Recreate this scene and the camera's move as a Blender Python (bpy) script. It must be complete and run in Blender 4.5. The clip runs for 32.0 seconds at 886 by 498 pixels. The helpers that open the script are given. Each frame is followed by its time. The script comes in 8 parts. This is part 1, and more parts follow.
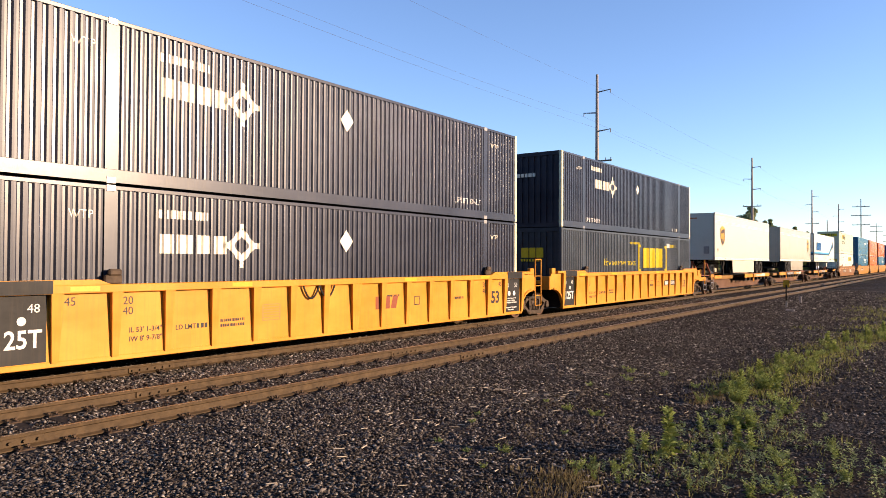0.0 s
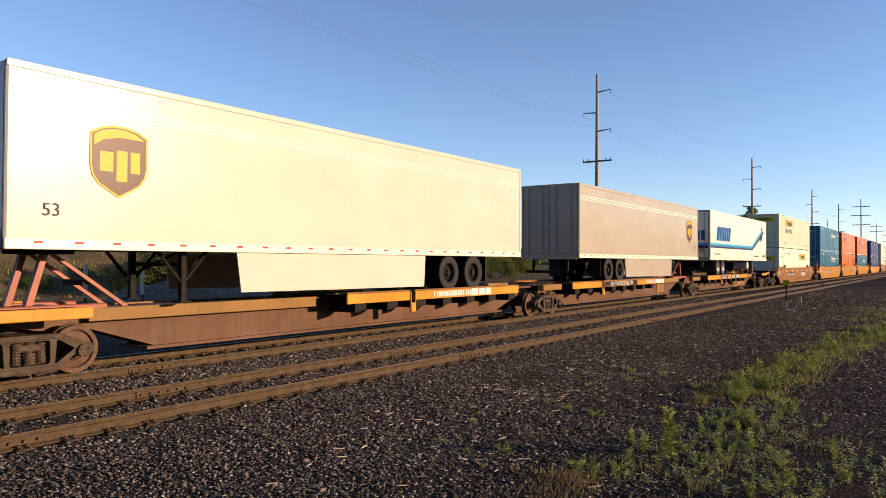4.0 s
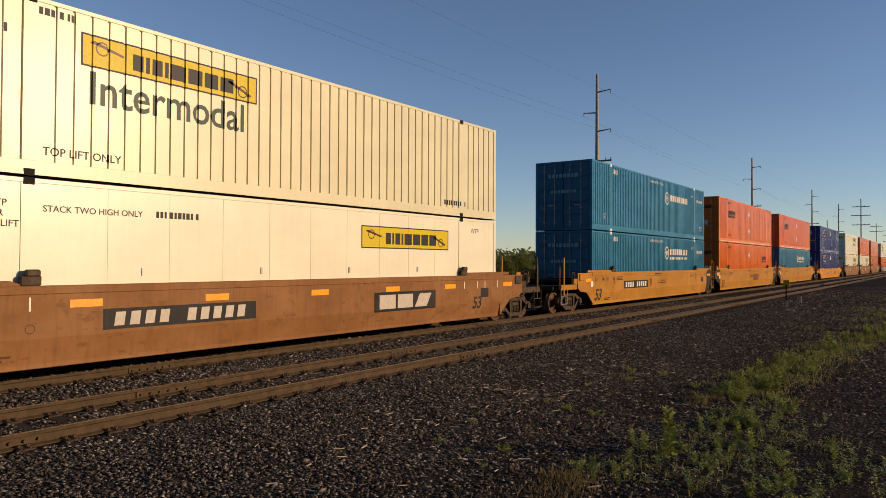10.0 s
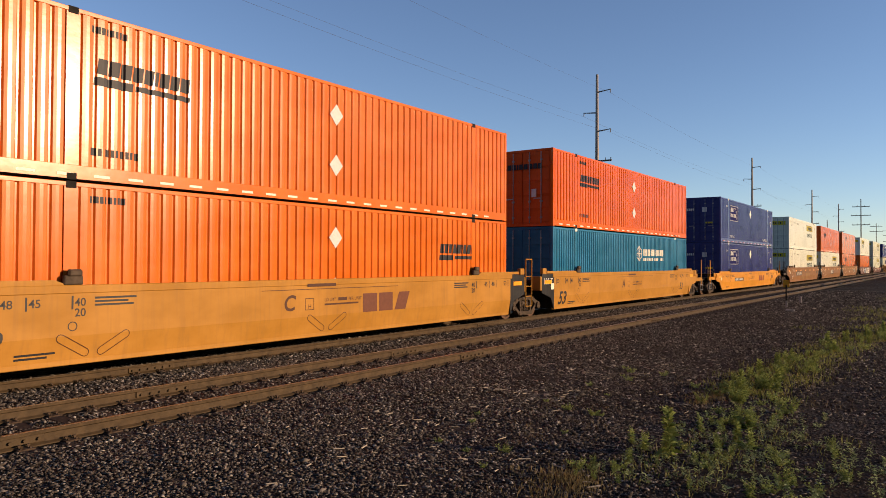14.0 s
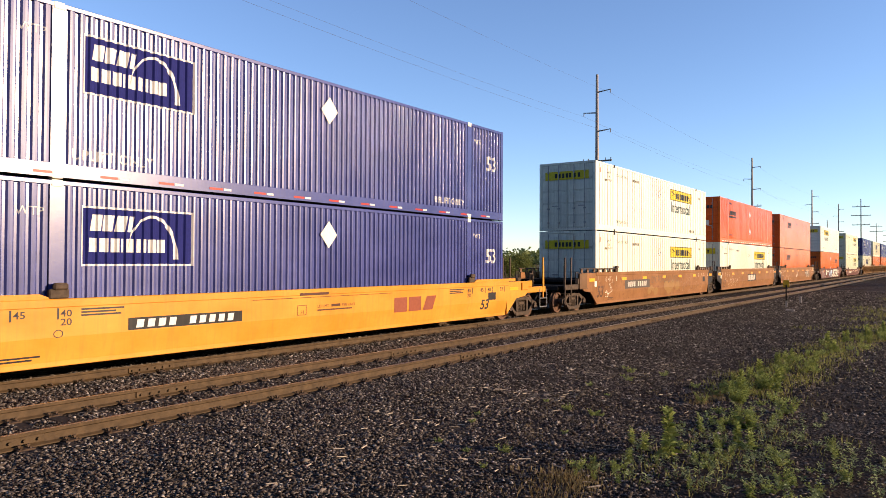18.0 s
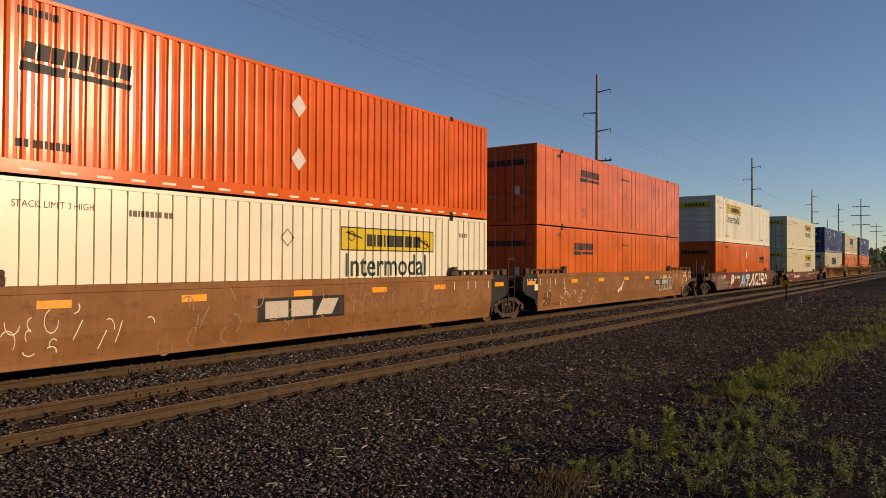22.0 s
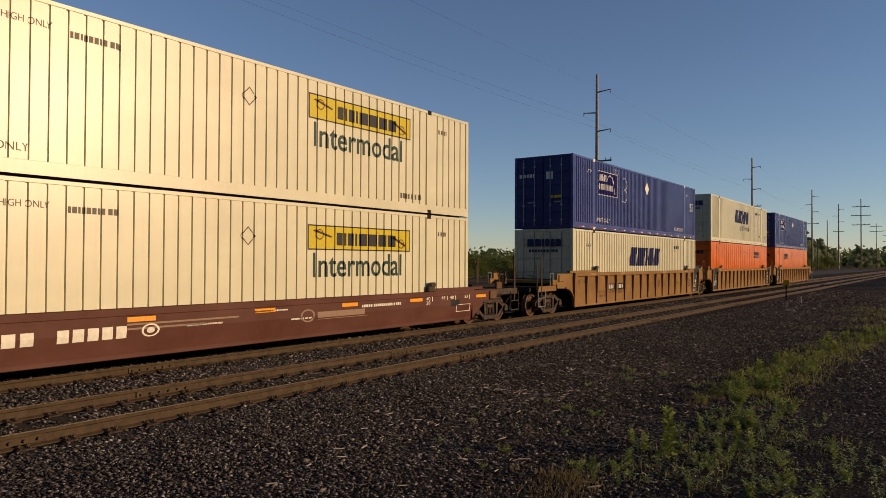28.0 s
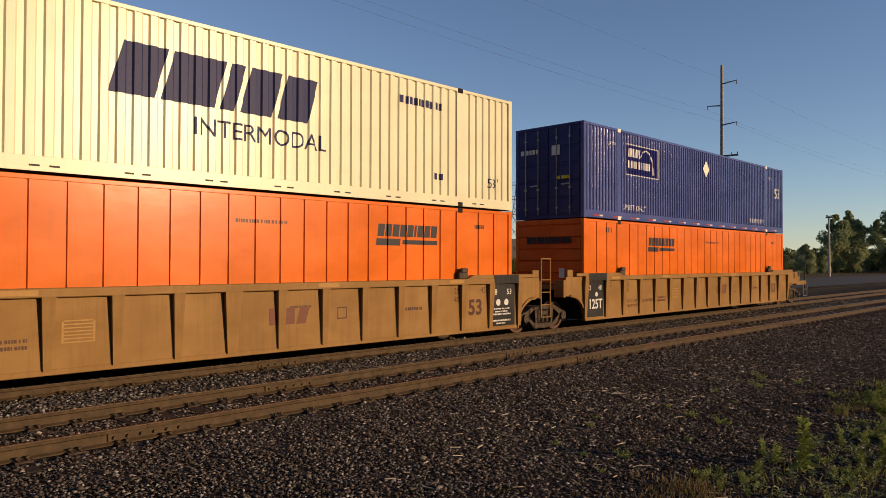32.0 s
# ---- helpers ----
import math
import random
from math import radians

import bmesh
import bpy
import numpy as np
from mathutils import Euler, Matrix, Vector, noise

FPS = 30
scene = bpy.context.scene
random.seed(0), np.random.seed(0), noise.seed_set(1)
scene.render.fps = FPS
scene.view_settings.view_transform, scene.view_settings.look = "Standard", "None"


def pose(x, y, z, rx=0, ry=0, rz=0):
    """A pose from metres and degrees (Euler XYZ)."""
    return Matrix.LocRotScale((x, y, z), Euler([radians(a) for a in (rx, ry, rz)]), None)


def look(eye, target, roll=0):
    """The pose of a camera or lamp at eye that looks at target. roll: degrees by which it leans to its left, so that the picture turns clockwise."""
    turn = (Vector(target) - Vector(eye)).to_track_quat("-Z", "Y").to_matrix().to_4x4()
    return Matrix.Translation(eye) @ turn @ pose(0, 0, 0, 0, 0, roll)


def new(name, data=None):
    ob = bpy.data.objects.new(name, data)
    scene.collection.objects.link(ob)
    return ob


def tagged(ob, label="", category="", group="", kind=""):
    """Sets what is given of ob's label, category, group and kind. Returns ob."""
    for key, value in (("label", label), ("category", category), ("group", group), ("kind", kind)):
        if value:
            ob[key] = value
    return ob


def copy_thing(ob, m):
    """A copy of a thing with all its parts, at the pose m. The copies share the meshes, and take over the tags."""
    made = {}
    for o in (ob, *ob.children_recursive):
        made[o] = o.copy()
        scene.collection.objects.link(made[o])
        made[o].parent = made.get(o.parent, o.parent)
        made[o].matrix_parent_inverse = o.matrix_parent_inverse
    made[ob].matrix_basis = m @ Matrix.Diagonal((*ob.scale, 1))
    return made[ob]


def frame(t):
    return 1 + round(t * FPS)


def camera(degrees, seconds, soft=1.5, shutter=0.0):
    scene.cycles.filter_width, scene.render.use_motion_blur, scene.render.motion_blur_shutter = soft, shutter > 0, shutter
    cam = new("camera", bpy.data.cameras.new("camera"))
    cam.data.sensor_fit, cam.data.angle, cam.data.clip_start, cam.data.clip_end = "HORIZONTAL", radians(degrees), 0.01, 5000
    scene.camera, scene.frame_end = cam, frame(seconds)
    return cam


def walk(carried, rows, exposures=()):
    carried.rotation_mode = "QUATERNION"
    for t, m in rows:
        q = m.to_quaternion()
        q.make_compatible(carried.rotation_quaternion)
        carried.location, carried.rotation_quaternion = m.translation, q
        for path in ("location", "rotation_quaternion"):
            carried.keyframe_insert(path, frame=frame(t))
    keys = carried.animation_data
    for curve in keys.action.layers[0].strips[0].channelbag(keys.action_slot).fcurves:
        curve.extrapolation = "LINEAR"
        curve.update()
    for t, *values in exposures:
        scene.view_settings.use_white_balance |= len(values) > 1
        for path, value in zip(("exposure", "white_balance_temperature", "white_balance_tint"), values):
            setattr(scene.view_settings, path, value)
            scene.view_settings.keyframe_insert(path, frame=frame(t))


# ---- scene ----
# ------------------------------------------------------------------ camera
RAIL = 0.17                      # top of the rails above the ballast
EYE = (0.0, 0.0, RAIL + 1.967)
cam = camera(64.09, 32.0, soft=0.5)


def aim(yaw, pitch, roll):
    """Camera pose; yaw is turned from the line of the tracks."""
    a, b = radians(yaw), radians(pitch)
    way = Vector((math.cos(a) * math.cos(b), math.sin(a) * math.cos(b), math.sin(b)))
    return look(EYE, Vector(EYE) + way * 10, roll)


STILL = (35.616, 1.003, 0.268)
walk(cam, [
    (0.0, aim(*STILL)), (10.0, aim(*STILL)), (20.0, aim(*STILL)), (29.0, aim(*STILL)), (29.6, aim(*STILL)),
    (29.8, aim(35.72, 1.003, 0.265)), (30.0, aim(36.2, 1.004, 0.26)), (30.5, aim(38.34, 1.006, 0.23)),
    (31.0, aim(39.83, 1.008, 0.20)), (31.5, aim(42.12, 1.01, 0.18)), (32.0, aim(44.9, 1.012, 0.16)),
], exposures=[
    (0, 1.24, 6760, 23), (2, 1.10, 6800, 23), (3.5, 0.88, 6910, 23), (6, 0.51, 7260, 23), (8, 0.24, 7380, 21), (9, 0.12, 7320, 21), (10.5, -0.05, 7300, 22), (11, 0.06, 7300, 22),
    (12, 0.92, 6800, 20), (13, 0.77, 6760, 20), (14.5, 0.34, 7300, 22), (16.5, 0.49, 6940, 22), (17.2, 0.74, 6840, 22), (18, 1.02, 6740, 22), (19, 0.62, 6740, 22), (20, 0.07, 7200, 20),
    (21.5, -0.13, 7340, 21), (24, 0.13, 7600, 22), (25, 0.34, 7760, 22), (26, 0.22, 7300, 22), (28, -0.21, 7250, 22), (29, 0.06, 7250, 21), (30.2, 0.44, 7150, 21), (32, 0.10, 7480, 21)])

# ------------------------------------------------------------------ light
SUN_AZ, SUN_EL = -66.0, 11.5     # the way to the sun: degrees from +x, and above the horizon
world = bpy.data.worlds.new("world")
scene.world = world
world.use_nodes = True
wn = world.node_tree.nodes
sky = wn.new("ShaderNodeTexSky")
sky.sky_type = "NISHITA"
sky.sun_disc = False
sky.sun_elevation = radians(SUN_EL)
sky.sun_rotation = radians(90 - SUN_AZ)
sky.altitude, sky.air_density, sky.dust_density, sky.ozone_density = 1300, 1.0, 0.12, 3.3
world.node_tree.links.new(sky.outputs[0], wn["Background"].inputs[0])
wn["Background"].inputs[1].default_value = 0.133
sun = new("sun", bpy.data.lights.new("sun", "SUN"))
sun.data.energy, sun.data.angle, sun.data.color = 5.0, radians(0.53), (1.0, 0.77, 0.50)
sd = Vector((math.cos(radians(SUN_EL)) * math.cos(radians(SUN_AZ)), math.cos(radians(SUN_EL)) * math.sin(radians(SUN_AZ)), math.sin(radians(SUN_EL))))
sun.matrix_world = look(sd * 100, (0, 0, 0))

# ------------------------------------------------------------------ materials
def nodes_of(name):
    m = bpy.data.materials.new(name)
    m.use_nodes = True
    t = m.node_tree
    return m, t, t.nodes["Principled BSDF"]


def add(t, kind, **values):
    n = t.nodes.new(kind)
    for k, v in values.items():
        n.inputs[k].default_value = v
    return n


def coords(t, scale, which="Object"):
    c, m = t.nodes.new("ShaderNodeTexCoord"), t.nodes.new("ShaderNodeMapping")
    m.inputs["Scale"].default_value = scale
    t.links.new(c.outputs[which], m.inputs[0])
    return m.outputs[0]


def noise_of(t, where, scale, detail=4.0, rough=0.6):
    n = add(t, "ShaderNodeTexNoise", Scale=scale, Detail=detail, Roughness=rough)
    t.links.new(where, n.inputs["Vector"])
    return n.outputs[0]


def ramp(t, fac, stops):
    r = t.nodes.new("ShaderNodeValToRGB")
    e = r.color_ramp.elements
    while len(e) < len(stops):
        e.new(0.5)
    for el, (p, c) in zip(e, stops):
        el.position, el.color = p, (c if isinstance(c, tuple) else (c, c, c)) + (1,)
    t.links.new(fac, r.inputs[0])
    return r.outputs[0]


def mix(t, fac, a, b, blend="MIX"):
    m = t.nodes.new("ShaderNodeMix")
    m.data_type, m.blend_type = "RGBA", blend
    for i, v in ((0, fac), (6, a), (7, b)):
        if isinstance(v, (int, float)):
            m.inputs[i].default_value = v
        elif isinstance(v, tuple):
            m.inputs[i].default_value = v + (1,)
        else:
            t.links.new(v, m.inputs[i])
    return m.outputs[2]


def bump(t, b, height, strength, distance=0.01):
    n = add(t, "ShaderNodeBump", Strength=strength, Distance=distance)
    t.links.new(height, n.inputs["Height"])
    t.links.new(n.outputs[0], b.inputs["Normal"])


def paint(name, colour, rough=0.38, dirt=0.35, dirt_colour=(0.10, 0.075, 0.05), metal=0.0, scale=1.0, wear=None, fade=0.12, shine=0.3, warp=0.01):
    """Vehicle paint: faded patches, vertical streaks of dirt, fine grain."""
    m, t, b = nodes_of(name)
    blotch = noise_of(t, coords(t, (0.5 * scale, 0.5 * scale, 0.9 * scale)), 1.3, 5)
    streak = noise_of(t, coords(t, (7.0, 7.0, 0.35)), 1.5, 6, 0.7)
    grain = noise_of(t, coords(t, (1, 1, 1)), 38.0, 3)
    pale = tuple(min(1, c * (1 + fade) + 0.1 * fade) for c in colour)
    deep = tuple(c * (1 - fade) for c in colour)
    base = mix(t, ramp(t, blotch, ((0.35, 0.0), (0.65, 1.0))), deep, pale)
    base = mix(t, ramp(t, streak, ((0.48, 0.0), (0.78, dirt))), base, dirt_colour)
    if wear:
        spots = noise_of(t, coords(t, (1, 1, 1.6)), 3.1, 8, 0.68)
        base = mix(t, ramp(t, spots, ((0.56, 0.0), (0.63, 0.85))), base, wear)
    t.links.new(base, b.inputs["Base Color"])
    t.links.new(ramp(t, grain, ((0.3, rough * 0.94), (0.7, min(1, rough * 1.1)))), b.inputs["Roughness"])
    b.inputs["Metallic"].default_value = metal
    b.inputs["Specular IOR Level"].default_value = shine
    dent = noise_of(t, coords(t, (1, 1, 0.45)), 1.9, 2, 0.4)
    bump(t, b, mix(t, 0.5, blotch, dent), 0.35, warp)
    return m


def rust(name, colour=(0.13, 0.075, 0.045), rough=0.75, spread=0.5):
    m, t, b = nodes_of(name)
    n = noise_of(t, coords(t, (1, 1, 1)), 6.0, 8, 0.7)
    g = noise_of(t, coords(t, (1, 1, 1)), 60.0, 3)
    light = tuple(c * (1 + spread) for c in colour)
    dark = tuple(c * (1 - spread) for c in colour)
    t.links.new(mix(t, ramp(t, n, ((0.35, 0.0), (0.7, 1.0))), dark, light), b.inputs["Base Color"])
    b.inputs["Roughness"].default_value = rough
    b.inputs["Specular IOR Level"].default_value = 0.15
    bump(t, b, g, 0.3, 0.004)
    return m


def plain(name, colour, rough=0.5, metal=0.0, shine=0.2):
    m, t, b = nodes_of(name)
    g = noise_of(t, coords(t, (1, 1, 1)), 14.0, 5)
    t.links.new(mix(t, ramp(t, g, ((0.3, 0.0), (0.75, 1.0))), tuple(c * 0.85 for c in colour), tuple(min(1, c * 1.1) for c in colour)), b.inputs["Base Color"])
    b.inputs["Roughness"].default_value, b.inputs["Metallic"].default_value = rough, metal
    b.inputs["Specular IOR Level"].default_value = shine
    return m


MAT = dict(
    charcoal=paint("charcoal paint", (0.021, 0.025, 0.040), 0.30, 0.22, shine=0.28),
    slate=paint("slate paint", (0.036, 0.046, 0.058), 0.36, 0.25, shine=0.25),
    teal=paint("teal paint", (0.010, 0.130, 0.235), 0.22, 0.2, shine=0.24),
    orange=paint("orange paint", (0.56, 0.118, 0.010), 0.21, 0.14, shine=0.2, warp=0.02),
    vermilion=paint("red orange paint", (0.56, 0.088, 0.001), 0.19, 0.2, shine=0.16),
    faded=paint("faded orange paint", (0.52, 0.108, 0.012), 0.22, 0.16, warp=0.035),
    navy=paint("navy blue paint", (0.032, 0.042, 0.160), 0.25, 0.2, shine=0.38),
    white=paint("white paint", (0.62, 0.605, 0.475), 0.28, 0.10, (0.285, 0.240, 0.177), fade=0.04, warp=0.015),
    cream=paint("cream paint", (0.545, 0.52, 0.35), 0.32, 0.12, (0.265, 0.215, 0.139), fade=0.05),
    pale=paint("pale trailer skin", (0.46, 0.43, 0.355), 0.26, 0.10, (0.30, 0.26, 0.20), fade=0.04, shine=0.15),
    grey=paint("grey trailer skin", (0.315, 0.285, 0.225), 0.17, 0.10, (0.227, 0.196, 0.164), fade=0.05, shine=0.16, warp=0.03),
    yellow=paint("yellow car paint", (0.47, 0.195, 0.018), 0.42, 0.35, (0.20, 0.10, 0.035), shine=0.12),
    dusty=paint("dusty yellow car paint", (0.33, 0.148, 0.018), 0.5, 0.5, (0.189, 0.101, 0.032), shine=0.12),
    mustard=paint("dusty mustard car paint", (0.205, 0.108, 0.030), 0.55, 0.5, (0.107, 0.063, 0.025), shine=0.12),
    brown=paint("rusty brown car paint", (0.190, 0.084, 0.026), 0.55, 0.6, (0.090, 0.042, 0.018), wear=(0.135, 0.062, 0.024), shine=0.12),
    brown_dull=paint("dirty brown end panel", (0.115, 0.062, 0.028), 0.6, 0.6, (0.06, 0.035, 0.02), shine=0.1),
    maroon=paint("dull maroon car paint", (0.085, 0.027, 0.015), 0.55, 0.5, (0.075, 0.040, 0.025), shine=0.12),
    blackpaint=paint("black car paint", (0.011, 0.011, 0.011), 0.5, 0.3, (0.075, 0.057, 0.038), shine=0.12),
    truck=rust("truck steel", (0.058, 0.041, 0.028)),
    wheel=rust("wheel steel", (0.095, 0.050, 0.030), 0.6),
    tread=plain("bright wheel tread", (0.285, 0.265, 0.253), 0.25, 0.9),
    dark=rust("dark underframe", (0.013, 0.011, 0.009), 0.8),
    rail=rust("rusty rail", (0.060, 0.039, 0.020), 0.7, 0.35),
    railhead=plain("worn rail head", (0.164, 0.126, 0.094), 0.4, 0.75),
    tie_plate=rust("rusty tie plate", (0.055, 0.036, 0.024), 0.8),
    tie=rust("old tie wood", (0.032, 0.025, 0.021), 0.9),
    galv=plain("galvanised steel", (0.246, 0.238, 0.230), 0.42, 0.6),
    ink_white=plain("white lettering", (0.517, 0.505, 0.474), 0.5),
    ink_black=plain("black lettering", (0.016, 0.016, 0.019), 0.5),
    ink_blue=plain("blue lettering", (0.010, 0.085, 0.24), 0.4, 0.0, 0.05),
    ink_navy=plain("navy lettering", (0.026, 0.030, 0.080), 0.4, 0.0, 0.05),
    ink_yellow=plain("yellow lettering", (0.505, 0.391, 0.012), 0.45),
    ink_gold=plain("gold lettering", (0.505, 0.316, 0.025), 0.45),
    ink_red=plain("red marking", (0.316, 0.019, 0.012), 0.4),
    ink_brown=plain("brown marking", (0.063, 0.022, 0.010), 0.4),
    ink_cream=plain("pale cream lettering", (0.66, 0.62, 0.50), 0.45),
    ink_green=plain("dark green lettering", (0.012, 0.038, 0.029), 0.45),
    rubber=plain("tyre rubber", (0.018, 0.017, 0.016), 0.75),
    lamp_glass=plain("amber glass", (0.379, 0.101, 0.012), 0.2),
)

# dull, dirty end copies of the side paints, darkened for shade on the ends
for key, tint in (("teal", (0.010, 0.100, 0.180)), ("navy", (0.024, 0.030, 0.115)), ("orange", (0.50, 0.092, 0.008)), ("vermilion", (0.50, 0.072, 0.004)), ("faded", (0.46, 0.085, 0.012)), ("charcoal", (0.020, 0.023, 0.034)), ("slate", (0.030, 0.038, 0.047)), ("white", (0.56, 0.545, 0.44)), ("cream", (0.48, 0.455, 0.32))):
    MAT[key + "_end"] = paint("dull " + key + " shaded end paint", tint, 0.62, 0.5, (0.05, 0.038, 0.028), shine=0.10)

# ------------------------------------------------------------------ building helpers
def box(bm, x0, x1, y0, y1, z0, z1, bevel=0.0):
    vs = [bm.verts.new((x, y, z)) for x in (x0, x1) for y in (y0, y1) for z in (z0, z1)]
    fs = [bm.faces.new([vs[i] for i in q]) for q in ((0, 1, 3, 2), (4, 6, 7, 5), (0, 4, 5, 1), (2, 3, 7, 6), (0, 2, 6, 4), (1, 5, 7, 3))]
    if bevel:
        bmesh.ops.bevel(bm, geom=list({e for f in fs for e in f.edges}), offset=bevel, segments=1, affect="EDGES")
    return bm


def prism(bm, outline, y0, y1):
    """An outline in x and z, drawn out from y0 to y1."""
    a = [bm.verts.new((x, y0, z)) for x, z in outline]
    b = [bm.verts.new((x, y1, z)) for x, z in outline]
    f = [bm.faces.new(a), bm.faces.new(b[::-1])]
    n = len(a)
    for i in range(n):
        f.append(bm.faces.new((a[i], b[i], b[(i + 1) % n], a[(i + 1) % n])))
    bmesh.ops.recalc_face_normals(bm, faces=f)
    return bm


def rod(bm, a, b, r, sides=8, r2=None):
    a, b = Vector(a), Vector(b)
    q = (b - a).to_track_quat("Z", "Y")
    rings = []
    for p, rr in ((a, r), (b, r if r2 is None else r2)):
        rings.append([bm.verts.new(p + q @ Vector((rr * math.cos(2 * math.pi * i / sides), rr * math.sin(2 * math.pi * i / sides), 0))) for i in range(sides)])
    bm.faces.new(rings[0][::-1])
    bm.faces.new(rings[1])
    for i in range(sides):
        j = (i + 1) % sides
        bm.faces.new((rings[0][i], rings[0][j], rings[1][j], rings[1][i]))
    return bm


def lathe(bm, profile, centre, axis="y", sides=24):
    """A closed outline of (radius, along) turned round an axis through centre."""
    c, rings = Vector(centre), []
    for i in range(sides):
        a = 2 * math.pi * i / sides
        ring = []
        for r, h in profile:
            if axis == "y":
                v = (r * math.cos(a), h, r * math.sin(a))
            elif axis == "x":
                v = (h, r * math.cos(a), r * math.sin(a))
            else:
                v = (r * math.cos(a), r * math.sin(a), h)
            ring.append(bm.verts.new(c + Vector(v)))
        rings.append(ring)
    n, f = len(profile), []
    for i in range(sides):
        for k in range(n):
            f.append(bm.faces.new((rings[i][k], rings[(i + 1) % sides][k], rings[(i + 1) % sides][(k + 1) % n], rings[i][(k + 1) % n])))
    bmesh.ops.recalc_face_normals(bm, faces=f)
    return bm


STORE = {}


def shared(key, make, material):
    """One mesh for all alike pieces."""
    if key not in STORE:
        bm = bmesh.new()
        make(bm)
        me = bpy.data.meshes.new(key.split("|")[0])
        bm.to_mesh(me)
        bm.free()
        me.materials.append(MAT[material] if isinstance(material, str) else material)
        STORE[key] = me
    return STORE[key]


def part(name, make, material, parent, label="", at=(0, 0, 0), turn=0.0, key=""):
    """One mesh object under a thing or a part; alike pieces share their mesh by key."""
    if key:
        me = shared(f"{name}|{key}|{material}", make, material)
    else:
        bm = bmesh.new()
        make(bm)
        me = bpy.data.meshes.new(name)
        bm.to_mesh(me)
        bm.free()
        me.materials.append(MAT[material] if isinstance(material, str) else material)
    ob = new(name, me)
    ob.parent = parent
    ob.location = at
    ob.rotation_euler = (0, 0, turn)
    if label:
        ob["label"] = label
    return ob


def thing(name, label, category, group="", kind="", at=(0, 0, 0)):
    ob = new(name)
    ob.empty_display_size = 0.2
    ob.location = at
    return tagged(ob, label, category, group, kind)


# ------------------------------------------------------------------ the run of the train
TRACK_FAR, TRACK_NEAR = 13.142, 9.324      # centre lines


def run(t):
    """How far the train has rolled, in metres."""
    u = t / 32
    return 9.9995 * t + 32 * (1.3198 * u ** 2 - 1.3691 * u ** 3 + 0.8708 * u ** 4 + 0.4574 * u ** 5 - 0.4416 * u ** 6)


MOVING = []          # (thing, place along the train, height)
WHEELS = []


def rolling(ob, x, z=0.0):
    ob.location = (x, TRACK_FAR, z)
    MOVING.append((ob, x, z))
    return ob
# ------------------------------------------------------------------ ground and tracks
def ground_material():
    m, t, b = nodes_of("cinders and gravel")
    where = coords(t, (1, 1, 1))
    stones = t.nodes.new("ShaderNodeTexVoronoi")
    stones.inputs["Scale"].default_value = 34.0
    t.links.new(where, stones.inputs["Vector"])
    tone = t.nodes.new("ShaderNodeSeparateColor")
    t.links.new(stones.outputs["Color"], tone.inputs[0])
    patch = noise_of(t, where, 0.22, 6, 0.65)
    fine = noise_of(t, where, 3.0, 6, 0.7)
    grit = ramp(t, tone.outputs[0], ((0.0, (0.0075, 0.0066, 0.0064)), (0.55, (0.0290, 0.0252, 0.0232)), (0.84, (0.0560, 0.0480, 0.0425)), (1.0, (0.125, 0.110, 0.097))))
    soil = ramp(t, fine, ((0.3, (0.0130, 0.0103, 0.0088)), (0.7, (0.0460, 0.0350, 0.0262))))
    base = mix(t, ramp(t, patch, ((0.42, 0.0), (0.6, 1.0))), grit, soil)
    place = t.nodes.new("ShaderNodeSeparateXYZ")
    t.links.new(where, place.inputs[0])
    away = t.nodes.new("ShaderNodeMapRange")
    for i, v in ((1, 15.5), (2, 22.0), (3, 0.0), (4, 1.0)):
        away.inputs[i].default_value = v
    t.links.new(place.outputs[1], away.inputs[0])
    land = mix(t, ramp(t, noise_of(t, where, 0.5, 8, 0.72), ((0.40, 0.0), (0.60, 1.0))), (0.1318, 0.0918, 0.0578), (0.0527, 0.0493, 0.0221))
    base = mix(t, away.outputs[0], base, land)
    t.links.new(base, b.inputs["Base Color"])
    b.inputs["Roughness"].default_value = 0.95
    b.inputs["Specular IOR Level"].default_value = 0.03
    bump(t, b, stones.outputs["Distance"], 0.8, 0.016)
    return m


MAT["ground"] = ground_material()


def height(x, y):
    """Lie of the land: a flat bed by the tracks, a bank of earth beyond."""
    if 7.95 < y < 15.1:
        return -0.014
    z = -0.014
    if y <= 7.95:
        k = min(1, (7.95 - y) / 1.2)
        z += k * (0.05 + 0.06 * noise.noise((x * 0.35, y * 0.35, 0)) + 0.02 * noise.noise((x * 1.7, y * 1.7, 3)))
    if y > 20:
        z += 0.2 * noise.noise((x * 0.1, y * 0.1, 5)) - 0.15 * min(1, (y - 20) / 8)
    if y > 46:
        k = min(1, (y - 46) / 15)
        k = k * k * (3 - 2 * k) * max(0, min(1, (56 - x) / 16))
        z += k * (3.5 + 0.35 * noise.noise((x * 0.12, y * 0.12, 9)) + 0.25 * noise.noise((x * 0.5, y * 0.5, 2)))
    return z


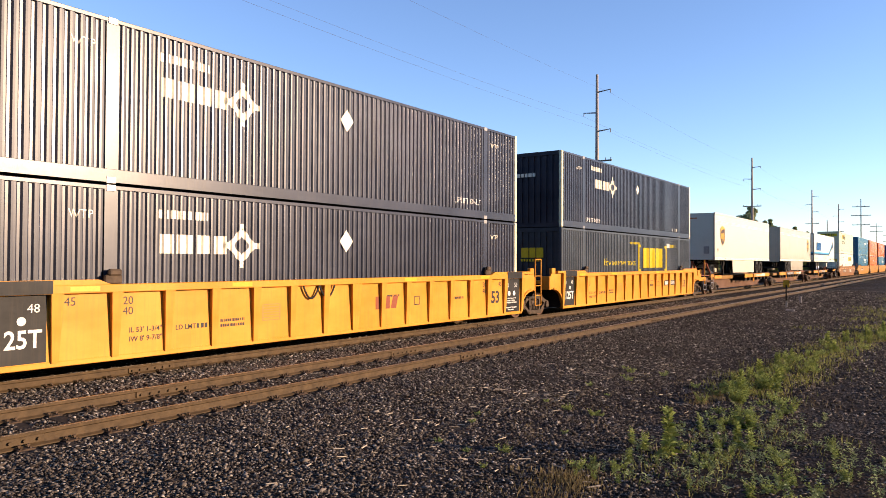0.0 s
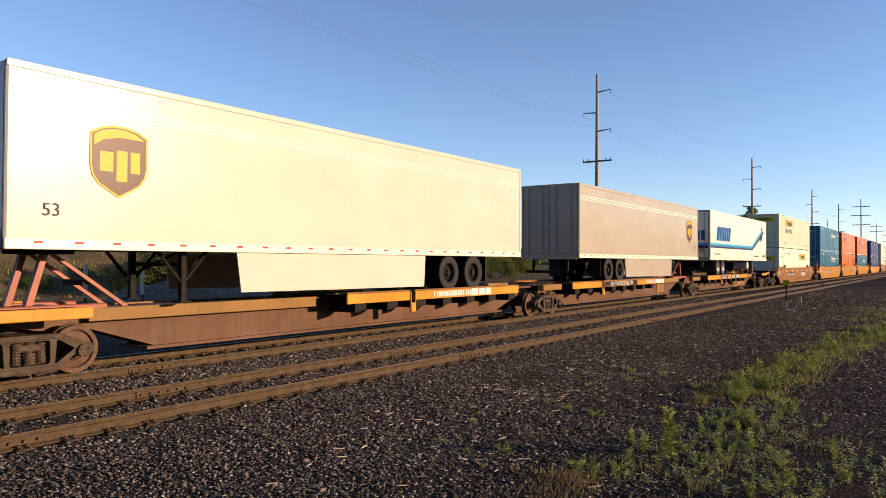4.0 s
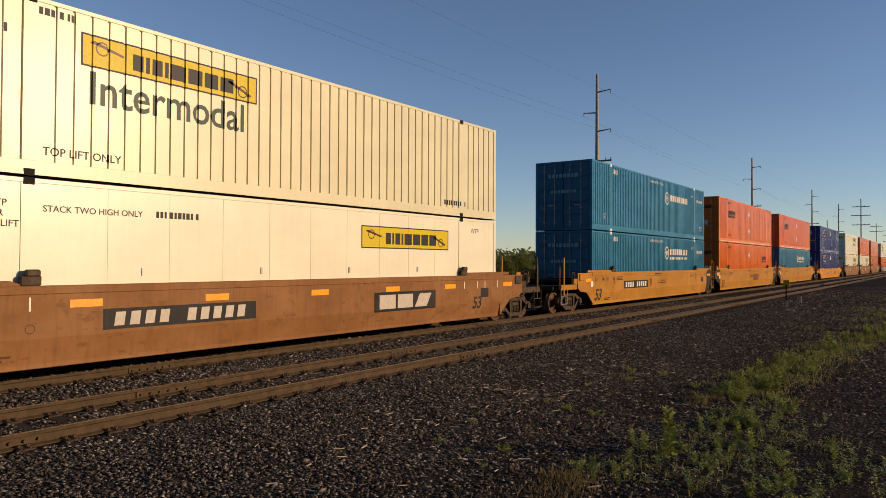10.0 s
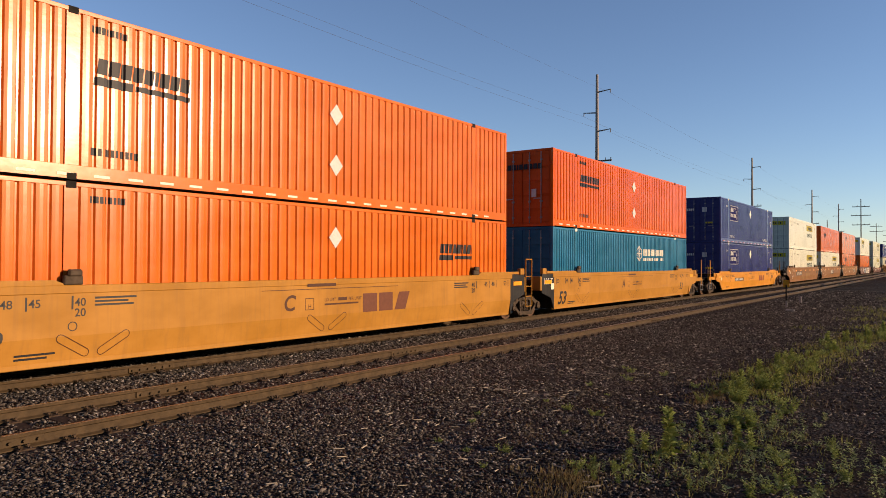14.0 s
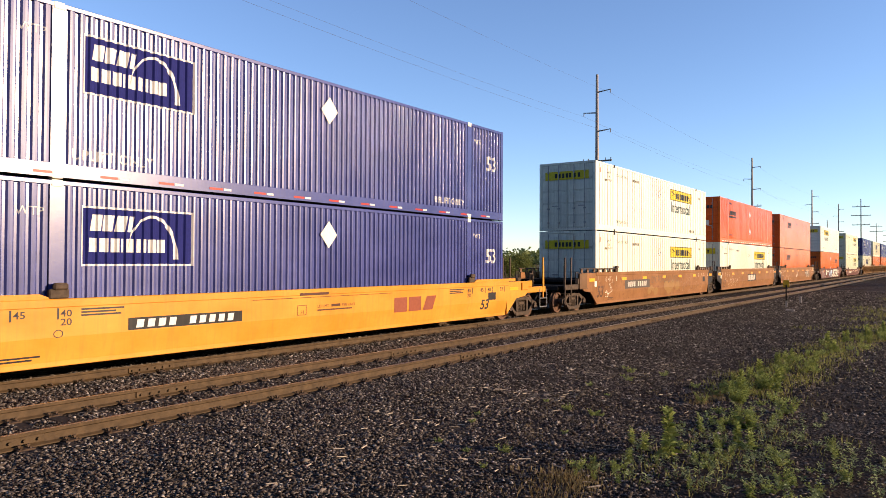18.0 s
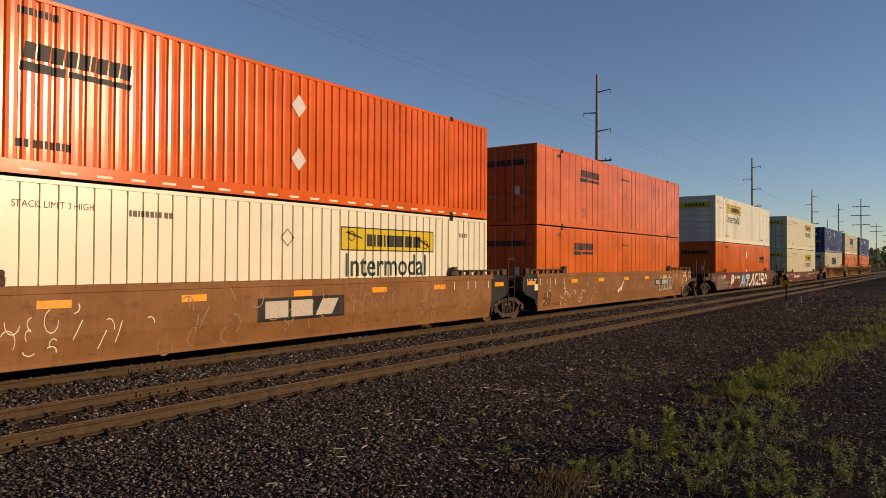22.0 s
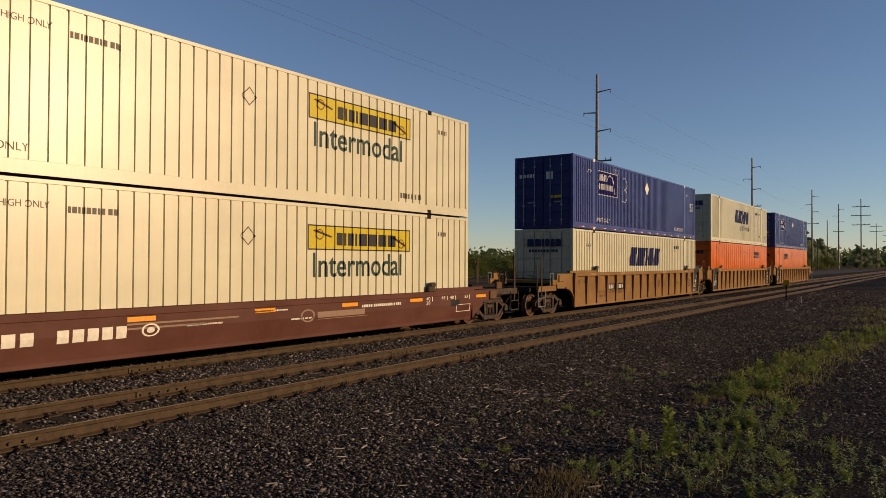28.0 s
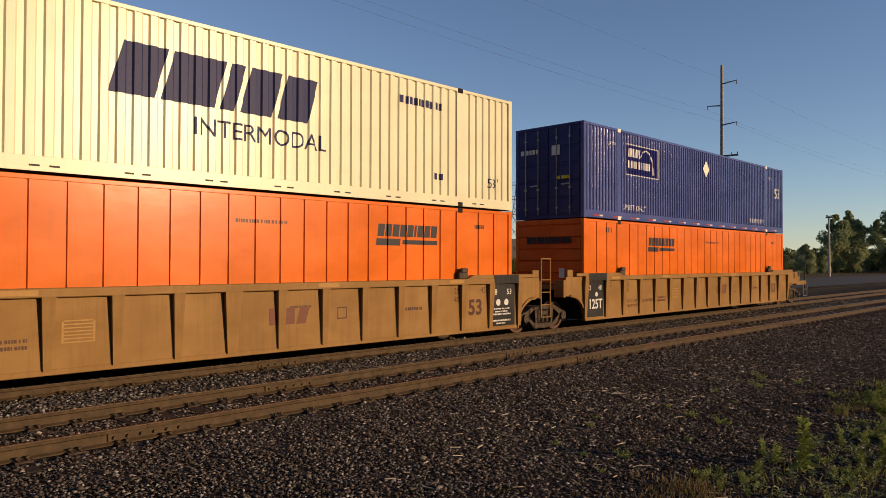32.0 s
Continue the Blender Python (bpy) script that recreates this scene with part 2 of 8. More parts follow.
def make_ground():
    xs = sorted({-4000, -1500, -600, -250, -120, -60, -30, *range(-16, 60, 1), *range(60, 140, 5), *range(140, 400, 20), 500, 800, 1500, 4000})
    ys = sorted({-4000, -1500, -500, -200, -90, -45, -20, -10, *[i * 0.5 for i in range(-10, 15)], 7.6, 7.97, 8.1, 15.0, 15.2, 17, 20, *range(22, 44, 3), *range(44, 66, 1), 68, 72, 78, 86, 96, 106, 120, 160, 250, 500, 1500, 4000})
    me = bpy.data.meshes.new("ground")
    vs = [(x, y, height(x, y)) for x in xs for y in ys]
    n = len(ys)
    fs = [(i * n + j, (i + 1) * n + j, (i + 1) * n + j + 1, i * n + j + 1) for i in range(len(xs) - 1) for j in range(n - 1)]
    me.from_pydata(vs, [], fs)
    me.materials.append(MAT["ground"])
    for p in me.polygons:
        p.use_smooth = True
    tagged(new("ground", me), "dark cinder and gravel ground beside the tracks", "ground", kind="structure")


make_ground()

RAIL_OUTLINE = ((-0.07, 0.0), (0.07, 0.0), (0.07, 0.012), (0.02, 0.032), (0.010, 0.05), (0.010, 0.118), (0.034, 0.132), (0.037, 0.160), (0.028, 0.17), (-0.028, 0.17), (-0.037, 0.160), (-0.034, 0.132), (-0.010, 0.118), (-0.010, 0.05), (-0.02, 0.032), (-0.07, 0.012))


def make_track(name, centre, label):
    track = thing(name, label, "railway track", kind="structure", at=(0, centre, 0))

    def rail(bm):
        a = [bm.verts.new((-60, y, z)) for y, z in RAIL_OUTLINE]
        b = [bm.verts.new((900, y, z)) for y, z in RAIL_OUTLINE]
        for i in range(len(a)):
            j = (i + 1) % len(a)
            bm.faces.new((a[i], a[j], b[j], b[i]))
        bm.faces.new(a)
        bm.faces.new(b[::-1])
        bmesh.ops.recalc_face_normals(bm, faces=bm.faces)

    def head(bm):
        box(bm, -60, 900, -0.026, 0.026, 0.1705, 0.1725)
    for side in (-1, 1):
        r = part("rail", rail, "rail", track, "brown rusted steel rail", at=(0, side * 0.755, 0.0), key="rail")
        part("running_surface", head, "railhead", r, "worn shiny strip on the rail head", key="head")
    return track


track_near = make_track("track_near", TRACK_NEAR, "empty railway track with brown rusted rails and dark ties")
track_far = make_track("track_far", TRACK_FAR, "railway track under the freight train with rusted rails")
# ------------------------------------------------------------------ containers
LONG, WIDE, TALL = 16.15, 2.60, 2.895
HALF = WIDE / 2
LIFT = 1.98                                  # from each end to the lifting posts
PROFILES = dict(                             # (step along, depth) of one wave of the side wall
    corrugated=((0.0, 0.034), (0.042, 0.034), (0.070, 0.0), (0.106, -0.003), (0.142, 0.0), (0.170, 0.034)),
    fluted=((0.0, 0.034), (0.030, 0.034), (0.056, 0.0), (0.112, -0.004), (0.170, -0.004), (0.226, 0.0), (0.252, 0.034)),
    narrow=((0.0, 0.032), (0.030, 0.032), (0.054, 0.0), (0.095, -0.003), (0.135, -0.003), (0.168, 0.0), (0.192, 0.032)),
    grooved=((0.0, 0.0), (0.248, 0.0), (0.258, 0.03), (0.292, 0.03), (0.302, 0.0)),
    waved=((0.0, 0.0), (0.118, 0.0), (0.146, 0.034), (0.236, 0.036), (0.264, 0.0)),
    panelled=((0.0, 0.0), (0.508, 0.0), (0.516, 0.03), (0.546, 0.03), (0.554, 0.0)),
    smooth=((0.0, 0.0), (1.195, 0.0), (1.198, 0.006), (1.212, 0.006), (1.215, 0.0)),
)


def wave(style, x0, x1):
    """Points (x, depth) of the side wall between x0 and x1."""
    prof = PROFILES[style]
    pitch, pts, x = prof[-1][0], [], x0
    n = max(1, round((x1 - x0) / pitch))
    k = (x1 - x0) / (n * pitch)
    for i in range(n):
        for dx, d in prof[:-1]:
            pts.append((x0 + (i * pitch + dx) * k, d))
    pts.append((x1, prof[-1][1]))
    return pts


SPANS = ((0.13, LIFT - 0.11), (LIFT + 0.11, LONG - LIFT - 0.11), (LONG - LIFT + 0.11, LONG - 0.13))


def side_wall(style, z0, z1):
    def make(bm):
        for a, b in SPANS:
            pts = wave(style, a, b)
            lo = [bm.verts.new((x, -HALF + 0.012 + d, z0)) for x, d in pts]
            hi = [bm.verts.new((x, -HALF + 0.012 + d, z1)) for x, d in pts]
            for i in range(len(pts) - 1):
                bm.faces.new((lo[i], lo[i + 1], hi[i + 1], hi[i]))
            bi = [bm.verts.new((x, -HALF + 0.06, z)) for x, z in ((a, z0), (b, z0), (b, z1), (a, z1))]
            bm.faces.new((bi[0], bi[3], bi[2], bi[1]))
    return make


def depth_at(style, x):
    for a, b in SPANS:
        if a <= x <= b:
            pts = wave(style, a, b)
            for (xa, da), (xb, db) in zip(pts, pts[1:]):
                if xa <= x <= xb:
                    return da + (db - da) * (x - xa) / max(1e-9, xb - xa)
    return 0.0


BREAKS = {}


def breaks(style):
    if style not in BREAKS:
        pts = []
        for a, b in SPANS:
            pts += wave(style, a, b)
            pts += [(b + 0.002, -0.01)]
        BREAKS[style] = [(0.0, 0.0)] + pts + [(LONG, 0.0)]
    return BREAKS[style]


def clip(poly, x, keep_right):
    out = []
    for i, p in enumerate(poly):
        q = poly[(i + 1) % len(poly)]
        pin, qin = (p[0] >= x) == keep_right, (q[0] >= x) == keep_right
        if pin:
            out.append(p)
        if pin != qin:
            s = (x - p[0]) / (q[0] - p[0])
            out.append((x, p[1] + s * (q[1] - p[1])))
    return out


SIDE_FOLD = RAIL + 0.25 + 0.46      # height of the fold in a smooth car side


def painted(polys, style, face=-HALF, proud=0.003):
    """Convex shapes (x, z) laid on the side wall, following its waves."""
    def make(bm):
        if style is None:
            for poly in polys:
                bm.faces.new([bm.verts.new((x, face - proud, z)) for x, z in poly])
        elif style == "fold":          # plate that leans in below its fold
            bend = SIDE_FOLD
            for poly in polys:
                turned = [(z, x) for x, z in poly]
                lo, hi = min(p[0] for p in turned), max(p[0] for p in turned)
                pieces = [turned] if hi <= bend or lo >= bend else [clip(turned, bend, True), clip(turned, bend, False)]
                for piece in pieces:
                    if len(piece) > 2:
                        bm.faces.new([bm.verts.new((x, face - proud + 0.07 * max(0, bend - z) / 0.46, z)) for z, x in piece])
        else:
            pts = breaks(style)
            for poly in polys:
                lo, hi = min(p[0] for p in poly), max(p[0] for p in poly)
                for (xa, da), (xb, db) in zip(pts, pts[1:]):
                    if xb <= lo or xa >= hi or xb - xa < 1e-6:
                        continue
                    piece = clip(clip(poly, xa, True), xb, False) if (xa > lo or xb < hi) else poly
                    if len(piece) < 3:
                        continue
                    vs = [bm.verts.new((x, face + 0.012 + da + (db - da) * (x - xa) / (xb - xa) - proud, z)) for x, z in piece]
                    try:
                        bm.faces.new(vs)
                    except ValueError:
                        pass
        bmesh.ops.recalc_face_normals(bm, faces=bm.faces)
        up = [f for f in bm.faces if f.normal.y > 0]
        bmesh.ops.reverse_faces(bm, faces=up)
    return make


WORDS = {}


def words(text, size, x, z, slant=0.0, squeeze=1.0, bold=0.0):
    """The triangles of a line of type, its left foot at x, z."""
    key = (text, bold)
    if key not in WORDS:
        cu = bpy.data.curves.new("type", "FONT")
        cu.body, cu.offset, cu.resolution_u = text, bold, 3
        ob = bpy.data.objects.new("type", cu)
        me = ob.to_mesh()
        me.calc_loop_triangles()
        WORDS[key] = [[(me.vertices[i].co.x, me.vertices[i].co.y) for i in tri.vertices] for tri in me.loop_triangles]
        ob.to_mesh_clear()
        bpy.data.objects.remove(ob)
        bpy.data.curves.remove(cu)
    return [[(x + (px * squeeze + py * slant) * size, z + py * size) for px, py in tri] for tri in WORDS[key]]


def rect(x0, x1, z0, z1, slant=0.0):
    h = z1 - z0
    return [(x0, z0), (x1, z0), (x1 + slant * h, z1), (x0 + slant * h, z1)]


def ring(x, z, r0, r1, n=16, a0=0.0, a1=360.0, sx=1.0):
    out = []
    for i in range(n):
        a, b = (radians(a0 + (a1 - a0) * k / n) for k in (i, i + 1))
        out.append([(x + sx * r * math.cos(q), z + r * math.sin(q)) for r, q in ((r0, a), (r1, a), (r1, b), (r0, b))])
    return out


def disc(x, z, r, n=14, sx=1.0):
    return [[(x + sx * r * math.cos(2 * math.pi * i / n), z + r * math.sin(2 * math.pi * i / n)) for i in range(n)]]


def diamond(x, z, r):
    return [[(x - r * 0.85, z), (x, z - r), (x + r * 0.85, z), (x, z + r)]]


def bars(x, z, widths, h, gap, slant=0.0):
    """A run of plain blocks in place of a name."""
    out = []
    for w in widths:
        out.append(rect(x, x + w, z, z + h, slant))
        x += w + gap
    return out


WALLS = {}           # wall shape of each container


def make_container(x, z, colour, style, label, doors=True, end="corrugated", castings=None, post_tint=None, rail_tint=None, ribs="vertical"):
    c = thing("shipping_container", label, "shipping container", "stacked intermodal containers")
    rolling(c, x, z)
    WALLS[c.name] = style
    key = f"{style}{colour}"
    frame_mat = rail_tint or colour
    flip = lambda make: (lambda bm: (make(bm), bmesh.ops.scale(bm, vec=(1, -1, 1), verts=bm.verts), bmesh.ops.reverse_faces(bm, faces=bm.faces)))
    sill = 0.158 if style == "panelled" else 0.25
    wall = side_wall(style, sill - 0.004, TALL - 0.085)
    part("side_wall", wall, colour, c, key=f"near{style}")
    part("side_wall", flip(wall), colour, c, key=f"far{style}")
    for s in (-1, 1):
        y0, y1 = sorted((s * HALF, s * (HALF - 0.065)))
        part("bottom_rail", lambda bm: (box(bm, 0.1, LONG - 0.1, y0, y1, 0.03, sill, 0.006), box(bm, 0.1, LONG - 0.1, *sorted((s * (HALF + 0.004), s * (HALF - 0.02))), 0.02, 0.06)), frame_mat, c, key=f"b{s}{sill}")
        part("top_rail", lambda bm: box(bm, 0.1, LONG - 0.1, y0, y1, TALL - 0.088, TALL - 0.012, 0.008), frame_mat, c, key=f"t{s}")
        for px in (LIFT, LONG - LIFT):
            ya, yb = sorted((s * (HALF - 0.004), s * (HALF - 0.07)))
            part("lifting_post", lambda bm: box(bm, px - 0.112, px + 0.112, ya, yb, sill, TALL - 0.088), frame_mat, c, key=f"l{s}{px}{sill}")
            for zz in (0.0, TALL - 0.118):
                yc, yd = sorted((s * (HALF + 0.006), s * (HALF - 0.16)))

                def cast(bm):
                    box(bm, -0.089, 0.089, yc, yd, zz, zz + 0.118, 0.008)
                part("corner_casting", cast, castings or frame_mat, c, at=(px, 0, 0), key=f"c{s}{zz}")
        for px, w in ((0.0, 0.14), (LONG - 0.14, 0.14)):
            ya, yb = sorted((s * HALF, s * (HALF - 0.12)))
            part("corner_post", lambda bm: box(bm, px, px + w, ya, yb, 0.0, TALL, 0.012), post_tint or frame_mat, c, key=f"p{s}{px}")
    part("roof", lambda bm: roof_sheet(bm), colour, c, key="roof")
    part("underframe", lambda bm: box(bm, 0.05, LONG - 0.05, -HALF + 0.07, HALF - 0.07, 0.01, 0.15), "dark", c, key="under")
    # the end that leads
    dull = colour + "_end"
    if doors:
        for s in (-1, 1):
            ya, yb = sorted((s * 0.012, s * (HALF - 0.125)))
            d = part("door", lambda bm: door_leaf(bm, ya, yb), dull, c, key=f"d{s}")
            for k in range(5):
                part("door_panel", lambda bm: box(bm, 0.0, 0.022, ya + 0.04, yb - 0.04, 0.0, (TALL - 0.3) / 5 - 0.09, 0.008), dull, d, at=(0, 0, 0.16 + k * (TALL - 0.3) / 5), key=f"dp{s}")
            for f in (0.3, 0.72):
                yy = ya + (yb - ya) * f
                part("lock_rod", lambda bm: (rod(bm, (-0.045, 0, 0.12), (-0.045, 0, TALL - 0.12), 0.017, 6), box(bm, -0.06, -0.015, -0.05, 0.05, 0.9, 0.96), box(bm, -0.06, -0.015, -0.04, 0.04, 0.3, 0.36), box(bm, -0.06, -0.015, -0.04, 0.04, 2.45, 2.51)), "galv", d, "galvanised lock rod", at=(0, yy, 0), key="rod")
            hy = yb if abs(yb) > abs(ya) else ya
            for zz in (0.4, 1.35, 2.3):
                part("hinge", lambda bm: box(bm, -0.012, 0.03, -0.05, 0.05, 0, 0.09), dull, d, at=(0, hy, zz), key="hinge")
            part("handle", lambda bm: box(bm, -0.075, -0.055, -0.02, 0.30, 1.02, 1.06), "galv", d, at=(0, ya + (yb - ya) * 0.3, 0), key="handle")
        part("header", lambda bm: box(bm, -0.002, 0.1, -HALF + 0.12, HALF - 0.12, TALL - 0.10, TALL - 0.004, 0.006), rail_tint or dull, c, key="header")
        part("sill", lambda bm: box(bm, -0.002, 0.1, -HALF + 0.12, HALF - 0.12, 0.004, 0.11, 0.006), rail_tint or dull, c, key="sill")
    else:
        part("front_wall", lambda bm: front_sheet(bm, ribs), dull, c, key=f"front{ribs}")
        if ribs != "vertical":
            for k in range(7):
                part("front_panel", lambda bm: box(bm, 0.010, 0.05, -HALF + 0.13, HALF - 0.13, 0.0, (TALL - 0.36) / 7 * 0.86, 0.012), dull, c, at=(0, 0, 0.18 + k * (TALL - 0.36) / 7), key="fpan")
        part("header", lambda bm: box(bm, -0.002, 0.1, -HALF + 0.12, HALF - 0.12, TALL - 0.16, TALL - 0.004, 0.006), rail_tint or dull, c, key="fheader")
        part("sill", lambda bm: box(bm, -0.002, 0.1, -HALF + 0.12, HALF - 0.12, 0.004, 0.16, 0.006), rail_tint or dull, c, key="fsill")
    part("rear_wall", lambda bm: box(bm, LONG - 0.05, LONG - 0.005, -HALF + 0.12, HALF - 0.12, 0.02, TALL - 0.02), colour, c, key="rear")
    return c


def roof_sheet(bm):
    n = 60
    for i in range(n):
        x0 = 0.06 + i * (LONG - 0.12) / n
        x1 = 0.06 + (i + 0.6) * (LONG - 0.12) / n
        box(bm, x0, x1, -HALF + 0.07, HALF - 0.07, TALL - 0.03, TALL - 0.006)
    box(bm, 0.06, LONG - 0.06, -HALF + 0.06, HALF - 0.06, TALL - 0.05, TALL - 0.028)


def door_leaf(bm, ya, yb):
    z = 0.12
    box(bm, 0.02, 0.06, ya, yb, 0.115, TALL - 0.105)


def front_sheet(bm, ribs):
    if ribs == "vertical":
        n = 9
        w = (WIDE - 0.24) / n
        for k in range(n):
            y = -HALF + 0.12 + k * w
            box(bm, 0.012, 0.05, y, y + w * 0.55, 0.16, TALL - 0.16, 0.008)
        box(bm, 0.045, 0.07, -HALF + 0.12, HALF - 0.12, 0.16, TALL - 0.16)
    else:
        box(bm, 0.045, 0.07, -HALF + 0.12, HALF - 0.12, 0.16, TALL - 0.16)
# ------------------------------------------------------------------ railway cars
FLOOR_Z = RAIL + 0.38            # underside of the lower container
STACK_Z = FLOOR_Z + TALL + 0.02
SIDE_TOP = RAIL + 1.55
SIDE_LOW = RAIL + 0.25
OUT = 1.40                       # half width over the side sills


def rounded(pts, r, n=3):
    """The outline with its corners rounded off."""
    out = []
    for i, p in enumerate(pts):
        a, p, b = Vector(pts[i - 1]), Vector(p), Vector(pts[(i + 1) % len(pts)])
        s = p + (a - p).normalized() * min(r, (a - p).length * 0.45)
        e = p + (b - p).normalized() * min(r, (b - p).length * 0.45)
        for k in range(n + 1):
            f = k / n
            out.append(tuple(s * (1 - f) ** 2 + p * 2 * f * (1 - f) + e * f * f))
    return out


def holed(bm, outer, holes, y0, y1):
    """A plate in x and z with holes, drawn out from y0 to y1."""
    loops = [[bm.verts.new((x, y0, z)) for x, z in ring_pts] for ring_pts in [outer] + holes]
    edges = [bm.edges.new((q[k - 1], q[k])) for q in loops for k in range(len(q))]
    fill = bmesh.ops.triangle_fill(bm, use_beauty=True, use_dissolve=False, edges=edges)["geom"]
    faces = [g for g in fill if isinstance(g, bmesh.types.BMFace)]
    twin = {v: bm.verts.new((v.co.x, y1, v.co.z)) for q in loops for v in q}
    made = faces + [bm.faces.new([twin[v] for v in reversed(f.verts)]) for f in faces]
    for q in loops:
        for k in range(len(q)):
            made.append(bm.faces.new((q[k - 1], q[k], twin[q[k]], twin[q[k - 1]])))
    bmesh.ops.recalc_face_normals(bm, faces=made)


def make_truck(car, x, wheel_r=0.42, base=1.72):
    """A two-axle freight truck (bogie) as a part of a car, centred at x."""
    ax = RAIL + wheel_r
    tr = part("truck", lambda bm: (box(bm, -0.22, 0.22, -0.98, 0.98, ax + 0.02, ax + 0.30, 0.03), rod(bm, (0, 0, ax + 0.3), (0, 0, ax + 0.40), 0.25, 16)), "truck", car, "rust-brown cast steel truck", at=(x, 0, 0), key=f"truck{wheel_r}")
    h = base / 2

    def frame_side(bm):
        outer = [(-h - 0.20, ax - 0.02), (-h - 0.17, ax + 0.12), (-h + 0.04, ax + 0.17), (-0.50, ax + 0.32), (0.50, ax + 0.32), (h - 0.04, ax + 0.17), (h + 0.17, ax + 0.12), (h + 0.20, ax - 0.02), (h + 0.10, ax - 0.08), (h - 0.15, ax - 0.04), (0.45, ax - 0.30), (-0.45, ax - 0.30), (-h + 0.15, ax - 0.04), (-h - 0.10, ax - 0.08)]
        gap = [(-h + 0.14, ax + 0.055), (-0.42, ax + 0.235), (-0.385, ax - 0.19)]
        holed(bm, rounded(outer, 0.07), [rounded(gap, 0.05), rounded([(-x, z) for x, z in gap[::-1]], 0.05), rounded([(-0.31, ax - 0.17), (0.31, ax - 0.17), (0.31, ax + 0.22), (-0.31, ax + 0.22)], 0.05)], -1.10, -0.94)
        # raised rim round the casting, and the bolster end in its window
        box(bm, -0.50, 0.50, -1.125, -1.10, ax + 0.24, ax + 0.31, 0.01)
        box(bm, -0.46, 0.46, -1.125, -1.10, ax - 0.285, ax - 0.20, 0.01)
        box(bm, -0.21, 0.21, -1.085, -0.94, ax + 0.05, ax + 0.17, 0.03)
    for s in (-1, 1):
        f = part("side_frame", frame_side, "truck", tr, key=f"sf{wheel_r}{base}", turn=0 if s < 0 else math.pi)
    for s in (-1, 1):
        for k in (-0.19, 0.0, 0.19):
            part("spring", lambda bm: lathe(bm, [(0.03, 0.0)] + [p for i in range(7) for p in ((0.055, i * 0.05), (0.078, i * 0.05 + 0.008), (0.078, i * 0.05 + 0.026), (0.055, i * 0.05 + 0.034))] + [(0.03, 0.35)], (0, 0, ax - 0.15), "z", 10), "truck", tr, at=(k, s * 1.02, 0), key="spring")
    for dx in (-h, h):
        def axle(bm):
            for s in (-1, 1):
                lathe(bm, ((0.06, s * 0.66), (0.10, s * 0.68), (wheel_r * 0.78, s * 0.70), (wheel_r * 0.80, s * 0.67), (wheel_r + 0.025, s * 0.68), (wheel_r + 0.02, s * 0.715), (wheel_r, s * 0.725), (wheel_r - 0.012, s * 0.815), (wheel_r * 0.80, s * 0.815), (wheel_r * 0.76, s * 0.765), (0.20, s * 0.785), (0.14, s * 0.85), (0.06, s * 0.86)), (0, 0, 0), "y", 28)
            rod(bm, (0, -0.95, 0), (0, 0.95, 0), 0.07, 10)
        w = part("wheelset", axle, "wheel", tr, "rusty steel wheels on an axle", key=f"axle{wheel_r}")
        w.delta_location = (dx, 0, ax)
        WHEELS.append(w)
        for s in (-1, 1):
            part("bearing_cap", lambda bm: (rod(bm, (0, -1.16, 0), (0, -0.93, 0), 0.115, 12), [rod(bm, (0.07 * math.cos(q), -1.18, 0.07 * math.sin(q)), (0.07 * math.cos(q), -1.15, 0.07 * math.sin(q)), 0.018, 6) for q in (0.5, 2.6, 4.7)]), "truck", tr, at=(dx, 0, ax), turn=0 if s < 0 else math.pi, key="cap")
    return tr


def arch(x, side, z0, dx, dz, n=7):
    """Points of a wheel arch that rises outward from x."""
    return [(x + side * dx * (1 - math.cos(radians(90 * i / n))), z0 + dz * math.sin(radians(90 * i / n))) for i in range(n + 1)]


def stanchion(bm, x, y, z0, z1, wide, r=0.02):
    """An upturned U of bent pipe, its legs spread along x."""
    rod(bm, (x - wide / 2, y, z0), (x - wide / 2, y, z1), r, 6)
    rod(bm, (x + wide / 2, y, z0), (x + wide / 2, y, z1), r, 6)
    rod(bm, (x - wide / 2, y, z1), (x + wide / 2, y, z1), r, 6)


def step_frame(bm, x, y, z0, z1, wide):
    for s in (-1, 1):
        rod(bm, (x + s * wide / 2, y, z0), (x + s * wide / 2, y, z1), 0.02, 6)
    rod(bm, (x - wide / 2, y, z0), (x + wide / 2, y, z0), 0.02, 6)


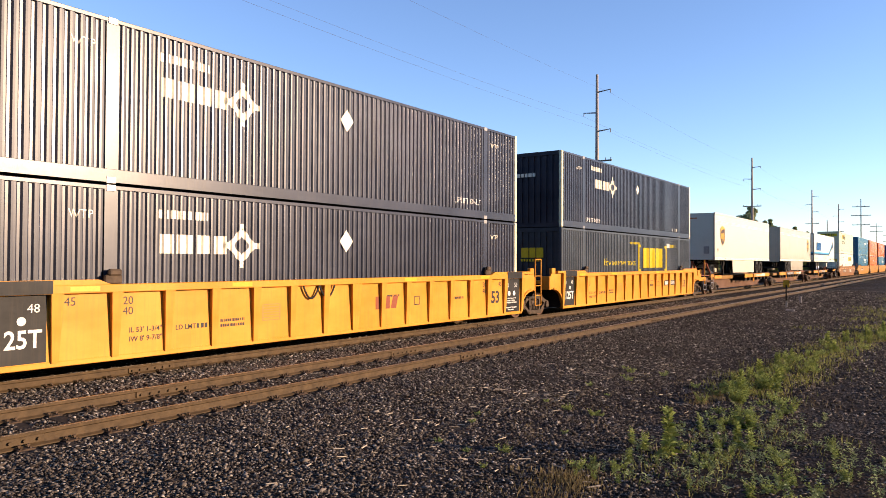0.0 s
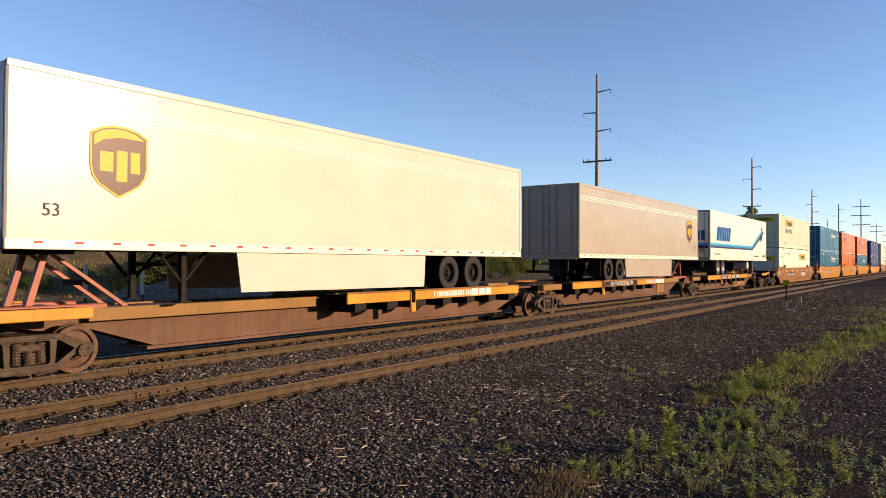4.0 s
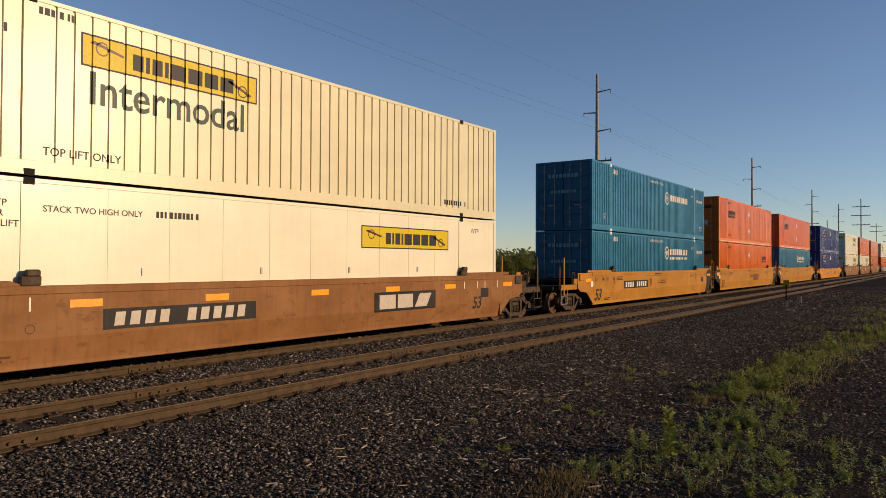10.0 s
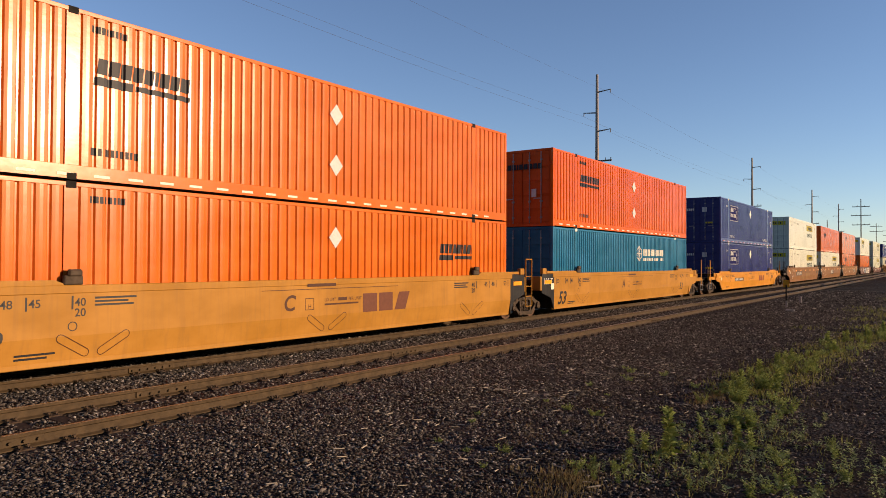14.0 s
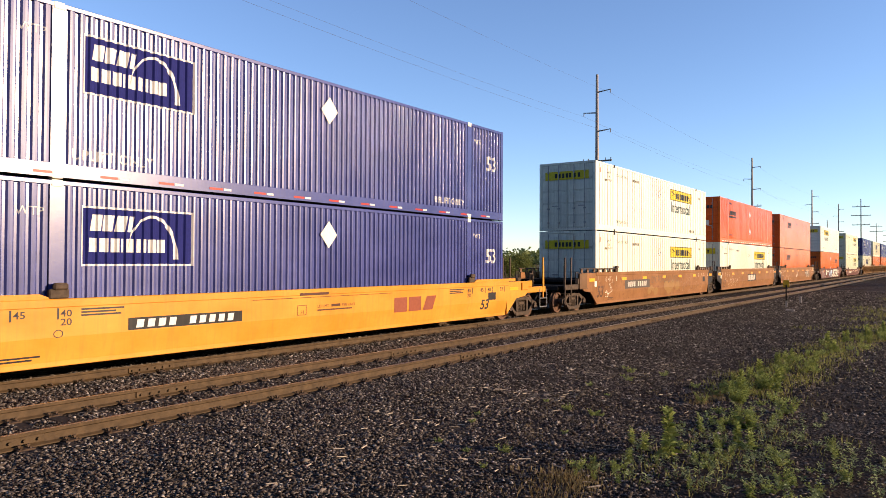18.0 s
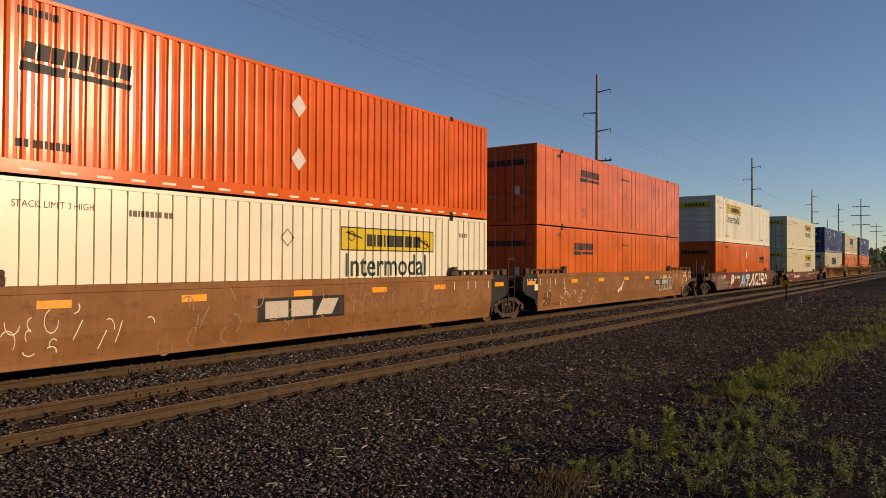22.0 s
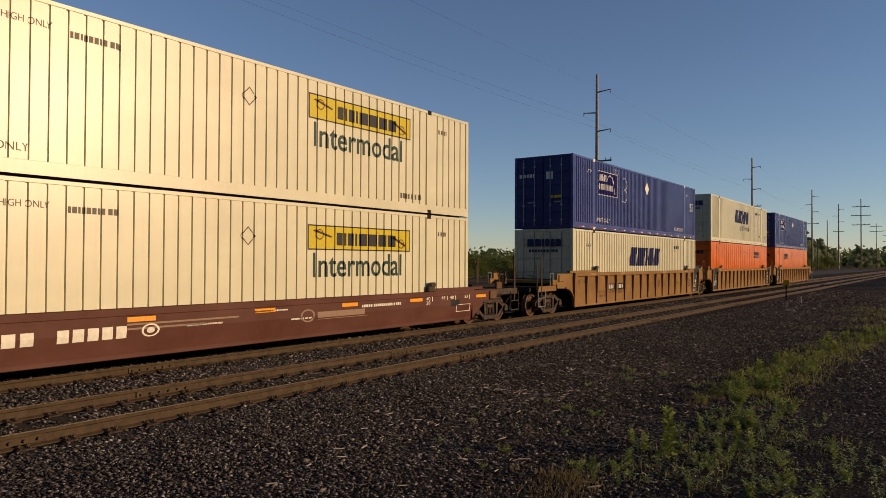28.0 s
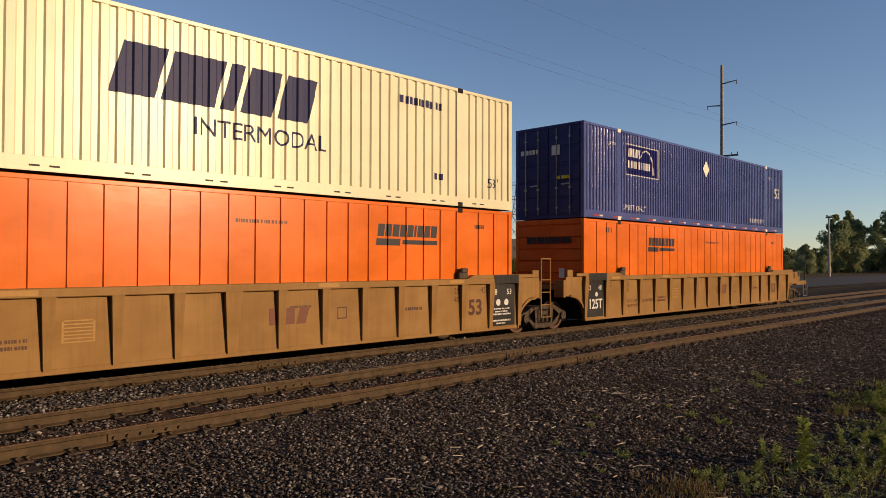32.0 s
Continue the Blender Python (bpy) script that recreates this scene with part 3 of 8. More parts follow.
def well_car(x, colour, style, label, left, right, top=SIDE_TOP):
    """A double-stack well car unit. x: the leading end of its container; left, right: 'end' with coupler and truck, or 'joint' on a shared truck."""
    car = thing("well_car", label, "freight car", "well cars of the train")
    rolling(car, x, 0.0)
    a, b = -0.10, LONG + 0.10
    reach = {-1: 1.45 if left == "end" else 0.95, 1: 1.45 if right == "end" else 0.95}
    la, lb = a - reach[-1], b + reach[1]
    pipe = colour if style == "ribbed" else ("yellow" if colour == "yellow" else "dusty" if colour == "dusty" else "truck")
    zl, zt = SIDE_LOW, top
    open_rail = colour == "brown" and "joint" in (left, right)
    tall = f"t{top:.2f}"

    def end_outline(side, kind, e):
        far = e + side * reach[side]
        if style == "ribbed":
            return arch(e, side, zl, 0.75, 0.72) + [(far, zl + 0.74), (far, zt - 0.02)]
        if kind == "end":
            return [(e, zl), (e + side * 0.62, zl + 0.50), (far - side * 0.25, zl + 0.56), (far, zl + 0.70), (far, zt - 0.02)]
        return [(e, zl), (e + side * 0.25, zl + 0.42), (far, zl + 0.62), (far, zt - 0.02)]

    for s in (-1, 1):
        y0, y1 = sorted((s * OUT, s * (OUT - 0.05)))
        fold = 0.07 if style == "smooth" else 0.0

        def plate(bm):
            ring_a, ring_b = ([bm.verts.new((xx, s * yy, zz)) for yy, zz in ((OUT - fold, zl), (OUT, zl + 0.46), (OUT, zt), (OUT - 0.05, zt), (OUT - 0.05 - fold, zl))] for xx in (a, b))
            f = [bm.faces.new((ring_a[k], ring_a[(k + 1) % 5], ring_b[(k + 1) % 5], ring_b[k])) for k in range(5)] + [bm.faces.new(ring_a), bm.faces.new(ring_b)]
            bmesh.ops.recalc_face_normals(bm, faces=f)
        part("side_plate", plate, colour, car, key=tall + f"sp{s}{style}")
        for side, kind, e in ((-1, left, a), (1, right, b)):
            pts = end_outline(side, kind, e)
            dark_end = style == "smooth" and kind == "joint"
            part("end_plate", lambda bm: prism(bm, pts + [(e, zt - 0.02)], *sorted((s * (OUT - 0.004), s * (OUT - 0.06)))), "blackpaint" if dark_end else colour, car, "black end plate" if dark_end else "", key=tall + f"ep{s}{side}{kind}{style}{dark_end}")
            if style == "ribbed":
                part("wheel_arch_rim", lambda bm: [box(bm, p[0] - 0.02, p[0] + 0.02, *sorted((s * (OUT + 0.03), s * (OUT - 0.08))), p[1] - 0.02, p[1] + 0.06) for p in arch(e, side, zl, 0.75, 0.72, 22)], colour, car, key=tall + f"rim{s}{side}")
        chord = 0.10 if style == "ribbed" else 0.015
        part("top_chord", lambda bm: (box(bm, a - 0.1, b + 0.1, *sorted((s * (OUT + chord), s * (OUT - 0.10))), zt - 0.14, zt, 0.012),), colour, car, key=tall + f"tc{s}{style}")
        part("bottom_sill", lambda bm: box(bm, a + 0.02, b - 0.02, *sorted((s * (OUT + 0.014 - fold), s * (OUT - 0.14))), zl - 0.02, zl + 0.07, 0.01), colour, car, key=tall + f"bs{s}{style}")
        # raised guides at both ends of the well, with a sloped inner end
        for side, kind, e in ((-1, left, a), (1, right, b)):
            g0, g1 = e - side * 2.0, e + side * (1.6 if kind == "end" and open_rail else 0.55)
            if open_rail:      # an open rail on stub brackets
                part("guide_rail", lambda bm: (box(bm, *sorted((g0 + side * 0.1, g1)), *sorted((s * (OUT + 0.02), s * (OUT - 0.06))), zt + 0.125, zt + 0.165, 0.008),), "truck", car, "worn steel guide rail", key=tall + f"go{s}{side}{kind}")
                for f in (0.16, 0.32, 0.5, 0.62, 0.8, 0.95):
                    part("bracket", lambda bm: prism(bm, [(-0.10, zt), (0.10, zt), (0.05, zt + 0.125), (-0.05, zt + 0.125)], *sorted((s * (OUT - 0.01), s * (OUT - 0.06)))), "brown_dull", car, at=(g0 + (g1 - g0) * f, 0, 0), key=tall + f"gk{s}")
            else:
                part("guide_rail", lambda bm: prism(bm, [(g0, zt), (g0 + side * 0.22, zt + 0.085), (g1, zt + 0.085), (g1, zt)], *sorted((s * (OUT + chord - 0.01), s * (OUT - 0.06)))), colour, car, key=tall + f"gr{s}{side}{style}")
            part("twist_lock", lambda bm: (box(bm, -0.16, 0.16, *sorted((s * (OUT + 0.03), s * (OUT - 0.06))), zt + 0.002, zt + 0.16, 0.02), box(bm, -0.10, 0.14, *sorted((s * (OUT + 0.06), s * (OUT - 0.04))), zt + 0.14, zt + 0.26, 0.03)), "truck", car, "rusty container lock", at=(e - side * (LIFT + 0.10), 0, 0), key=tall + f"tl{s}")
    if style == "ribbed":
        for s in (-1, 1):
            for i in range(17):
                rx = 8.075 + (i - 8) * 1.01 + (0.12 if i == 16 else -0.12 if i == 0 else 0.0)
                wide = 1.7 if i == 8 else 1.0

                def rib(bm):
                    low, high, y0 = zl + 0.05, zt - 0.13, s * OUT
                    q = []
                    for zz, w, d in ((low, 0.055 * wide, 0.045), (high, 0.10 * wide, 0.105)):
                        q += [(-w, y0, zz), (-w, y0 + s * d, zz), (w, y0 + s * d, zz), (w, y0, zz)]
                    vs = [bm.verts.new(p) for p in q]
                    f = [bm.faces.new((vs[k], vs[(k + 1) % 4], vs[4 + (k + 1) % 4], vs[4 + k])) for k in range(4)] + [bm.faces.new(vs[:4]), bm.faces.new(vs[4:])]
                    bmesh.ops.recalc_face_normals(bm, faces=f)
                part("rib", rib, colour, car, at=(rx, 0, 0), key=tall + f"rib{s}{wide}")
            for side, e, kind in ((-1, a, left), (1, b, right)):
                if kind == "end":
                    continue
                p0, p1 = sorted((e - side * 0.12, e - side * 0.98))
                part("marking_panel", lambda bm: box(bm, p0, p1, *sorted((s * (OUT + 0.006), s * (OUT + 0.001))), zl + 0.08, zt - 0.145), "blackpaint", car, "black painted marking panel", key=tall + f"mp{s}{side}")
                part("band", lambda bm: box(bm, p0 - 0.05, p1 + 0.05, *sorted((s * (OUT + chord + 0.004), s * (OUT + chord + 0.001))), zt - 0.135, zt + 0.08), "blackpaint", car, "black painted band", key=tall + f"bd{s}{side}")
    for k in range(10):
        part("cross_member", lambda bm: box(bm, 0.0, 0.3, -OUT + 0.20, OUT - 0.20, zl, FLOOR_Z - 0.003), "dark", car, at=(a + 0.3 + k * (b - a - 0.9) / 9, 0, 0), key=tall + "cm")
    for side, kind, e in ((-1, left, a), (1, right, b)):
        far = e + side * reach[side]
        part("bulkhead", lambda bm: box(bm, *sorted((e - side * 0.01, e + side * 0.05)), -OUT + 0.07, OUT - 0.07, zl + 0.05, zt - 0.25), "dark", car, key=tall + f"bh{side}")
        part("end_deck", lambda bm: box(bm, *sorted((e + side * 0.06, far - side * 0.02)), -OUT + 0.07, OUT - 0.07, RAIL + 1.16, RAIL + 1.27, 0.01), "dark" if style == "smooth" else colour, car, key=tall + f"ed{side}{kind}{style}")
        if kind == "end":
            tip = e + side * 3.55
            part("draft_sill", lambda bm: box(bm, *sorted((far - side * 0.6, tip - side * 0.42)), -0.25, 0.25, RAIL + 0.68, RAIL + 1.02, 0.02), "dark", car, key=tall + f"ds{side}")
            part("coupler", lambda bm: (box(bm, *sorted((tip - side * 0.5, tip - side * 0.2)), -0.08, 0.08, RAIL + 0.75, RAIL + 0.95, 0.02), box(bm, *sorted((tip - side * 0.22, tip + side * 0.08)), -0.16, 0.13, RAIL + 0.70, RAIL + 1.0, 0.04)), "truck", car, "rusty knuckle coupler", key=tall + f"cp{side}")
            part("air_hose", lambda bm: [rod(bm, (tip - side * (0.4 - 0.1 * i), -0.35 + 0.03 * i, RAIL + 0.72 - 0.34 * math.sin(math.pi * i / 8)), (tip - side * (0.3 - 0.1 * i), -0.32 + 0.03 * i, RAIL + 0.72 - 0.34 * math.sin(math.pi * (i + 1) / 8)), 0.025, 6) for i in range(5)], "rubber", car, key=tall + f"ah{side}")
            part("end_platform", lambda bm: (box(bm, *sorted((far + side * 0.02, tip - side * 0.8)), -1.20, 1.20, RAIL + 1.02, RAIL + 1.06), [box(bm, far + side * (0.15 + 0.22 * k), far + side * (0.15 + 0.22 * k) + 0.05, -1.20, 1.20, RAIL + 0.96, RAIL + 1.02) for k in range(4)]), "dark", car, key=tall + f"pf{side}")
            part("end_sill", lambda bm: box(bm, *sorted((tip - side * 0.66, tip - side * 0.52)), -1.10, 1.10, RAIL + 0.88, RAIL + 1.04, 0.02), "dark", car, key=tall + f"es{side}")
            part("brake_stand", lambda bm: (box(bm, *sorted((far + side * 0.18, far + side * 0.34)), 0.62, 0.78, RAIL + 1.1, RAIL + 1.62, 0.02), lathe(bm, ((0.19, -0.015), (0.215, 0.0), (0.19, 0.015), (0.17, 0.0)), (far + side * 0.42, 0.7, RAIL + 1.5), "x", 18), rod(bm, (far + side * 0.34, 0.7, RAIL + 1.5), (far + side * 0.44, 0.7, RAIL + 1.5), 0.025, 8)), "truck", car, "hand brake on a stand", key=tall + f"br{side}")
            for s in (-1, 1):
                hx = tip - side * 0.95
                part("handrail", lambda bm: [box(bm, hx + u - 0.035, hx + u + 0.035, *sorted((s * 1.33, s * 1.37)), RAIL + 0.7, RAIL + 2.13, 0.006) for u in ((-0.27, 0.27) if open_rail else (0.0,))] + [rod(bm, (hx + side * 0.2, s * 1.28, RAIL + 1.05), (hx + side * 0.2, s * 1.28, RAIL + 1.8), 0.018, 6)], "truck" if colour == "mustard" else pipe, car, key=tall + f"hr{side}{s}{pipe}{open_rail}")
                part("side_beam", lambda bm: box(bm, *sorted((far - side * 0.02, hx + side * 0.2)), *sorted((s * 1.24, s * 1.36)), RAIL + 0.90, RAIL + 1.10, 0.015), pipe, car, key=tall + f"sb{side}{s}{pipe}")
                part("step", lambda bm: (step_frame(bm, hx, s * 1.36, RAIL + 0.38, RAIL + 1.0, 0.52), rod(bm, (hx - 0.26, s * 1.36, RAIL + 0.68), (hx + 0.26, s * 1.36, RAIL + 0.68), 0.018, 6)), "galv" if colour not in ("brown", "maroon") else "truck", car, "bent pipe step", key=tall + f"st{side}{s}{colour in ('brown', 'maroon')}")
                part("grab_rail", lambda bm: stanchion(bm, far + side * 0.32, s * 1.33, RAIL + 0.9, RAIL + 1.55, 0.22, 0.020), ("galv" if colour == "mustard" else pipe) if style == "ribbed" else "truck", car, key=tall + f"gb{side}{s}{pipe}{style}")
                part("bracket", lambda bm: (box(bm, *sorted((far, far + side * 0.32)), *sorted((s * 1.30, s * 1.38)), RAIL + 1.10, RAIL + 1.32, 0.02), None if open_rail else box(bm, *sorted((far - side * 0.5, far - side * 0.1)), *sorted((s * 1.38, s * 1.44)), zt - 0.32, zt - 0.06, 0.02)), "brown_dull" if colour == "maroon" else pipe, car, key=tall + f"bk{side}{s}{colour}{open_rail}")
            if open_rail:
                p0, p1 = sorted((far - side * 0.46, far + side * 0.22))
                part("end_panel", lambda bm: (box(bm, p0, p1, -OUT - 0.012, -OUT + 0.05, zl + 0.68, zt - 0.03, 0.012), box(bm, p0 - 0.02, p1 + 0.02, -OUT - 0.03, -OUT - 0.012, zl + 0.66, zl + 0.70)), "brown_dull", car, "dull brown end panel", key=tall + f"epn{side}")
            make_truck(car, e + side * 1.55)
        else:
            if side == 1:
                make_truck(car, b + 1.56)
            part("articulation", lambda bm: (box(bm, *sorted((e + side * 0.06, e + side * 1.30)), -0.34, 0.34, RAIL + 0.84, RAIL + 1.10, 0.03), rod(bm, (e + side * 1.35, 0, RAIL + 0.80), (e + side * 1.35, 0, RAIL + 1.12), 0.28, 14)), "dark", car, key=tall + f"ar{side}")
            for s in (-1, 1):
                if side == 1:
                    part("ladder", lambda bm: (stanchion(bm, far + 0.28, s * 1.40, RAIL + 0.45, RAIL + 2.05, 0.42, 0.022), [rod(bm, (far + 0.07, s * 1.40, RAIL + 0.45 + 0.34 * k), (far + 0.49, s * 1.40, RAIL + 0.45 + 0.34 * k), 0.016, 6) for k in range(4)]), pipe, car, key=tall + f"ld{s}{pipe}")
                part("post", lambda bm: (box(bm, *sorted((far - side * 0.32, far - side * 0.04)), *sorted((s * 1.42, s * 1.30)), zt - 0.02, zt + 0.19, 0.015)), pipe, car, key=tall + f"po{side}{s}{pipe}")
                part("latch_box", lambda bm: (box(bm, *sorted((far, far + side * 0.12)), *sorted((s * 1.40, s * 1.05)), RAIL + 0.95, zt - 0.1, 0.015)), pipe, car, key=tall + f"lb{side}{s}{pipe}")
    return car
# ------------------------------------------------------------------ the train
CASTINGS = dict(teal="ink_cream", navy="ink_cream", charcoal="galv", white="dark", cream="dark", orange="dark", vermilion="dark", faded="dark")


def stack(x, lower, upper):
    out = []
    for z, spec in ((FLOOR_Z, lower), (STACK_Z, upper)):
        more = dict(castings=CASTINGS.get(spec[0]))
        more.update(spec[3] if len(spec) > 3 else {})
        out.append(make_container(x, z, *spec[:3], **more))
    return out


UNITS = [
    # x, car colour, side style, left, right, car label, lower box, upper box
    (4.64, "yellow", "ribbed", "joint", "joint", "bright yellow well car with ribbed sides", ("charcoal", "corrugated", "charcoal corrugated container with a white mark, lower of two", dict(post_tint="cream")), ("charcoal", "corrugated", "charcoal corrugated container with a white mark, upper of two", dict(post_tint="cream"))),
    (24.17, "yellow", "ribbed", "joint", "end", "bright yellow well car with ribbed sides", ("slate", "corrugated", "slate grey corrugated container with yellow marks", dict(doors=False)), ("charcoal", "corrugated", "charcoal corrugated container with a white mark and pale corner posts", dict(doors=False, post_tint="cream"))),
    (106.37, "brown", "smooth", "end", "end", "rusty brown well car with smooth sides", ("white", "smooth", "white smooth-sided container with a yellow plate"), ("cream", "grooved", "off-white ribbed container with a yellow plate", dict(doors=False, ribs="flat"))),
    (130.04, "dusty", "smooth", "end", "joint", "yellow well car with smooth dusty sides", ("teal", "narrow", "teal corrugated container with white marks"), ("teal", "narrow", "teal corrugated container with white marks, upper of two")),
    (149.52, "dusty", "smooth", "joint", "joint", "yellow well car with smooth dusty sides", ("orange", "fluted", "orange corrugated container with small black mark"), ("orange", "fluted", "orange corrugated container with small black mark, upper of two")),
    (169.03, "dusty", "smooth", "joint", "end", "yellow well car with smooth dusty sides", ("teal", "narrow", "teal corrugated container under an orange one"), ("vermilion", "fluted", "red-orange corrugated container on a teal one")),
    (192.45, "yellow", "smooth", "end", "end", "clean yellow well car with smooth sides", ("navy", "corrugated", "navy blue corrugated container with a white framed mark"), ("navy", "corrugated", "navy blue corrugated container with a white framed mark, upper of two")),
    (216.04, "brown", "smooth", "end", "joint", "rusty brown well car scrawled with white marks", ("white", "grooved", "white ribbed container with yellow plate"), ("white", "grooved", "white ribbed container with yellow plate, upper of two")),
    (235.46, "brown", "smooth", "joint", "joint", "rusty brown well car scrawled with white marks", ("white", "grooved", "white ribbed container under a red-orange one"), ("vermilion", "fluted", "glossy red-orange container on a white one")),
    (254.91, "brown", "smooth", "joint", "end", "rusty brown well car scrawled with white marks", ("faded", "panelled", "orange panelled container with a black mark"), ("faded", "panelled", "orange panelled container with a black mark, upper of two")),
    (278.37, "maroon", "smooth", "end", "end", "dull maroon well car covered in white graffiti", ("orange", "fluted", "orange corrugated container under a white one", dict(doors=False, ribs="flat")), ("white", "grooved", "white ribbed container on an orange one", dict(doors=False, ribs="flat"))),
    (302.16, "maroon", "smooth", "end", "end", "dark maroon well car with white lettering bars", ("cream", "grooved", "cream ribbed container with yellow plate"), ("cream", "grooved", "cream ribbed container with yellow plate, upper of two")),
    (325.64, "mustard", "ribbed", "end", "joint", "dusty mustard well car with ribbed sides", ("cream", "waved", "cream corrugated container with dark slanted mark"), ("navy", "corrugated", "navy blue container on a cream one")),
    (345.08, "mustard", "ribbed", "joint", "joint", "dusty mustard well car with ribbed sides", ("orange", "panelled", "orange panelled container under a cream one", dict(doors=False, ribs="flat")), ("cream", "waved", "cream corrugated container with a large slanted mark on an orange one")),
    (364.58, "mustard", "ribbed", "joint", "end", "dusty mustard well car with ribbed sides, last of the train", ("orange", "panelled", "orange panelled container under a navy one", dict(doors=False, ribs="flat")), ("navy", "corrugated", "navy blue container on an orange one, last of the train")),
]
LOW_SIDES = {6: RAIL + 1.33, 10: RAIL + 1.33, 11: RAIL + 1.12}      # cars with lower sides
BOXES, CARS = [], []
for x, colour, style, left, right, label, lower, upper in UNITS:
    CARS.append(well_car(x, colour, style, label, left, right, LOW_SIDES.get(len(CARS), SIDE_TOP)))
    BOXES.append(stack(x, lower, upper))
# ------------------------------------------------------------------ spine cars and road trailers
def spine_car(x0, x1, label, deck0, deck1, hitch, left, right, flip=False):
    """One unit of an articulated spine car between truck centres x0 and x1; deck0 to deck1 carries the trailer wheels."""
    car = thing("spine_car", label, "freight car", "spine cars of the train")
    rolling(car, x0, 0.0)
    L = x1 - x0
    d0, d1, hx = deck0 - x0, deck1 - x0, hitch - x0
    part("spine", lambda bm: prism(bm, [(-0.6, RAIL + 0.98), (0.4, RAIL + 0.74), (1.3, RAIL + 0.72), (2.6, RAIL + 0.30), (L - 2.6, RAIL + 0.30), (L - 1.3, RAIL + 0.72), (L - 0.4, RAIL + 0.74), (L + 0.6, RAIL + 0.98), (L + 0.6, RAIL + 1.02), (-0.6, RAIL + 1.02)], -0.42, 0.42), "spine_brown", car, "dull brown centre beam")
    part("spine_flange", lambda bm: (box(bm, -0.3, L + 0.3, -0.52, 0.52, RAIL + 1.02, RAIL + 1.07), box(bm, 2.4, L - 2.4, -0.52, 0.52, RAIL + 0.24, RAIL + 0.30)), "spine_brown", car)
    mid = d0 + (d1 - d0) * 0.30
    for s in (-1, 1):
        for k, (p, q) in enumerate(((d0, mid - 0.06), (mid + 0.14, d1))):
            part("wheel_deck", lambda bm: box(bm, p, q, *sorted((s * 0.53, s * 1.30)), RAIL + 1.09, RAIL + 1.13), "dark", car)
            part("deck_edge", lambda bm: box(bm, p, q, *sorted((s * 1.30, s * 1.36)), RAIL + 0.92, RAIL + 1.16, 0.012), "yellow", car, "yellow deck edge beam")
            part("deck_lip", lambda bm: box(bm, p, q, *sorted((s * 1.20, s * 1.36)), RAIL + 1.165, RAIL + 1.20), "brown", car)
        n = max(3, round((d1 - d0) / 1.25))
        for k in range(n):
            bx = d0 + 0.3 + k * (d1 - d0 - 0.9) / (n - 1)
            part("outrigger", lambda bm: prism(bm, [(0, RAIL + 0.92), (0.42, RAIL + 0.92), (0.42, RAIL + 0.76), (0, RAIL + 0.70)], *sorted((s * 0.45, s * 1.32))), "dark", car, at=(bx, 0, 0), key=f"outr{s}")
        part("step", lambda bm: (step_frame(bm, mid + 0.04, s * 1.38, RAIL + 0.62, RAIL + 1.16, 0.20), box(bm, mid - 0.06, mid + 0.14, *sorted((s * 1.34, s * 1.42)), RAIL + 0.60, RAIL + 0.86, 0.02)), "yellow", car)
        # sills beside the hitch end
        h0, h1 = sorted((d1 + 0.3, L - 1.2)) if hx > L / 2 else sorted((1.2, d0 - 0.3))
        part("side_sill", lambda bm: box(bm, h0, h1, *sorted((s * 0.55, s * 0.62)), RAIL + 0.86, RAIL + 1.10, 0.01), "mustard", car, "faded yellow side sill")
    # trailer hitch: two raked legs, a strut and a top plate
    back = -1 if hx > L / 2 else 1
    hz = RAIL + 2.06
    for s in (-1, 1):
        part("hitch_leg", lambda bm: prism(bm, [(hx - back * 0.42 - 0.06, RAIL + 1.07), (hx - back * 0.42 + 0.06, RAIL + 1.07), (hx - back * 0.14 + 0.05, hz), (hx - back * 0.14 - 0.05, hz)], *sorted((s * 0.33, s * 0.45))), "hitch_red", car, "worn red hitch leg")
        part("hitch_strut", lambda bm: prism(bm, [(hx + back * 1.35 - 0.06, RAIL + 1.10), (hx + back * 1.35 + 0.06, RAIL + 1.10), (hx + 0.05, hz), (hx - 0.05, hz)], *sorted((s * 0.36, s * 0.44))), "hitch_red", car, "red raking hitch strut")
    part("hitch_plate", lambda bm: box(bm, hx - 0.45, hx + 0.35, -0.5, 0.5, hz, hz + 0.07, 0.02), "dark", car)
    part("hitch_crosstie", lambda bm: box(bm, hx + back * 0.62 - 0.06, hx + back * 0.62 + 0.06, -0.36, 0.36, RAIL + 1.5, RAIL + 1.6), "dark", car)
    for s in (-1, 1):
        part("deck_beam", lambda bm: box(bm, hx - 1.6, hx + 0.9, *sorted((s * 0.62, s * 0.5)), RAIL + 1.08, RAIL + 1.18, 0.02), "hitch_red", car, "faded red deck beam")
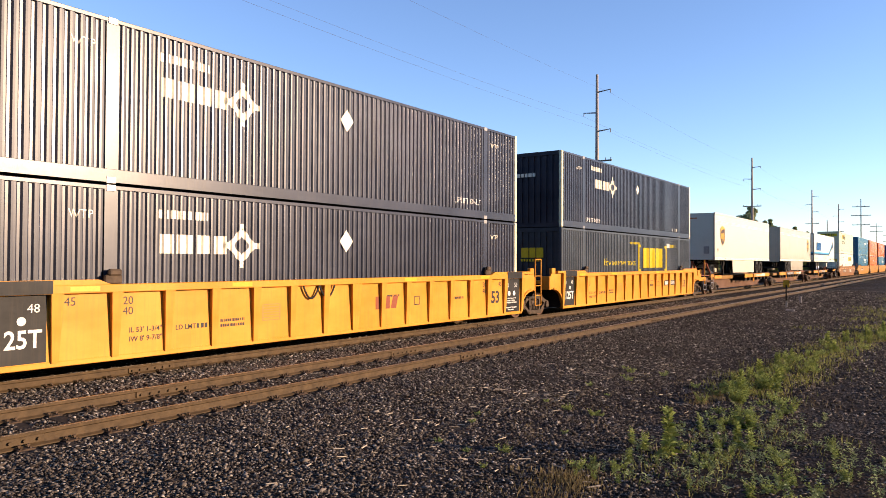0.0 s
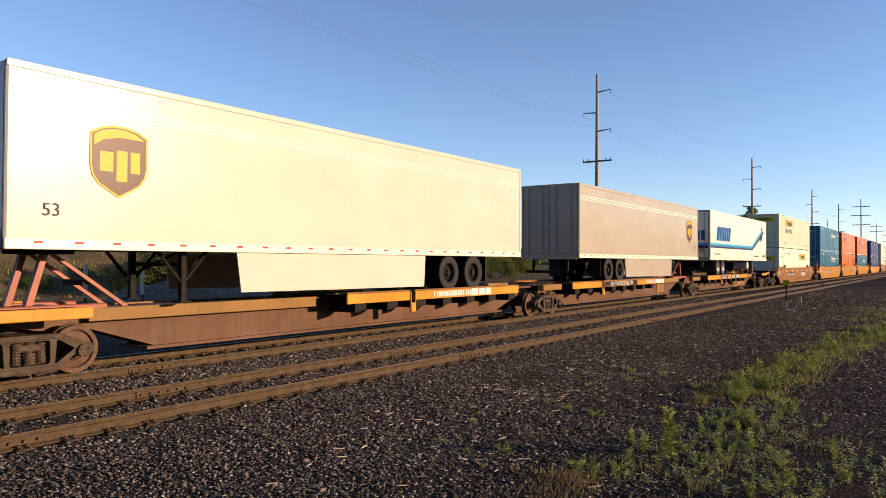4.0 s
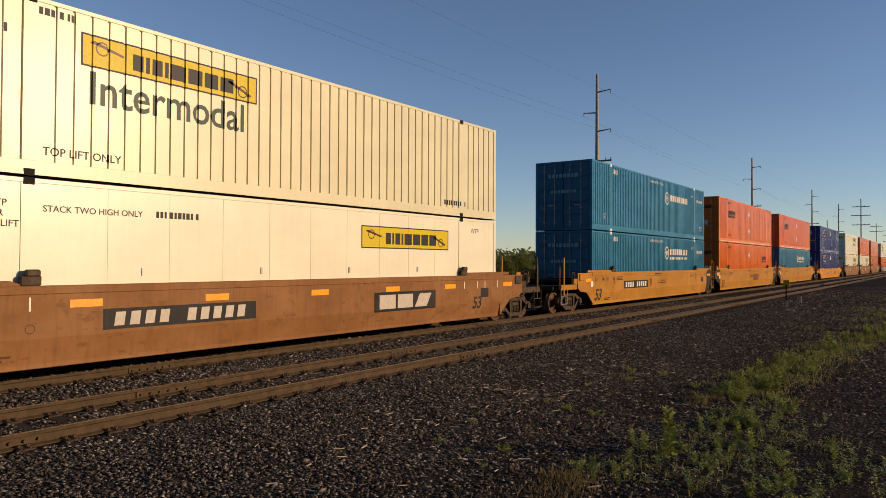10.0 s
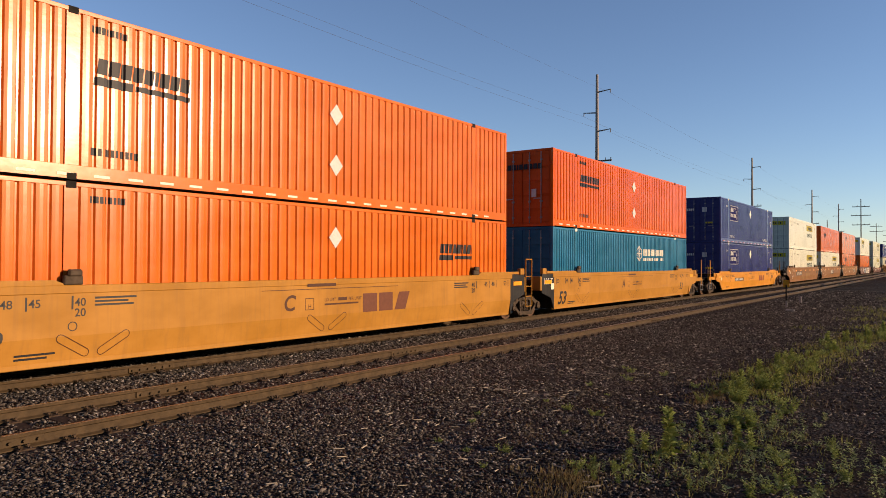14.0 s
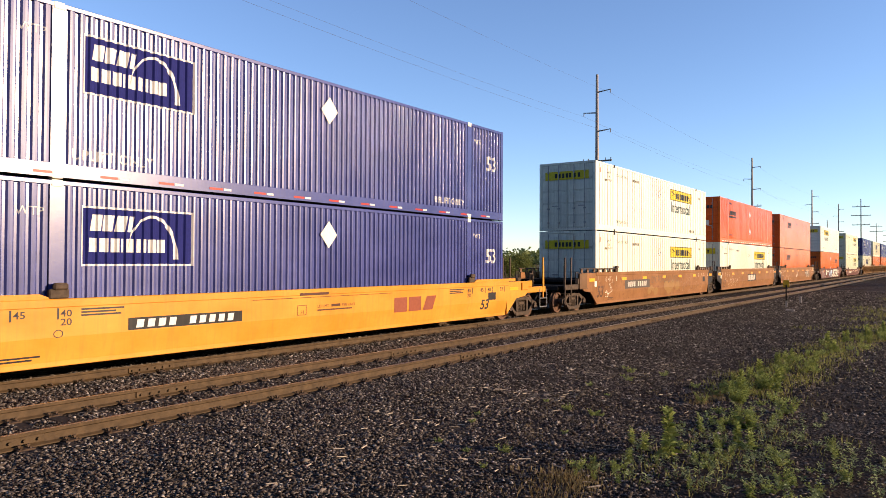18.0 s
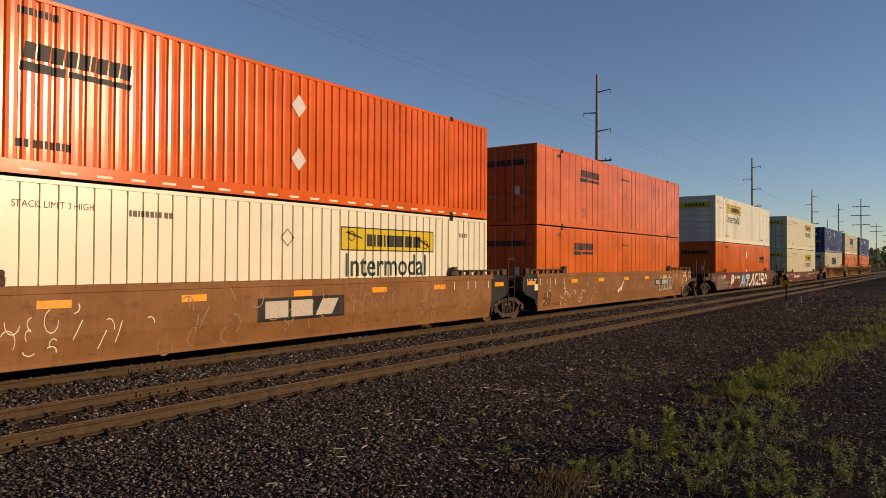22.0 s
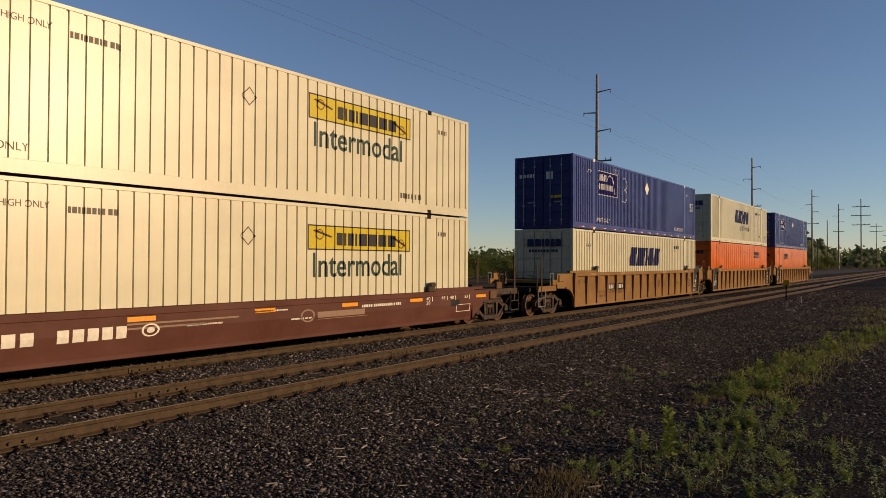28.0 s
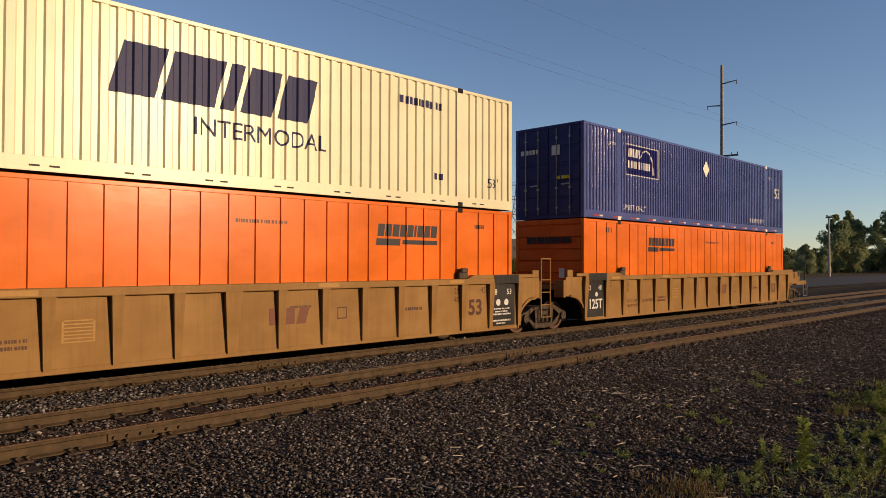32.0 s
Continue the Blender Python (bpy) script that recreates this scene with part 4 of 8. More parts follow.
    for side, kind, e in ((-1, left, 0.0), (1, right, L)):
        if kind == "end":
            make_truck(car, e)
            tip = e + side * 2.10
            part("draft_sill", lambda bm: box(bm, *sorted((e, tip - side * 0.42)), -0.25, 0.25, RAIL + 0.68, RAIL + 1.02, 0.02), "dark", car)
            part("coupler", lambda bm: (box(bm, *sorted((tip - side * 0.5, tip - side * 0.2)), -0.08, 0.08, RAIL + 0.75, RAIL + 0.95, 0.02), box(bm, *sorted((tip - side * 0.22, tip + side * 0.08)), -0.16, 0.13, RAIL + 0.70, RAIL + 1.0, 0.04)), "truck", car)
            part("end_platform", lambda bm: box(bm, *sorted((e - side * 0.9, tip - side * 0.6)), -1.25, 1.25, RAIL + 1.09, RAIL + 1.14), "dark", car)
            for s in (-1, 1):
                part("platform_edge", lambda bm: box(bm, *sorted((e - side * 0.9, e + side * 0.75)), *sorted((s * 1.26, s * 1.34)), RAIL + 0.98, RAIL + 1.17, 0.012), "yellow", car)
                part("platform_edge", lambda bm: box(bm, *sorted((e + side * 0.85, tip - side * 0.45)), *sorted((s * 1.26, s * 1.34)), RAIL + 1.06, RAIL + 1.25, 0.012), "yellow", car)
                px = tip - side * 0.72
                part("handrail", lambda bm: (stanchion(bm, px, s * 1.35, RAIL + 1.2, RAIL + 1.82, 0.48, 0.014), rod(bm, (px - 0.24, s * 1.35, RAIL + 1.34), (px + 0.24, s * 1.35, RAIL + 1.34), 0.016, 6)), "galv", car, "bent pipe handrail")
                part("step", lambda bm: (step_frame(bm, px, s * 1.35, RAIL + 0.40, RAIL + 1.2, 0.46), rod(bm, (px - 0.23, s * 1.35, RAIL + 0.75), (px + 0.23, s * 1.35, RAIL + 0.75), 0.018, 6)), "galv", car)
        elif side == 1:
            make_truck(car, e)
            for s in (-1, 1):
                part("bolster_end", lambda bm: box(bm, e - 0.75, e + 0.75, *sorted((s * 1.05, s * 1.28)), RAIL + 0.92, RAIL + 1.14, 0.03), "mustard", car)
    return car


MAT["spine_brown"] = paint("dull brown beam paint", (0.10, 0.050, 0.028), 0.6, 0.6, (0.05, 0.03, 0.018), shine=0.1)
MAT["hitch_red"] = paint("faded red hitch paint", (0.25, 0.062, 0.03), 0.5, 0.6)
MAT["steel_rim"] = plain("polished wheel rim", (0.62, 0.61, 0.60), 0.25, 0.9)
SPINES = [
    spine_car(46.0, 64.1, "rust-brown spine car with yellow deck edges", 53.1, 61.4, 46.65, "end", "joint"),
    spine_car(64.1, 82.25, "rust-brown spine car with yellow deck edges", 65.6, 75.1, 81.65, "joint", "joint"),
    spine_car(82.25, 100.4, "rust-brown spine car with yellow deck edges, rear of three", 84.3, 94.2, 100.0, "joint", "end"),
]
T_LOW, T_TOP = RAIL + 2.13, RAIL + 5.10


def road_trailer(x, nose, colour, label, skirt, rim, axles, reefer=False, top=T_TOP, leg=3.7):
    """A 53-foot road trailer; nose is -1 where it leads, 1 where it trails."""
    tr = thing("road_trailer", label, "semi trailer", "road trailers on spine cars")
    rolling(tr, x, 0.0)
    m = (lambda u: u) if nose == -1 else (lambda u: LONG - u)      # u runs from the nose
    h = top - T_LOW
    part("body", lambda bm: box(bm, 0.05, LONG - 0.05, -HALF + 0.012, HALF - 0.012, T_LOW + 0.14, top - 0.07), colour, tr)
    for s in (-1, 1):
        y0, y1 = sorted((s * HALF, s * (HALF - 0.03)))
        part("bottom_rail", lambda bm: box(bm, 0.0, LONG, *sorted((s * (HALF + 0.008), s * (HALF - 0.06))), T_LOW, T_LOW + 0.17, 0.01), "white", tr, "white bottom rail")
        part("top_rail", lambda bm: box(bm, 0.0, LONG, *sorted((s * (HALF + 0.004), s * (HALF - 0.06))), top - 0.12, top, 0.012), colour, tr)
        if not reefer:
            for k in range(13):
                px = 0.62 + k * (LONG - 1.24) / 12
                part("rivet_row", lambda bm: [box(bm, -0.006, 0.006, *sorted((s * (HALF - 0.013), s * (HALF - 0.008))), T_LOW + 0.25 + 0.09 * q, T_LOW + 0.262 + 0.09 * q) for q in range(28)], colour, tr, at=(px, 0, 0), key=f"seam{s}{top:.2f}")
            for k in range(3):
                part("trim_line", lambda bm: box(bm, 0.12, LONG - 0.12, *sorted((s * (HALF - 0.013), s * (HALF - 0.004))), top - 0.50 - 0.075 * k, top - 0.475 - 0.075 * k), "white", tr, "thin raised white line")
        for k in range(24):
            part("reflector", lambda bm: box(bm, -0.07, 0.07, *sorted((s * (HALF + 0.012), s * (HALF + 0.007))), T_LOW + 0.095, T_LOW + 0.135), "ink_red" if not reefer else "ink_brown", tr, at=(0.5 + k * (LONG - 1.0) / 23, 0, 0), key=f"refl{s}")
        for e in (0.0, LONG - 0.10):
            part("corner_post", lambda bm: box(bm, e, e + 0.10, *sorted((s * (HALF + 0.006), s * (HALF - 0.10))), T_LOW + 0.002, top - 0.002, 0.03), colour if not reefer else "galv", tr)
    part("roof", lambda bm: box(bm, 0.02, LONG - 0.02, -HALF + 0.05, HALF - 0.05, top - 0.075, top - 0.02), colour, tr)
    part("floor_frame", lambda bm: box(bm, 0.05, LONG - 0.05, -HALF + 0.1, HALF - 0.1, T_LOW + 0.02, T_LOW + 0.13), "dark", tr)
    # nose wall and rear doors
    e = m(0.0)
    if nose == -1:
        part("nose_wall", lambda bm: (box(bm, 0.0, 0.05, -HALF + 0.1, HALF - 0.1, T_LOW + 0.02, top - 0.04), box(bm, -0.015, 0.02, -HALF + 0.1, HALF - 0.1, T_LOW + 0.02, T_LOW + 0.30)), colour, tr)
        part("connector_box", lambda bm: (box(bm, -0.03, 0.0, -0.95, -0.62, T_LOW + 0.4, T_LOW + 0.85, 0.02), box(bm, -0.05, 0.0, 0.35, 0.62, T_LOW + 0.36, T_LOW + 0.85, 0.02)), "galv", tr)
        part("marker_lamps", lambda bm: box(bm, -0.03, 0.0, -0.22, 0.22, top - 0.36, top - 0.30), "lamp_glass", tr)
    else:
        part("nose_wall", lambda bm: box(bm, LONG - 0.05, LONG, -HALF + 0.1, HALF - 0.1, T_LOW + 0.02, top - 0.04), colour, tr)
        for s in (-1, 1):
            d = part("door", lambda bm: box(bm, 0.0, 0.045, *sorted((s * 0.01, s * (HALF - 0.11))), T_LOW + 0.18, top - 0.12, 0.006), colour, tr)
            for f in (0.25, 0.8):
                part("lock_rod", lambda bm: (rod(bm, (-0.03, 0, T_LOW + 0.12), (-0.03, 0, top - 0.1), 0.016, 6), box(bm, -0.045, 0.0, -0.05, 0.05, T_LOW + 0.5, T_LOW + 0.58)), "galv", d, "galvanised lock rod", at=(0, s * (HALF - 0.11) * f, 0), key=f"trod{top:.2f}")
        for za, zb in ((T_LOW - 0.06, T_LOW + 0.17), (top - 0.12, top - 0.002)):
            part("rear_frame", lambda bm: box(bm, -0.01, 0.06, -HALF + 0.1, HALF - 0.1, za, zb, 0.01), "galv" if reefer else colour, tr)
        part("rear_bumper", lambda bm: (box(bm, 0.02, 0.10, -1.1, 1.1, T_LOW - 0.62, T_LOW - 0.50, 0.015), box(bm, 0.04, 0.12, -0.8, -0.7, T_LOW - 0.55, T_LOW - 0.02), box(bm, 0.04, 0.12, 0.7, 0.8, T_LOW - 0.55, T_LOW - 0.02)), "dark", tr)
    # running gear: axles at these distances from the nose
    R, az = 0.50, RAIL + 1.135 + 0.50
    part("bogie_frame", lambda bm: (box(bm, m(axles[0]) - 1.0, m(axles[0]) + 1.0, -0.55, -0.40, az, T_LOW, 0.02), box(bm, m(axles[0]) - 1.0, m(axles[0]) + 1.0, 0.40, 0.55, az, T_LOW, 0.02), box(bm, m(axles[1]) - 1.0, m(axles[1]) + 1.0, -0.55, -0.40, az, T_LOW, 0.02), box(bm, m(axles[1]) - 1.0, m(axles[1]) + 1.0, 0.40, 0.55, az, T_LOW, 0.02)), "dark", tr)
    for u in axles:
        part("axle", lambda bm: rod(bm, (m(u), -1.0, az), (m(u), 1.0, az), 0.08, 10), "dark", tr)
        for s in (-1, 1):
            for off in (1.12, 0.78):
                w = part("wheel", lambda bm: lathe(bm, ((0.30, -0.13), (0.44, -0.14), (0.485, -0.125), (0.50, -0.09), (0.50, 0.09), (0.485, 0.125), (0.44, 0.14), (0.30, 0.13)), (0, 0, 0), "y", 32), "rubber", tr, "black rubber tyre", at=(m(u), s * off, az), key="tyre")
                part("rim", lambda bm: (lathe(bm, ((0.30, -0.128), (0.305, 0.12), (0.27, 0.12), (0.265, -0.10)), (0, 0, 0), "y", 28), lathe(bm, ((0.27, 0.02), (0.27, 0.04), (0.14, -0.05), (0.10, -0.05), (0.10, -0.07), (0.14, -0.07)), (0, 0, 0), "y", 28), rod(bm, (0, -0.12, 0), (0, 0.04, 0), 0.085, 14), [rod(bm, (0.125 * math.cos(q), -0.085, 0.125 * math.sin(q)), (0.125 * math.cos(q), -0.05, 0.125 * math.sin(q)), 0.014, 6) for q in [k * math.pi / 5 for k in range(10)]]), rim, w, "steel wheel rim", turn=0 if s < 0 else math.pi, key=f"rim{rim}")
                if reefer and off > 1:
                    # dark discs stand in for the shade inside the hand holes
                    part("hand_holes", lambda bm: [rod(bm, (0.205 * math.cos(q), s * 0.03, 0.205 * math.sin(q)), (0.205 * math.cos(q), s * -0.012, 0.205 * math.sin(q)), 0.034, 10) for q in [k * math.pi / 5 for k in range(10)]] if s > 0 else [rod(bm, (0.205 * math.cos(q), -0.03, 0.205 * math.sin(q)), (0.205 * math.cos(q), 0.012, 0.205 * math.sin(q)), 0.034, 10) for q in [k * math.pi / 5 for k in range(10)]], "dark", w, "ring of dark hand holes", key=f"holes{s}")
    for s in (-1, 1):
        if skirt:
            u0, u1 = skirt
            p, q = sorted((m(u0), m(u1)))
            part("side_skirt", lambda bm: prism(bm, [(p + 0.12, T_LOW - 0.82), (q - 0.05, T_LOW - 0.86), (q, T_LOW - 0.01), (p, T_LOW - 0.01)], *sorted((s * (HALF - 0.02), s * (HALF - 0.05)))), colour, tr, "pale side skirt")
        gx = m(leg)
        part("landing_leg", lambda bm: (box(bm, gx - 0.06, gx + 0.06, *sorted((s * 0.95, s * 0.83)), RAIL + 1.16, T_LOW, 0.01), [rod(bm, (gx + d * 0.55, s * 0.9, T_LOW), (gx + d * 0.05, s * 0.9, T_LOW - 0.58), 0.035, 6) for d in (-1, 1)], rod(bm, (gx - 0.05, s * 0.9, T_LOW - 0.5), (gx + 0.8, s * 0.5, T_LOW), 0.03, 6), box(bm, gx - 0.14, gx + 0.14, *sorted((s * 1.02, s * 0.76)), RAIL + 1.14, RAIL + 1.17)), "dark", tr)
    part("landing_brace", lambda bm: rod(bm, (m(leg), -0.88, T_LOW - 0.25), (m(leg), 0.88, T_LOW - 0.25), 0.035, 8), "dark", tr)
    for s in (-1, 1):
        part("mud_flap", lambda bm: box(bm, *sorted((m(axles[-1]) - nose * 0.75, m(axles[-1]) - nose * 0.77)), *sorted((s * 0.7, s * 1.2)), RAIL + 1.35, T_LOW), "rubber", tr)
    if reefer:
        part("fuel_tank", lambda bm: rod(bm, (m(5.9), -0.2, T_LOW - 0.42), (m(5.9), 0.75, T_LOW - 0.42), 0.30, 20), "blackpaint", tr, "black fuel tank")
        part("air_tank", lambda bm: (rod(bm, (m(5.85), -1.18, T_LOW - 0.36), (m(5.85), -0.3, T_LOW - 0.36), 0.27, 24), lathe(bm, ((0.10, -1.20), (0.12, -1.18), (0.09, -1.18)), (m(5.85), 0, T_LOW - 0.36), "y", 16)), "white", tr, "white round tank end")
        part("cooling_unit", lambda bm: (box(bm, LONG, LONG + 0.42, -1.0, 1.0, T_LOW + 0.75, top - 0.35, 0.08), [box(bm, LONG + 0.02, LONG + 0.40, -1.012, -1.0, T_LOW + 1.2 + 0.12 * k, T_LOW + 1.26 + 0.12 * k) for k in range(9)]), "blackpaint", tr, "black cooling unit on the nose")
    return tr


TRAILERS = [
    road_trailer(45.5, -1, "pale", "pale grey road trailer with a brown shield, side skirts", (4.4, 10.8), "dark", (12.0, 13.3), leg=3.4),
    road_trailer(66.31, 1, "grey", "dusty grey road trailer with a brown shield, side skirts", (4.73, 11.26), "dark", (11.81, 13.06), leg=4.05),
    road_trailer(85.0, 1, "white", "white refrigerated road trailer with blue stripes", None, "steel_rim", (13.0, 14.2), True, T_TOP + 0.09),
]
# ------------------------------------------------------------------ marks and lettering
SQUASH = {CARS[i].name: (top - SIDE_LOW) / (SIDE_TOP - SIDE_LOW) for i, top in LOW_SIDES.items()}


def mark(ob, name, polys, ink, style=None, face=-HALF, proud=0.003, label=""):
    if style and ob.name in WALLS:
        style = WALLS[ob.name]
    if ob.name in SQUASH:
        k = SQUASH[ob.name]
        polys = [[(x, SIDE_LOW + (z - SIDE_LOW) * k) for x, z in poly] for poly in polys]
    return part(name, painted(polys, style, face, proud), ink, ob, label)


def plate(ob, style, x, z, w, h, upper_text=True):
    """Yellow plate with a thin dark border and a dark bar for a name; the word below it can be read."""
    p = mark(ob, "name_plate", [rect(x, x + w, z, z + h)], "ink_yellow", style, proud=0.004, label="yellow name plate with a dark border")
    b = 0.03
    mark(ob, "plate_border", [rect(x, x + w, z, z + b), rect(x, x + w, z + h - b, z + h), rect(x, x + b, z + b, z + h - b), rect(x + w - b, x + w, z + b, z + h - b)], "ink_black", style, proud=0.006)
    for q in bars(x + 0.25 * w, z + 0.2 * h, [0.055 * w, 0.02 * w, 0.055 * w, 0.02 * w, 0.085 * w, 0.085 * w, 0.085 * w, 0.085 * w], 0.52 * h, 0.014 * w):
        mark(ob, "plate_bar", [q], "ink_black", style, proud=0.006)
    mark(ob, "plate_scroll", [[(x + 0.04 * w, z + 0.75 * h), (x + 0.20 * w, z + 0.5 * h), (x + 0.21 * w, z + 0.56 * h), (x + 0.06 * w, z + 0.82 * h)], [(x + 0.80 * w, z + 0.6 * h), (x + 0.95 * w, z + 0.2 * h), (x + 0.96 * w, z + 0.28 * h), (x + 0.82 * w, z + 0.66 * h)], *ring(x + 0.10 * w, z + 0.62 * h, 0.10, 0.125, 12), *ring(x + 0.90 * w, z + 0.35 * h, 0.10, 0.125, 12)], "ink_brown", style, proud=0.006)
    if upper_text:
        mark(ob, "lettering", words("Intermodal", 0.80, x + 0.12, z - 0.62, squeeze=0.93, bold=0.012), "ink_green", style, label="dark green word")


def end_plate(ob, z):
    """Plate on the leading end of a box."""
    def make(bm):
        box(bm, -0.032, -0.026, -1.0, 1.0, z, z + 0.36)
    part("end_name_plate", make, "ink_yellow", ob, "yellow name plate on the end")
    for y in (-0.62, -0.42, -0.22, -0.07, 0.10, 0.27, 0.44):
        part("end_bar", lambda bm: box(bm, -0.036, -0.033, y, y + 0.11, z + 0.08, z + 0.27), "ink_black", ob)


def end_blocks(ob, z, ink, widths, h=0.3, y=-0.9):
    q = y
    for w in widths:
        part("end_mark", lambda bm: box(bm, -0.034, -0.030, q, q + w, z, z + h), ink, ob)
        q += w + 0.04


def black_mark(ob, style, x, z, w=1.82, ink="ink_black"):
    """Short black mark: a row of slanted blocks over a bar."""
    k = w / 9.6
    mark(ob, "company_mark", bars(x, z + 0.22, [k, k * 0.95, k, k, k * 0.95, k * 0.35, k, k * 0.95, k], 0.27, k * 0.16, 0.12) + [rect(x - 0.04, x + w * 0.36, z + 0.02, z + 0.17, 0.12), rect(x + w * 0.40, x + w, z + 0.05, z + 0.15, 0.12)], ink, style, label="black block mark")


def globe_mark(ob, style, x, z, second, ink="ink_cream"):
    """Six-sided ring with a knot in it, and a row of blocks."""
    hexa = ring(x, z, 0.30, 0.36, 6, 30, 390) + ring(x, z, 0.10, 0.14, 6) + [rect(x - 0.02, x + 0.02, z - 0.28, z + 0.28)] + [rect(x - 0.24, x + 0.24, z - 0.02, z + 0.02)]
    k = 0.20
    line = bars(x + 0.5, z - 0.10, [k, 0.05, k, 0.05], 0.31, 0.08) + bars(x + 1.33, z - 0.10, [k, k * 1.05, k, 0.07, k, k * 0.9, k * 1.05, k], 0.31, 0.09)
    if second:
        line += bars(x + 0.5, z - 0.34, [0.16] * 9, 0.13, 0.09) + bars(x + 2.95, z - 0.34, [0.05, 0.13, 0.13], 0.13, 0.09)
    mark(ob, "company_mark", hexa + line, ink, style, label="pale ring and row of blocks")


def diamond_ring(ob, style, x, z, ink="ink_cream"):
    """Row of blocks and a square ring set on its corner."""
    q = bars(x, z, [0.27, 0.35, 0.30, 0.30], 0.36, 0.08)
    cx, cz = x + 1.85, z + 0.18
    q += ring(cx, cz, 0.20, 0.38, 4, 0, 360)
    q += [rect(cx - 0.45, cx - 0.33, cz - 0.06, cz + 0.06), rect(cx + 0.33, cx + 0.45, cz - 0.06, cz + 0.06), rect(cx - 0.06, cx + 0.06, cz + 0.33, cz + 0.45), rect(cx - 0.06, cx + 0.06, cz - 0.45, cz - 0.33)]
    mark(ob, "company_mark", q, ink, style, label="pale blocks and a square ring")


def frame_mark(ob, style, x, z):
    """White framed blue mark with an arc and two rows of blocks."""
    w, h, b = 2.17, 1.02, 0.035
    mark(ob, "mark_field", [rect(x, x + w, z, z + h)], "mark_blue", style, proud=0.003, label="deep blue field")
    q = [rect(x, x + w, z, z + b), rect(x, x + w, z + h - b, z + h), rect(x, x + b, z + b, z + h - b), rect(x + w - b, x + w, z + b, z + h - b)]
    q += bars(x + 0.14, z + 0.60, [0.19, 0.19, 0.19, 0.10], 0.28, 0.035, 0.15)
    q += bars(x + 0.13, z + 0.24, [0.14, 0.16, 0.16, 0.05, 0.15, 0.10, 0.05, 0.15, 0.15], 0.24, 0.04)
    for i in range(14):
        a0, a1 = radians(165 - 165 * i / 14), radians(165 - 165 * (i + 1) / 14)
        t0, t1 = 0.02 + 0.07 * i / 14, 0.02 + 0.07 * (i + 1) / 14
        cx, cz, rx, rz = x + 1.32, z + 0.12, 0.52, 0.80
        q.append([(cx + rx * math.cos(a0), cz + rz * math.sin(a0)), (cx + (rx - t0) * math.cos(a0), cz + (rz - t0) * math.sin(a0)), (cx + (rx - t1) * math.cos(a1), cz + (rz - t1) * math.sin(a1)), (cx + rx * math.cos(a1), cz + rz * math.sin(a1))])
    mark(ob, "framed_mark", q, "ink_white", style, proud=0.006, label="white frame with an arc and blocks")


def slanted_mark(ob, style, x, z, h, w, ink="ink_navy", face=-HALF):
    """Five heavy slanted blocks, of uneven width."""
    k = w / 5.0
    q = bars(x, z, [k * 0.92, k * 1.18, k * 0.34, k * 0.82, k * 0.86], h, k * 0.14, 0.28)
    mark(ob, "company_mark", q, ink, style, face=face, label="heavy dark slanted blocks")


def small_lines(ob, style, ink, rows, name="stencilled_bars", face=-HALF):
    """Small writing that cannot be read, as runs of bars."""
    rnd = random.Random(len(rows) * 7 + int(rows[0][0] * 100))
    q = []
    for x, z, w, h in rows:
        p = x
        while p < x + w - h * 0.3:
            s = h * rnd.uniform(0.35, 0.75)
            q.append(rect(p, min(p + s, x + w), z, z + h))
            p += s + h * rnd.choice((0.18, 0.2, 0.22, 0.5))
    mark(ob, name, q, ink, style, face=face)


MAT["stripe_sky"] = plain("light blue stripe", (0.03, 0.30, 0.55), 0.4)
MAT["stripe_teal"] = plain("teal stripe", (0.015, 0.13, 0.22), 0.4)
MAT["teal_pale"] = plain("pale teal lettering", (0.10, 0.26, 0.33), 0.5)
MAT["ttx_red"] = plain("dark red stencil", (0.19, 0.045, 0.018), 0.5)
MAT["ttx_brown"] = plain("brown stencil", (0.115, 0.035, 0.016), 0.5)
MAT["galv_ink"] = plain("grey stencil", (0.42, 0.38, 0.32), 0.5)
MAT["faint"] = plain("faded dark stencil", (0.075, 0.035, 0.018), 0.55)
MAT["ink_amber"] = plain("amber reflective tape", (0.75, 0.30, 0.02), 0.35)
MAT["graff_grey"] = plain("grey spray paint", (0.125, 0.100, 0.078), 0.6)
MAT["graff_red"] = plain("dull pink spray paint", (0.23, 0.085, 0.065), 0.55)
MAT["graff_blue"] = plain("pale blue spray paint", (0.30, 0.42, 0.52), 0.55)
MAT["graff_lilac"] = plain("lilac spray paint", (0.42, 0.32, 0.36), 0.55)
MAT["stencil"] = plain("worn dark stencil", (0.10, 0.085, 0.05), 0.5)
MAT["sticker"] = plain("brown label", (0.30, 0.14, 0.06), 0.5)
MAT["mark_blue"] = plain("deep blue film", (0.014, 0.017, 0.105), 0.65, 0.0, 0.04)

JB_RIGHT, JB_LEFT = 9.58, 2.78
BOX = [(low, up) for low, up in BOXES]
# 0, 1: charcoal and slate boxes on the yellow ribbed cars
for ob in BOX[0]:
    diamond_ring(ob, "corrugated", 2.95, 1.71)
    mark(ob, "diamond", diamond(7.88, 2.06, 0.27), "ink_cream", None, label="pale diamond")
    small_lines(ob, "corrugated", "ink_cream", [(2.9, 2.36, 1.1, 0.16)])
    mark(ob, "lettering", words("WTP", 0.20, 1.25, 2.3), "ink_cream", "corrugated")
    mark(ob, "lettering", words("WTP", 0.20, 14.5, 2.3), "ink_cream", "corrugated")
mark(BOX[0][1], "lettering", words("UPLIFT ONLY", 0.24, 12.5, 0.42, bold=0.01), "ink_white", "corrugated")
diamond_ring(BOX[1][1], "corrugated", 3.13, 1.72)
